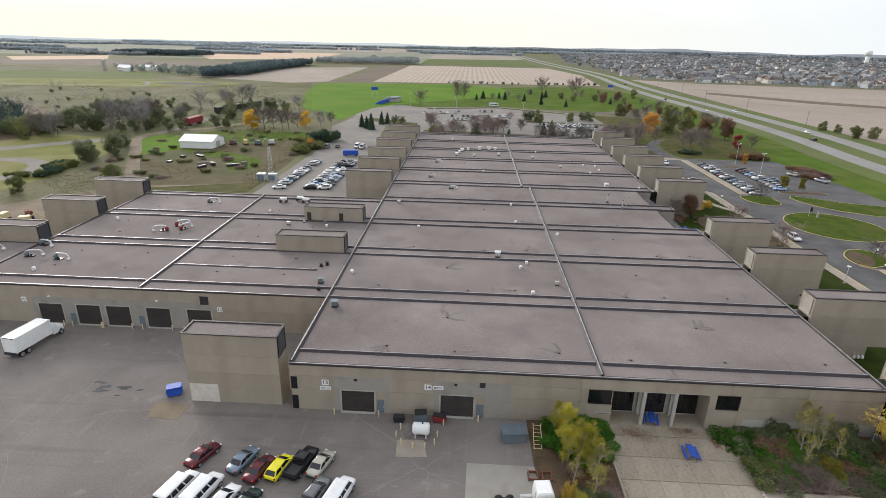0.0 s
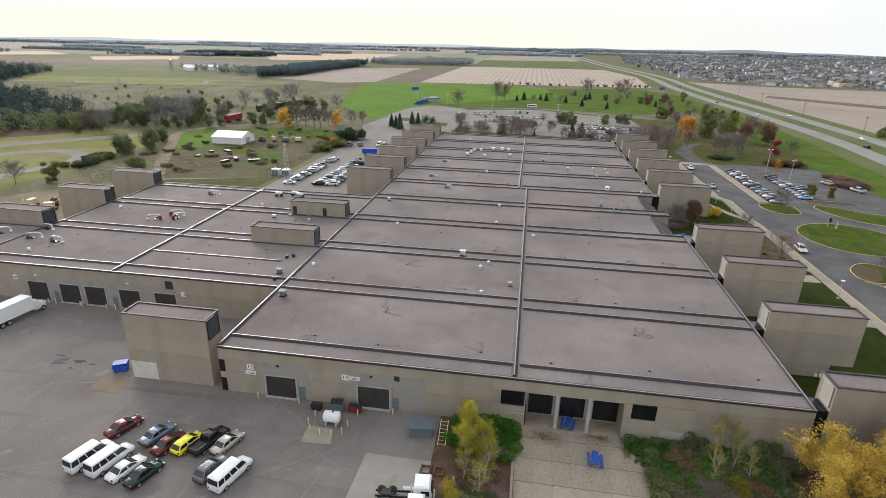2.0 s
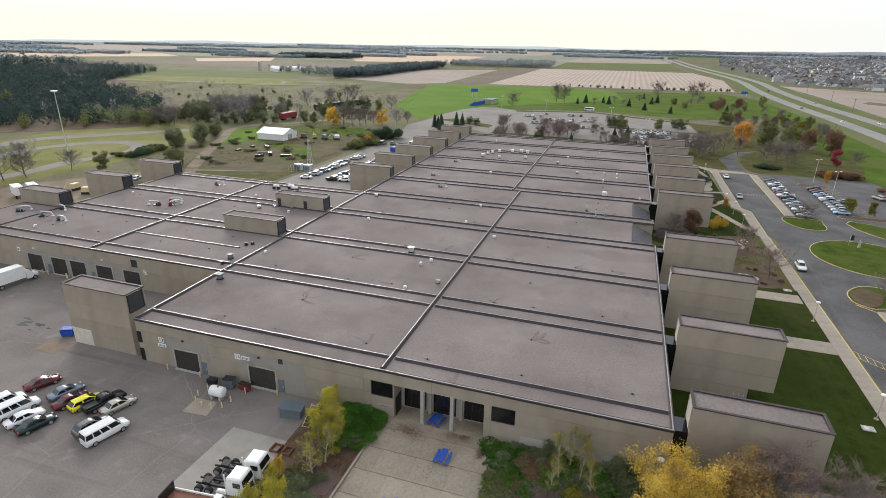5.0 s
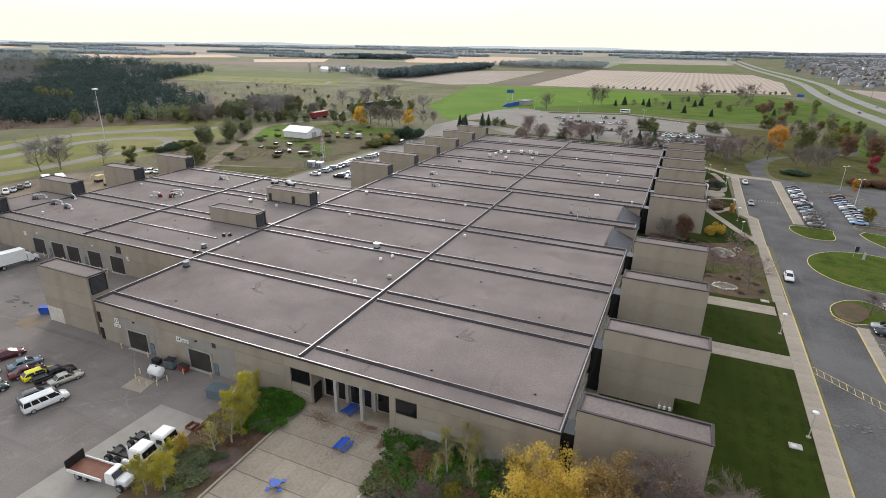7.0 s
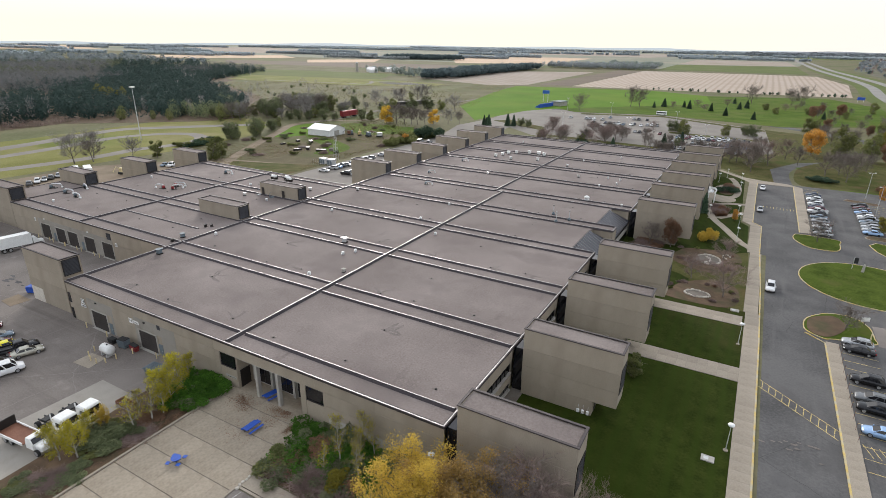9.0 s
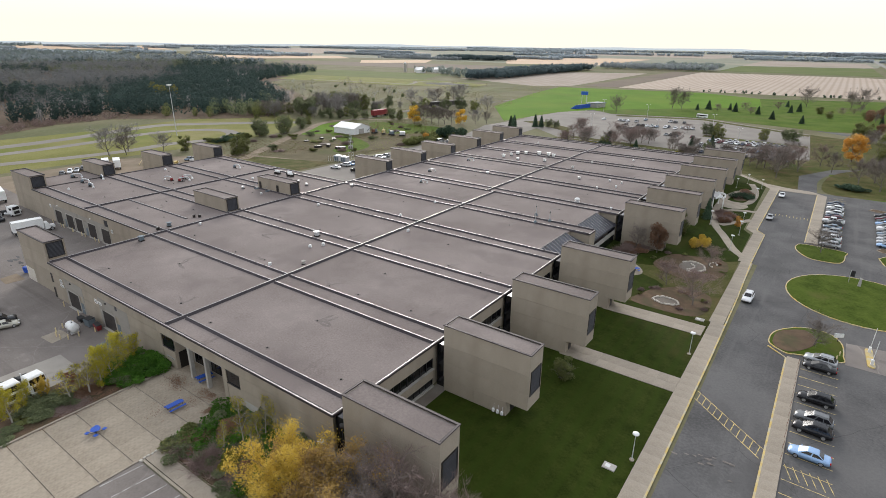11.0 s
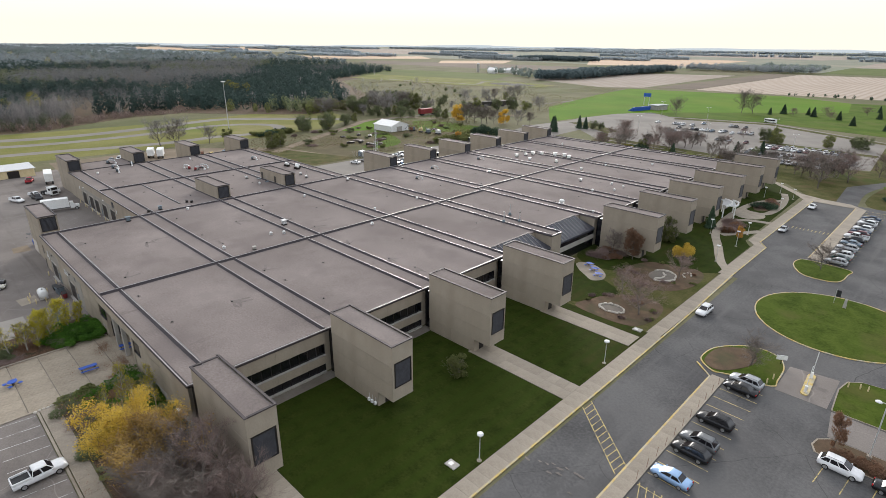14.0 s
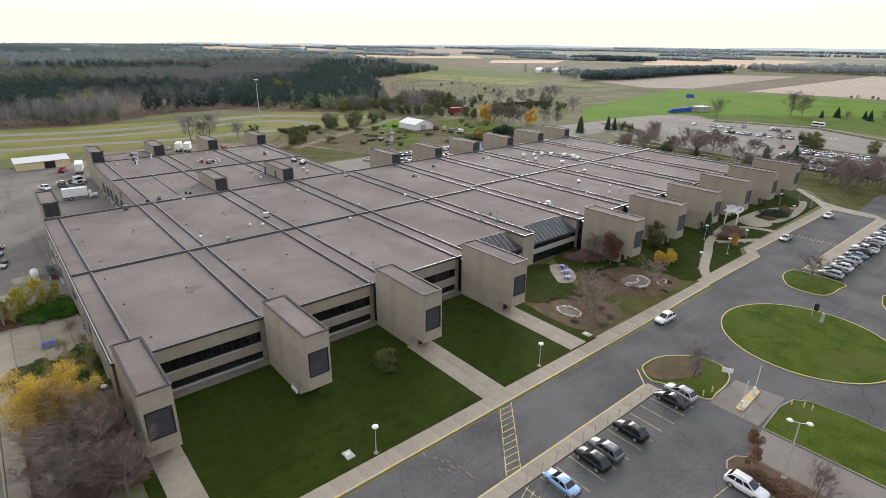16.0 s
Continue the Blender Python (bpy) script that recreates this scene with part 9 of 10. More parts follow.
def path_lamp(x, y, h=4.2):
    l = thing("path_lamp", "white post lamp with a flat disc top", "lamp post", pose(x, y, 0.04), "path lamps")
    part("base", Shape().cyl(0, 0, 0, 0.12, 0.32, n=14), M_CONCRETE, l)
    part("post", Shape().tube([(0, 0, 0.1), (0, 0, h - 0.2)], [0.06, 0.045], 8), M_PALE_METAL, l)
    part("head", Shape().lathe(0, 0, [(0.08, h - 0.3), (0.42, h - 0.18), (0.42, h - 0.02), (0.1, h + 0.06)], 16), M_WHITE, l, smooth=True)


for x, y in ((89.4, 88.0), (89.35, 119.3), (77.4, 199.2), (86.0, 178.8), (85.1, 205.4), (85.9, 193.5), (84.2, 240.0), (84.0, 256.0), (78.6, 262.0), (76.3, 252.0), (58.7, 63.8)):
    path_lamp(x, y, 4.2 if y < 200 else 3.6)


def lot_lamp(x, y, h=8.5, turn=30, arms=2):
    l = thing("lot_lamp", "tall grey car park lamp with two flat heads", "lamp post", pose(x, y, 0.02, 0, 0, turn), "car park lamps")
    part("base", Shape().cyl(0, 0, 0, 0.6, 0.3, n=14), M_CONCRETE, l)
    part("post", Shape().tube([(0, 0, 0.5), (0, 0, h)], [0.1, 0.07], 8), M_PALE_METAL, l)
    for s in (-1, 1)[:arms]:
        part("arm", Shape().tube([(0, 0, h - 0.05), (s * 0.7, 0, h + 0.08)], 0.04), M_PALE_METAL, l)
        part("head", Shape().lathe(s * 1.0, 0, [(0.2, h), (0.38, h + 0.08), (0.3, h + 0.2), (0.08, h + 0.26)], 14), M_WHITE, l, smooth=True)


lot_lamp(124.2, 123.0, 8.5)
for x, y in ((122.4, 250.4), (122.5, 228.0), (-20, 356), (20, 352), (62, 346), (-8, 430), (40, 400), (-45, 445)):
    lot_lamp(x, y, 9.5)
mast = thing("light_mast", "very tall thin lighting mast", "lamp post", pose(-189, 188.5, 0.02))
part("post", Shape().tube([(0, 0, 0), (0, 0, 26.4)], [0.24, 0.1], 10), M_PALE_METAL, mast)
part("head_ring", Shape().lathe(0, 0, [(0.2, 26.0), (1.3, 26.2), (1.3, 26.6), (0.2, 26.7)], 12), M_WHITE, mast)

# ---- garden, gate and small street things ----


def stone_ring(cx, cy, ra, rb, n, a0=0, a1=360, fill=True):
    r = thing("stone_edging", "ring of pale limestone blocks round a gravel bed", "stone edging", pose(cx, cy, 0.05))
    if fill:
        part("gravel", Shape().prism([(x * 0.95, y * 0.95) for x, y in arc(0, 0, ra, rb, 0, 345, 20)], 0, 0.05), M_GRAVEL, r, "brown-grey gravel fill")
    rr = random.Random(n)
    for i in range(n):
        a = radians(a0 + (a1 - a0) * i / n)
        s = rr.uniform(0.32, 0.5)
        st = piece("stone", 0.75, 0.42, 0.34, M_STONE, r, ra * math.cos(a), rb * math.sin(a), 0.0, 0.09)
        st.rotation_euler = (0, 0, a + 1.57 + rr.uniform(-0.3, 0.3))
        st.scale = (s * 2, s * 2, s * 2)


stone_ring(80.6, 138.2, 2.6, 1.9, 24)
stone_ring(80.7, 161.0, 3.0, 3.5, 26, -100, 150)
stone_ring(79.4, 160.6, 2.0, 2.4, 11, -70, 70, False)
stone_ring(84.6, 165.2, 1.0, 1.7, 6, 0, 300, False)
for x, y in ((88.1, 133.7), (87.5, 85.1)):
    u = thing("utility_vault", "pale concrete utility vault in the grass", "utility vault", pose(x, y, 0.04))
    part("lid", Shape().box(-0.8, 0.8, -0.6, 0.6, 0, 0.14, 0.03), M_PLINTH, u)
    part("cover_plate", Shape().box(-0.5, 0.1, -0.3, 0.3, 0.14, 0.16), M_PALE_METAL, u)
isl = thing("gate_island", "small yellow kerb island with gate posts", "traffic island", pose(114.7, 136.2, 0.015, 0, 0, 3))
part("kerb", Shape().prism(arc(0, 3.0, 0.55, 0.55, 0, 180, 8) + arc(0, -3.0, 0.55, 0.55, 180, 360, 8), 0, 0.2), M_YELLOW, isl)
part("gate_box", Shape().box(-0.2, 0.2, -2.8, -2.4, 0.2, 1.2, 0.03), M_WHITE, isl)
part("gate_box", Shape().box(-0.2, 0.2, 2.0, 2.4, 0.2, 1.2, 0.03), M_WHITE, isl)
part("barrier_arm", Shape().tube([(0, -2.6, 1.1), (0.1, -2.5, 4.6)], 0.05), M_WHITE, isl)
part("barrier_arm", Shape().tube([(0, 2.2, 1.1), (0.1, 2.3, 4.8)], 0.05), M_WHITE, isl)
for x, y in ((119.2, 139.8), (120.6, 140.4), (121.6, 140.6), (110.4, 134.0), (110.0, 132.0)):
    bollard(x, y, 1.0)
sb = thing("sign_board", "tilted pale sign board on the island", "sign", pose(110.0, 139.6, 0.12, 0, 0, 30))
part("post", Shape().box(-0.05, 0.05, -0.05, 0.05, 0, 0.8), M_DARK, sb)
part("board", Shape().box(-0.8, 0.8, -0.04, 0.04, 0.8, 1.6), M_WHITE, sb)
fl = thing("flag_marker", "dark banner on a post in the round lawn", "banner", pose(111.2, 172.6, 0.12))
part("post", Shape().tube([(0, 0, 0), (0, 0, 3.0)], 0.05), M_PALE_METAL, fl)
part("banner", Shape().box(0.05, 0.85, -0.02, 0.02, 1.5, 2.9), M_BLACK, fl)
stv = thing("stone_marker", "grey stone marker in the round lawn", "stone", pose(113.2, 171.5, 0.12))
part("block", Shape().loft([[(-0.3, -0.2, 0), (0.3, -0.2, 0), (0.3, 0.2, 0), (-0.3, 0.2, 0)], [(-0.2, -0.12, 1.7), (0.24, -0.12, 1.6), (0.2, 0.1, 1.9), (-0.15, 0.1, 2.0)]]), M_PLINTH, stv)
for i in range(11):
    ps = thing("stall_post", "thin leaning sign post at a parking stall", "post", pose(104.85, 99.0 + 2.72 * i, 0.1), "stall posts")
    part("pole", Shape().tube([(0, 0, 0), (0.05, 0.1 * math.sin(i), 1.4)], 0.025, 5), M_RUST, ps)
gz = thing("entrance_canopy", "white curved entrance canopy on posts", "canopy", pose(74.6, 220.8, 0.06, 0, 0, 20))
for dx, r in ((0.0, 4.6), (1.7, 4.0)):
    sweep = [(dx + 0.9 - 0.09 * y * y, y, 3.5 + 0.5 * math.cos(y / r)) for y in (-r, -0.75 * r, -0.5 * r, -0.25 * r, 0, 0.25 * r, 0.5 * r, 0.75 * r, r)]
    part("fascia", Shape().loft([[(x - 0.12, y, z - 0.28), (x + 0.12, y, z - 0.28), (x + 0.12, y, z + 0.28), (x - 0.12, y, z + 0.28)] for x, y, z in sweep]), M_WHITE, gz, "white curved canopy beam")
part("roof", Shape().loft([[(-1.6 - 0.05 * y * y, y, 3.86), (1.9 - 0.09 * y * y, y, 3.66), (1.9 - 0.09 * y * y, y, 3.74), (-1.6 - 0.05 * y * y, y, 3.94)] for y in (-3.6, -1.8, 0, 1.8, 3.6)]), M_PALE_METAL, gz)
for x, y in ((1.6, -3.3), (1.6, 3.3), (-1.4, -3.5), (-1.4, 3.5)):
    part("post", Shape().cyl(x, y, 0, 3.6, 0.17, n=10), M_WHITE, gz)
st_un = [("utility_box", 59.5, 64.4), ("utility_box", 60.6, 64.3)]
for nm, x, y in st_un:
    u = thing(nm, "grey-green utility cabinet by the wall", "utility box", pose(x, y, 0.1))
    part("cabinet", Shape().box(-0.5, 0.5, -0.3, 0.3, 0, 0.9, 0.03), M_BLUEGREY, u)
    part("door", Shape().box(-0.4, 0.4, -0.33, -0.3, 0.1, 0.8), M_BLUEGREY, u)
for x, y in ((70.2, 85.8), (70.9, 85.8), (71.6, 85.8)):
    m = thing("gas_meter", "small white meters at the tower foot", "meter", pose(x, y, 0.05), "meters")
    part("body", Shape().box(-0.18, 0.18, -0.15, 0.15, 0.2, 0.7, 0.03), M_WHITE, m)
    part("pipe", Shape().tube([(0, 0.1, 0), (0, 0.15, 1.4)], 0.03), M_PALE_METAL, m)

# number boards over the docks


def board(x, y, z, w, h, text="", bars=0, back=None):
    b = thing("dock_sign", "white number board over the dock", "sign", pose(x, y, z), "dock signs")
    part("plate", Shape().box(-w / 2, w / 2, -0.04, 0, -h / 2, h / 2), back or M_WHITE, b)
    if text:
        c = bpy.data.curves.new("number", "FONT")
        c.body, c.size, c.align_x, c.align_y = text, h * 0.95, "CENTER", "CENTER"
        c.extrude = 0.01
        c.materials.append(M_BLACK)
        d = new("number", c)
        d.parent = b
        d.matrix_basis = pose(0, -0.055, 0, 90, 0, 0)
    for i in range(bars):
        part("bar", Shape().box(-w * 0.4, w * 0.4, -0.05, -0.04, -h * 0.3 + i * h * 0.3, -h * 0.3 + i * h * 0.3 + h * 0.12), M_BLACK, b)
    return b


board(-16.2, SOUTH - 0.05, 4.7, 1.0, 0.9, "13")
board(-16.2, SOUTH - 0.05, 3.75, 1.6, 0.6, "", 2)
board(-1.75, SOUTH - 0.05, 4.7, 1.0, 0.9, "14")
board(-0.35, SOUTH - 0.05, 4.7, 1.5, 0.6, "", 2)
board(-40.5, W_SOUTH - 0.05, 4.2, 0.9, 0.9, "12")
board(-76.4, W_SOUTH - 0.05, 4.6, 0.9, 0.9, "", 2)
board(22.6, SOUTH - 0.05, 1.9, 2.2, 0.4, "", 1, M_PLINTH)

# ---- sheds, train, farm, suburb ----


def shed(x0, x1, y0, y1, h, ridge, wall, roof, lab, along="x"):
    s = thing("shed", lab, "shed")
    part("wall", Shape().box(x0, x1, y0, y1, 0, h), wall, s)
    o = 0.4
    if along == "x":
        ym = (y0 + y1) / 2
        for ya in (y0 - o, y1 + o):
            part("roof_slope", Shape().add([(x0 - o, ya, h - 0.1), (x1 + o, ya, h - 0.1), (x1 + o, ym, h + ridge), (x0 - o, ym, h + ridge), (x0 - o, ya, h), (x1 + o, ya, h), (x1 + o, ym, h + ridge + 0.1), (x0 - o, ym, h + ridge + 0.1)], [(0, 1, 2, 3), (7, 6, 5, 4), (0, 4, 5, 1), (1, 5, 6, 2), (3, 7, 4, 0)]), roof, s)
        for x in (x0, x1):
            part("gable", Shape().add([(x, y0, h), (x, y1, h), (x, ym, h + ridge), (x + 0.05, y0, h), (x + 0.05, y1, h), (x + 0.05, ym, h + ridge)], [(0, 1, 2), (5, 4, 3)]), wall, s)
    else:
        part("roof_slope", Shape().add([(x0 - o, y0 - o, h + ridge), (x1 + o, y0 - o, h), (x1 + o, y1 + o, h), (x0 - o, y1 + o, h + ridge), (x0 - o, y0 - o, h + ridge + 0.1), (x1 + o, y0 - o, h + 0.1), (x1 + o, y1 + o, h + 0.1), (x0 - o, y1 + o, h + ridge + 0.1)], [(0, 1, 2, 3), (7, 6, 5, 4), (0, 4, 5, 1), (1, 5, 6, 2), (2, 6, 7, 3), (3, 7, 4, 0)]), roof, s)
        part("gable", Shape().add([(x0, y0, h), (x1, y0, h), (x0, y0, h + ridge), (x0, y1, h), (x1, y1, h), (x0, y1, h + ridge)], [(0, 1, 2), (5, 4, 3), (0, 2, 5, 3)]), wall, s)
    return s


b = shed(-132, -116.5, 250, 263, 3.3, 2.2, M_WHITE, M_WHITE, "white metal storage barn with a gable roof")
part("door", Shape().box(-116.45, -116.35, 254, 258, 0, 2.8), M_PLINTH, b)
b = shed(-138.5, -128.3, 65.6, 83.3, 2.9, 0.5, M_BOLLARD, M_PALE_METAL, "tan open-fronted metal shed with a grey roof", "y")
# a dark panel stands for the shade inside the open bay
part("opening", Shape().box(-128.3, -128.2, 74.9, 78.5, 0, 2.6), M_DARK, b, "dark panel standing for the shaded open bay")
b = shed(-41, -29, 151.5, 156, 3.2, 1.2, M_PANEL, M_DARK, "low lean-to shelter with a dark roof")
b = shed(-60, -52, 153, 157.5, 3.0, 0.3, M_WHITE, M_WHITE, "low white flat shelter")
for x, y, a, m, lab in ((-159.4, 320.5, -3, M_RED, "red railway box car"), (-165, 374, -14, M_DOOR, "dark brown railway car"), (-160.8, 391, -14, M_DOOR, "dark brown railway car"), (-156.6, 408, -14, M_DOOR, "dark brown railway car")):
    t = thing("rail_car", lab + " on the siding", "rail car", pose(x, y, 0.05, 0, 0, a), "rail cars")
    part("body", Shape().box(-1.5, 1.5, -7.6, 7.6, 1.1, 4.3, 0.05), m, t)
    part("roof", Shape().loft([[(-1.55, -7.6, 4.3), (1.55, -7.6, 4.3), (0.8, -7.6, 4.6), (-0.8, -7.6, 4.6)], [(-1.55, 7.6, 4.3), (1.55, 7.6, 4.3), (0.8, 7.6, 4.6), (-0.8, 7.6, 4.6)]]), m, t)
    part("door", Shape().box(1.5, 1.58, -1.5, 1.5, 1.3, 4.0), m, t)
    for wy in (-5.5, 5.5):
        part("bogie", Shape().box(-1.1, 1.1, wy - 1.2, wy + 1.2, 0, 1.1), M_BLACK, t)
solid("rail_bed", ribbon(smooth_line([(-162, 285), (-159.4, 320), (-164, 352), (-165.5, 372), (-160.8, 391), (-156, 410), (-145, 455), (-140, 600)]), 4, -0.1, 0.05), M_GRAVEL, "gravel rail siding", "railway")
# bins, pallets and machines in the rough ground west of the lot
tx = thing("transformer_yard", "grey transformer cabinets inside a fence", "transformers", pose(-73.5, 196, 0.02))
for dx in (0, 4.2):
    part("cabinet", Shape().box(dx - 1.5, dx + 1.5, -1.2, 1.2, 0, 2.4, 0.05), M_PALE_METAL, tx)
    part("radiator", Shape().box(dx - 1.2, dx + 1.2, -1.6, -1.2, 0.3, 2.0), M_BLUEGREY, tx)
    part("bushing", Shape().tube([(dx, 0, 2.4), (dx, 0, 3.2)], 0.12), M_PALE_METAL, tx)
for i in range(9):
    part("fence_post", Shape().tube([(-3 + i * 1.25, -3, 0), (-3 + i * 1.25, -3, 2.2)], 0.04), M_PALE_METAL, tx)
pole = thing("lattice_pole", "slim grey lattice pole", "mast", pose(-72.5, 203, 0.02))
for sx, sy in ((-1, -1), (1, -1), (1, 1), (-1, 1)):
    part("leg", Shape().tube([(sx * 0.8, sy * 0.8, 0), (sx * 0.3, sy * 0.3, 11)], 0.06, 4), M_PALE_METAL, pole)
for i in range(7):
    z = 1 + i * 1.5
    w = 0.8 - 0.5 * z / 11
    part("brace", Shape().tube([(-w, -w, z), (w, -w, z + 0.7), (w, w, z), (-w, w, z + 0.7), (-w, -w, z)], 0.04, 4), M_PALE_METAL, pole)
rq = random.Random(9)
for i in range(9):
    x, y = rq.uniform(-122, -88), rq.uniform(205, 240)
    m = rq.choice([M_DARK, M_BARK, M_DOOR, M_BARK, M_DARK])
    o = thing("stored_machine", "old machine part stored in rough grass", "machinery", pose(x, y, 0.0, 0, 0, rq.uniform(0, 180)), "stored machinery")
    w, d, h = rq.uniform(0.8, 2.6), rq.uniform(0.6, 1.4), rq.uniform(0.5, 1.3)
    part("body", Shape().box(-w, w, -d, d, 0, h, 0.08), m, o)
    part("arm", Shape().tube([(-w * 0.5, 0, h), (0, 0, h + 0.6), (w * 0.8, 0.2, h + 0.2)], 0.1), m, o)
for i, (x, y, m) in enumerate(((-112, 262, M_RUST), (-106, 263, M_YELLOW), (-100, 263, M_BLUEGREY), (-94, 265, M_PALE_METAL), (-112, 262, M_BLUEGREY), (-126, 140, M_BOLLARD), (-121, 143, M_RUST), (-116, 146, M_YELLOW), (-118, 138, M_BOLLARD))):
    o = thing("excavator" if i in (1, 7) else "stored_vehicle", "parked work machine in the storage yard", "machinery", pose(x, y, 0.02, 0, 0, i * 37))
    part("track_base", Shape().box(-1.0, 1.0, -1.7, 1.7, 0, 0.8, 0.1), M_BLACK, o)
    part("cab", Shape().box(-0.9, 0.9, -1.5, 1.2, 0.8, 2.4, 0.15), m, o)
    part("boom", Shape().tube([(0, 0.8, 1.6), (0, 2.6, 3.2), (0, 4.2, 1.4)], 0.14), m, o)
blue_car = thing("blue_container", "blue tarpaulin covered trailer", "trailer", pose(-50.5, 244.5, 0.03, 0, 0, 8))
part("body", Shape().box(-3.4, 3.4, -1.2, 1.2, 0.5, 2.6, 0.12), M_BLUE, blue_car)
for s in (-2.2, 2.2):
    part("axle", Shape().box(s - 0.4, s + 0.4, -1.1, 1.1, 0, 0.5), M_BLACK, blue_car)
bt = thing("blue_truck", "blue truck cab in the west yard", "truck", pose(-104, 158, 0.03, 0, 0, 40))
part("cab", Shape().box(-1.2, 1.2, -1.4, 1.4, 0.6, 2.9, 0.15), M_BLUE, bt)
part("bonnet", Shape().box(-1.0, 1.0, 1.4, 3.0, 0.6, 1.8, 0.15), M_BLUE, bt)
part("chassis", Shape().box(-0.6, 0.6, -4, 2.6, 0.0, 0.7), M_BLACK, bt)
# sports ground: scoreboard, stand
sb = thing("scoreboard", "blue scoreboard on two posts", "scoreboard", pose(-82.4, 499.6, 0.05, 0, 0, 6))
part("board", Shape().box(-3, 3, -0.2, 0.2, 7.0, 9.8), M_BLUE, sb)
part("panel", Shape().box(-2.3, 2.3, -0.26, -0.2, 7.6, 9.2), paint("sign_blue", (0.03, 0.12, 0.45), 0), sb)
for q in (-2, 2):
    part("post", Shape().box(q - 0.18, q + 0.18, -0.18, 0.18, 0, 7.0), M_PALE_METAL, sb)
sd = thing("grandstand", "blue bleachers with a low grey press box", "grandstand", pose(-67, 462, 0.05, 0, 0, -12))
for i in range(6):
    part("tier", Shape().box(-1.1 - i * 0.8, -0.3 - i * 0.8, -11, 9, 0, 0.5 + (5 - i) * 0.5), M_BLUE, sd)
part("press_box", Shape().box(-1.5, 5.5, 10, 22, 0, 3.4), M_PLINTH, sd)
part("roof", Shape().box(-2.2, 6.2, 9.3, 22.7, 3.4, 3.8), M_BLUEGREY, sd)
part("end_canopy", Shape().box(-6.0, -1.8, 12, 20, 3.0, 3.3), M_BLUEGREY, sd)
for q in (12.5, 19.5):
    part("canopy_post", Shape().box(-5.6, -5.4, q - 0.1, q + 0.1, 0, 3.0), M_PALE_METAL, sd)
bus = thing("bus", "pale bus by the north lot", "bus", pose(21.7, 461.3, 0.05, 0, 0, 85))
part("body", Shape().box(-1.15, 1.15, -3.6, 3.6, 0.4, 2.7, 0.15), M_WHITE, bus)
for s in (-1, 1):
    part("window_strip", Shape().box(s * 1.16 - 0.02, s * 1.16 + 0.02, -3.2, 3.2, 1.4, 2.2), M_GLASS, bus)
    for wy in (-2.3, 2.3):
        big_wheel(bus, s * 1.0, wy, 0.5)
# guide sign on the highway
gs = thing("highway_sign", "blue highway guide sign on posts", "road sign", pose(166, 676, 0.05))
part("plate", Shape().box(-3, 3, -0.06, 0.06, 2.0, 4.6), M_BLUE, gs)
for s in (-2.2, 2.2):
    part("post", Shape().box(s - 0.12, s + 0.12, -0.12, 0.12, 0, 2.0), M_PALE_METAL, gs)
for y in range(300, 1100, 85):
    up = thing("utility_pole", "wooden roadside utility pole", "utility pole", pose(228 + (y > 600) * 8, y, 0.0), "utility poles")
    part("pole", Shape().tube([(0, 0, 0), (0, 0, 11)], [0.16, 0.11], 7), M_BARK, up)
    part("crossarm", Shape().box(-1.1, 1.1, -0.06, 0.06, 10.2, 10.4), M_BARK, up)
# farm with silo
farm = thing("farm_silo", "pale concrete silo with a domed top", "silo", pose(-507, 775, 0))
part("shaft", Shape().cyl(0, 0, 0, 13, 2.4, n=18), M_PLINTH, farm)
part("dome", Shape().lathe(0, 0, [(2.4, 13), (1.9, 14.0), (0.9, 14.8), (0.2, 15.0)], 18), M_PALE_METAL, farm, smooth=True)
for x, y, w in ((-486, 788, 14), (-462, 800, 16), (-470, 770, 10), (-440, 792, 9)):
    shed(x - w / 2, x + w / 2, y - 6, y + 6, 4.5, 3.2, M_WHITE, M_PALE_METAL, "pale farm building with a grey roof")
wt = thing("water_tower", "white pedestal water tower", "water tower", pose(1405, 2130, 0))
part("stem", Shape().lathe(0, 0, [(8, 0), (6.5, 8), (6, 28)], 20), M_WHITE, wt, smooth=True)
part("bowl", Shape().lathe(0, 0, [(6, 28), (11, 33), (11.8, 36), (11.8, 44), (9, 46.5), (0.5, 47.5)], 24), M_WHITE, wt, smooth=True)

# suburb: pale gabled houses
M_SIDING = [surf("siding_%s" % n, tuple(0.85 * v for v in c), c, 3, 0.3, 0.7, vary=0.12) for n, c in (("white", (0.72, 0.71, 0.69)), ("beige", (0.60, 0.55, 0.48)), ("grey", (0.48, 0.49, 0.50)), ("tan", (0.50, 0.43, 0.36)), ("blue", (0.40, 0.45, 0.50)))]
M_SHINGLE = [surf("shingles_%s" % n, tuple(0.8 * v for v in c), c, 3, 0.3, 0.85, vary=0.15) for n, c in (("grey", (0.15, 0.15, 0.155)), ("brown", (0.14, 0.11, 0.09)), ("pale", (0.24, 0.235, 0.23)))]


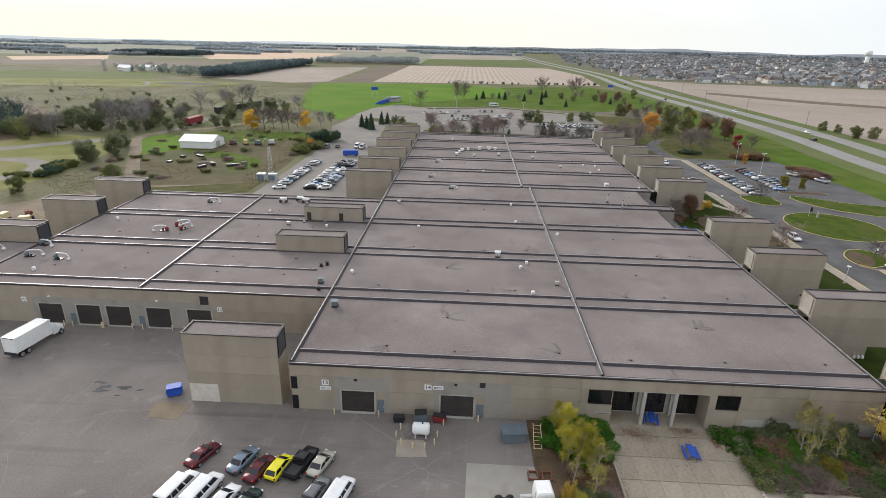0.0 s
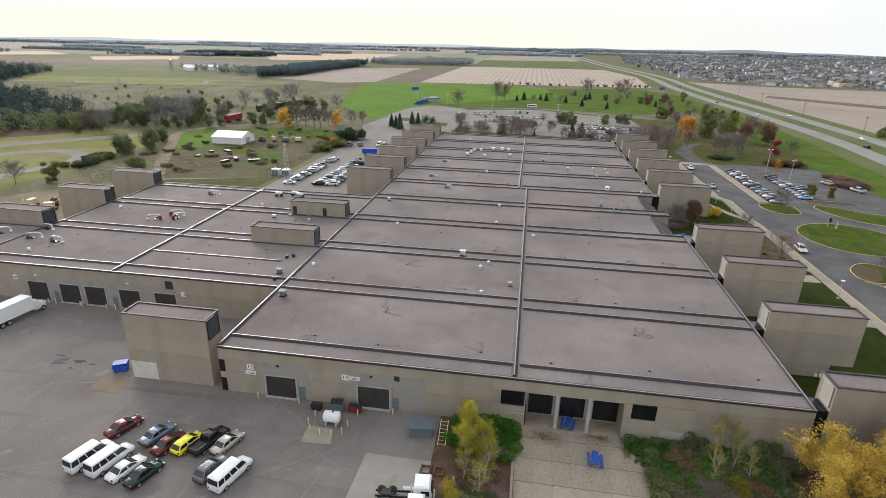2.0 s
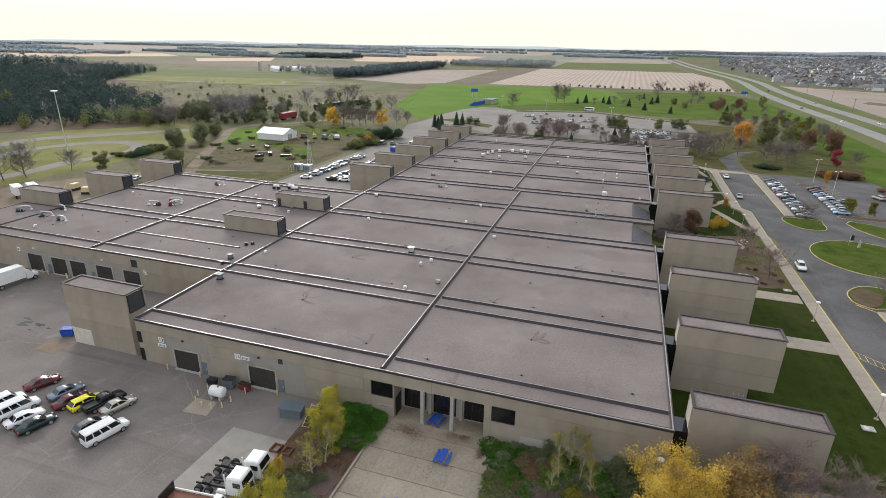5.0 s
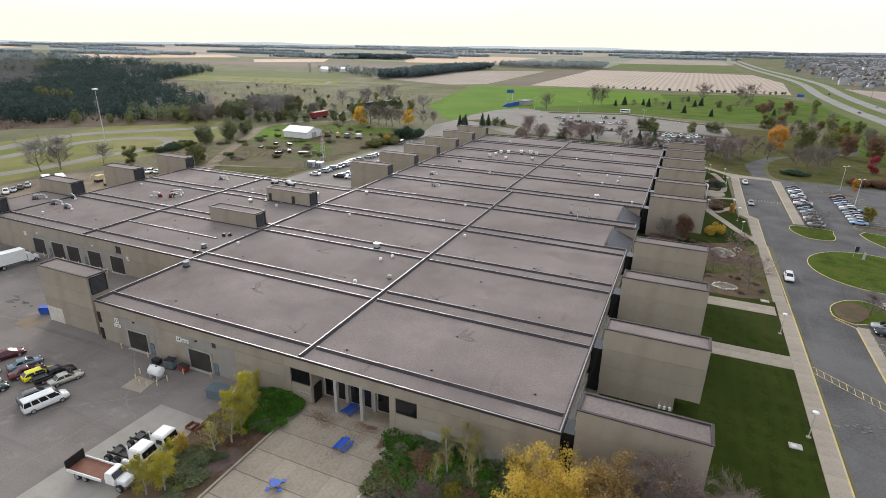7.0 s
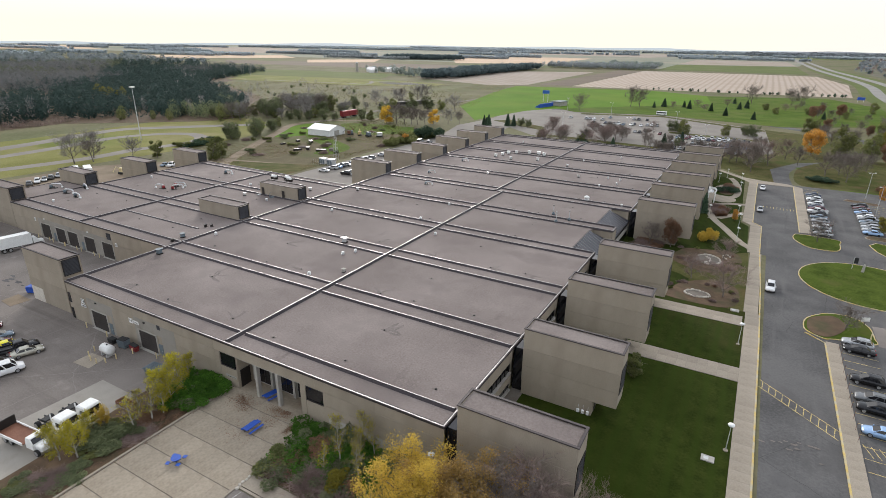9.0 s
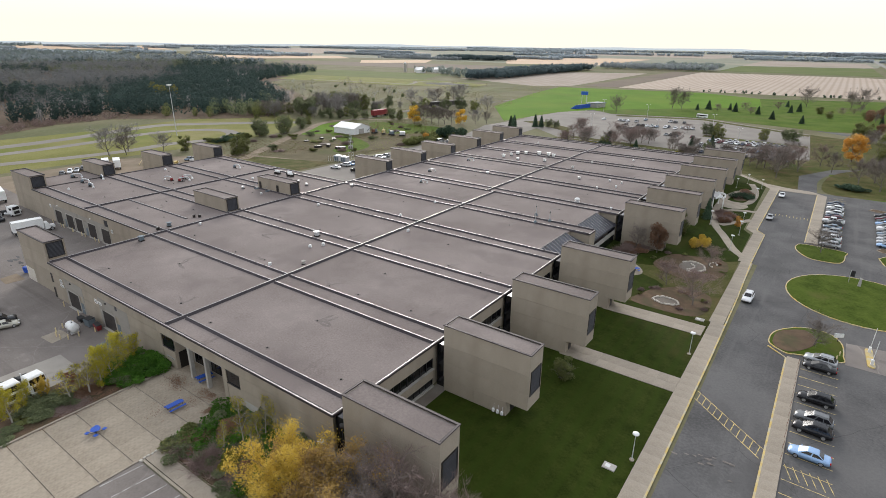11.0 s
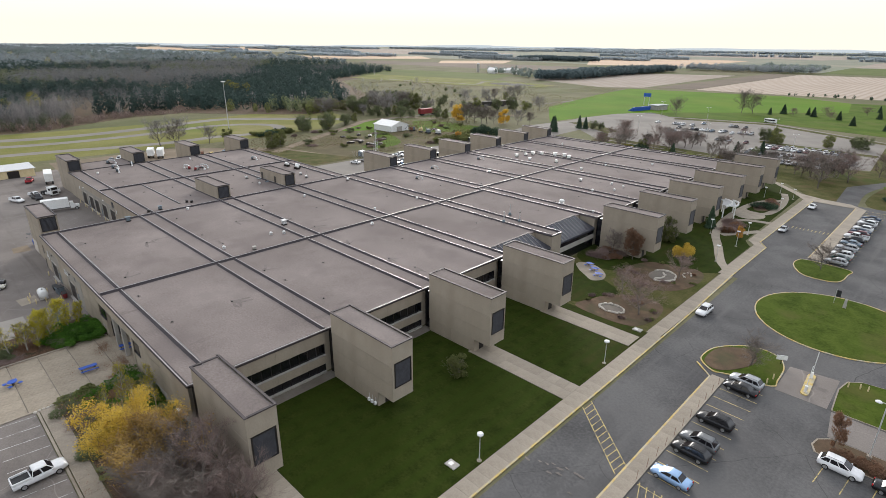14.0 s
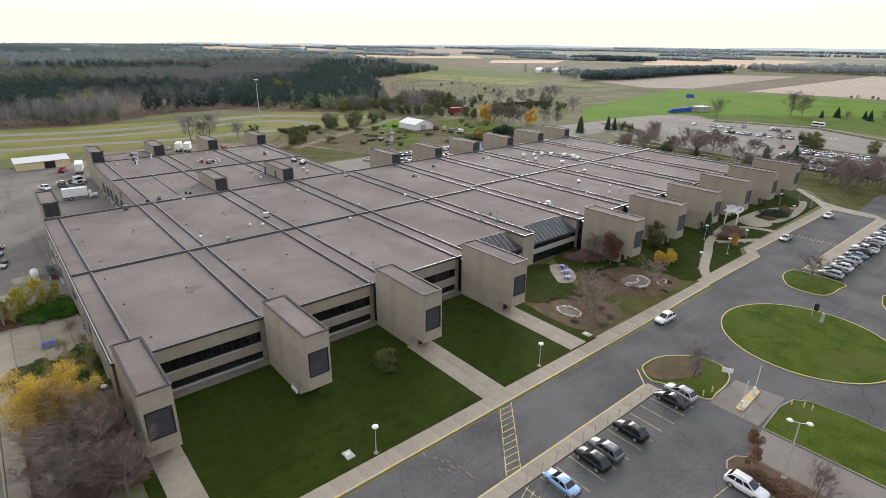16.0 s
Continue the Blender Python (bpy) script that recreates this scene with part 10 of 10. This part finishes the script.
def house(seed, w, d, h):
    """A two-storey gabled house with a garage wing, windows, and chimney."""
    r = random.Random(seed)
    wall, roof = M_SIDING[seed % 5], M_SHINGLE[seed % 3]
    hs = thing("house", "%s suburban house with a gabled roof" % ("white", "beige", "grey", "tan", "pale blue")[seed % 5], "house")
    gable = lambda x0, x1, y0, y1, z, k: Shape().add([(x0, y0, z), (x1, y0, z), (x1, y1, z), (x0, y1, z), (x0, (y0 + y1) / 2, z + k), (x1, (y0 + y1) / 2, z + k)], [(0, 1, 5, 4), (2, 3, 4, 5), (0, 4, 3), (1, 2, 5), (3, 2, 1, 0)])
    part("wall", Shape().box(-w / 2, w / 2, -d / 2, d / 2, 0, h), wall, hs)
    part("roof", gable(-w / 2 - 0.5, w / 2 + 0.5, -d / 2 - 0.5, d / 2 + 0.5, h, d * 0.36), roof, hs)
    part("garage", Shape().box(w / 2, w / 2 + 6, -d / 2, d / 2 - 3, 0, 3.0), wall, hs)
    part("garage_roof", gable(w / 2 - 0.2, w / 2 + 6.4, -d / 2 - 0.4, d / 2 - 2.6, 3.0, 2.2), roof, hs)
    part("garage_door", Shape().box(w / 2 + 0.6, w / 2 + 5.4, -d / 2 - 0.06, -d / 2, 0, 2.3), M_WHITE, hs)
    part("chimney", Shape().box(-w * 0.2, -w * 0.2 + 0.9, 0.6, 1.5, h, h + d * 0.36 + 0.8), M_STONE, hs)
    for z in (1.0, h / 2 + 0.9):
        for x in (-w * 0.32, 0, w * 0.32):
            part("window", Shape().box(x - 0.65, x + 0.65, -d / 2 - 0.05, -d / 2 + 0.02, z, z + 1.4), M_GLASS, hs)
    return hs


protos = []
rh = random.Random(21)
near = []
for i in range(46):
    t = rh.random()
    x = 270 + 330 * t + rh.uniform(-20, 60)
    y = 862 - 60 * t + rh.uniform(0, 150)
    near.append((x, y))
near += [(rh.uniform(560, 700), rh.uniform(640, 800)) for i in range(12)]
for i, (x, y) in enumerate(near):
    m = pose(x, y, 0, 0, 0, rh.choice((0, 90, 180, 270)) + rh.uniform(-25, 25))
    if i < 10:
        h_ob = house(i, rh.uniform(11, 15), rh.uniform(9, 11), rh.choice((4.2, 5.8, 5.8)))
        h_ob.matrix_world = m
        h_ob["group"] = "suburban houses"
        protos.append(h_ob)
    else:
        copy_thing(protos[i % 10], m)
for s in range(6):
    sh_w, sh_r = Shape(), Shape()
    for i in range(260):
        y = 900 + 1900 * rh.random() ** 1.25
        x = 250 + (y - 900) * 0.1 + (1300 + (y - 900) * 0.5) * rh.random()
        w, d, h = rh.uniform(11, 15), rh.uniform(8, 11), rh.choice((4.2, 5.8))
        if rh.random() < 0.5:
            sh_w.box(x - w / 2, x + w / 2, y - d / 2, y + d / 2, 0, h)
            sh_r.add([(x - w / 2, y - d / 2, h), (x + w / 2, y - d / 2, h), (x + w / 2, y + d / 2, h), (x - w / 2, y + d / 2, h), (x - w / 2, y, h + 3.6), (x + w / 2, y, h + 3.6)], [(0, 1, 5, 4), (2, 3, 4, 5), (0, 4, 3), (1, 2, 5)])
        else:
            sh_w.box(x - d / 2, x + d / 2, y - w / 2, y + w / 2, 0, h)
            sh_r.add([(x - d / 2, y - w / 2, h), (x + d / 2, y - w / 2, h), (x + d / 2, y + w / 2, h), (x - d / 2, y + w / 2, h), (x, y - w / 2, h + 3.6), (x, y + w / 2, h + 3.6)], [(0, 4, 5, 3), (1, 2, 5, 4), (0, 1, 4), (2, 3, 5)])
    st_ob = tagged(new("far_houses", sh_w.mesh("far_houses", M_SIDING[s % 5])), "many far pale suburban houses", "houses", "", "stuff")
    part("roofs", sh_r, M_SHINGLE[s % 3], st_ob)
SUB = [(260, 880), (560, 820), (800, 640), (1900, 1500), (2200, 2900), (420, 2900), (240, 1500)]
woods("suburb_trees", SUB, 4200, 9, M_HORIZON_HAZED, "bare trees among the houses", 61, 20, 1.3, "round", 0.42)
woods("suburb_trees", SUB, 1300, 8, M_TWIG_RED, "brown trees among the houses", 62, 20, 1.2)
woods("suburb_trees", SUB, 1100, 8, M_DARK_HAZED, "dark evergreens among the houses", 63, 20, 1.2)
solid("suburb_ground", flat(SUB, 0.12), M_SUBURB, "dull suburban gardens and streets", "ground")
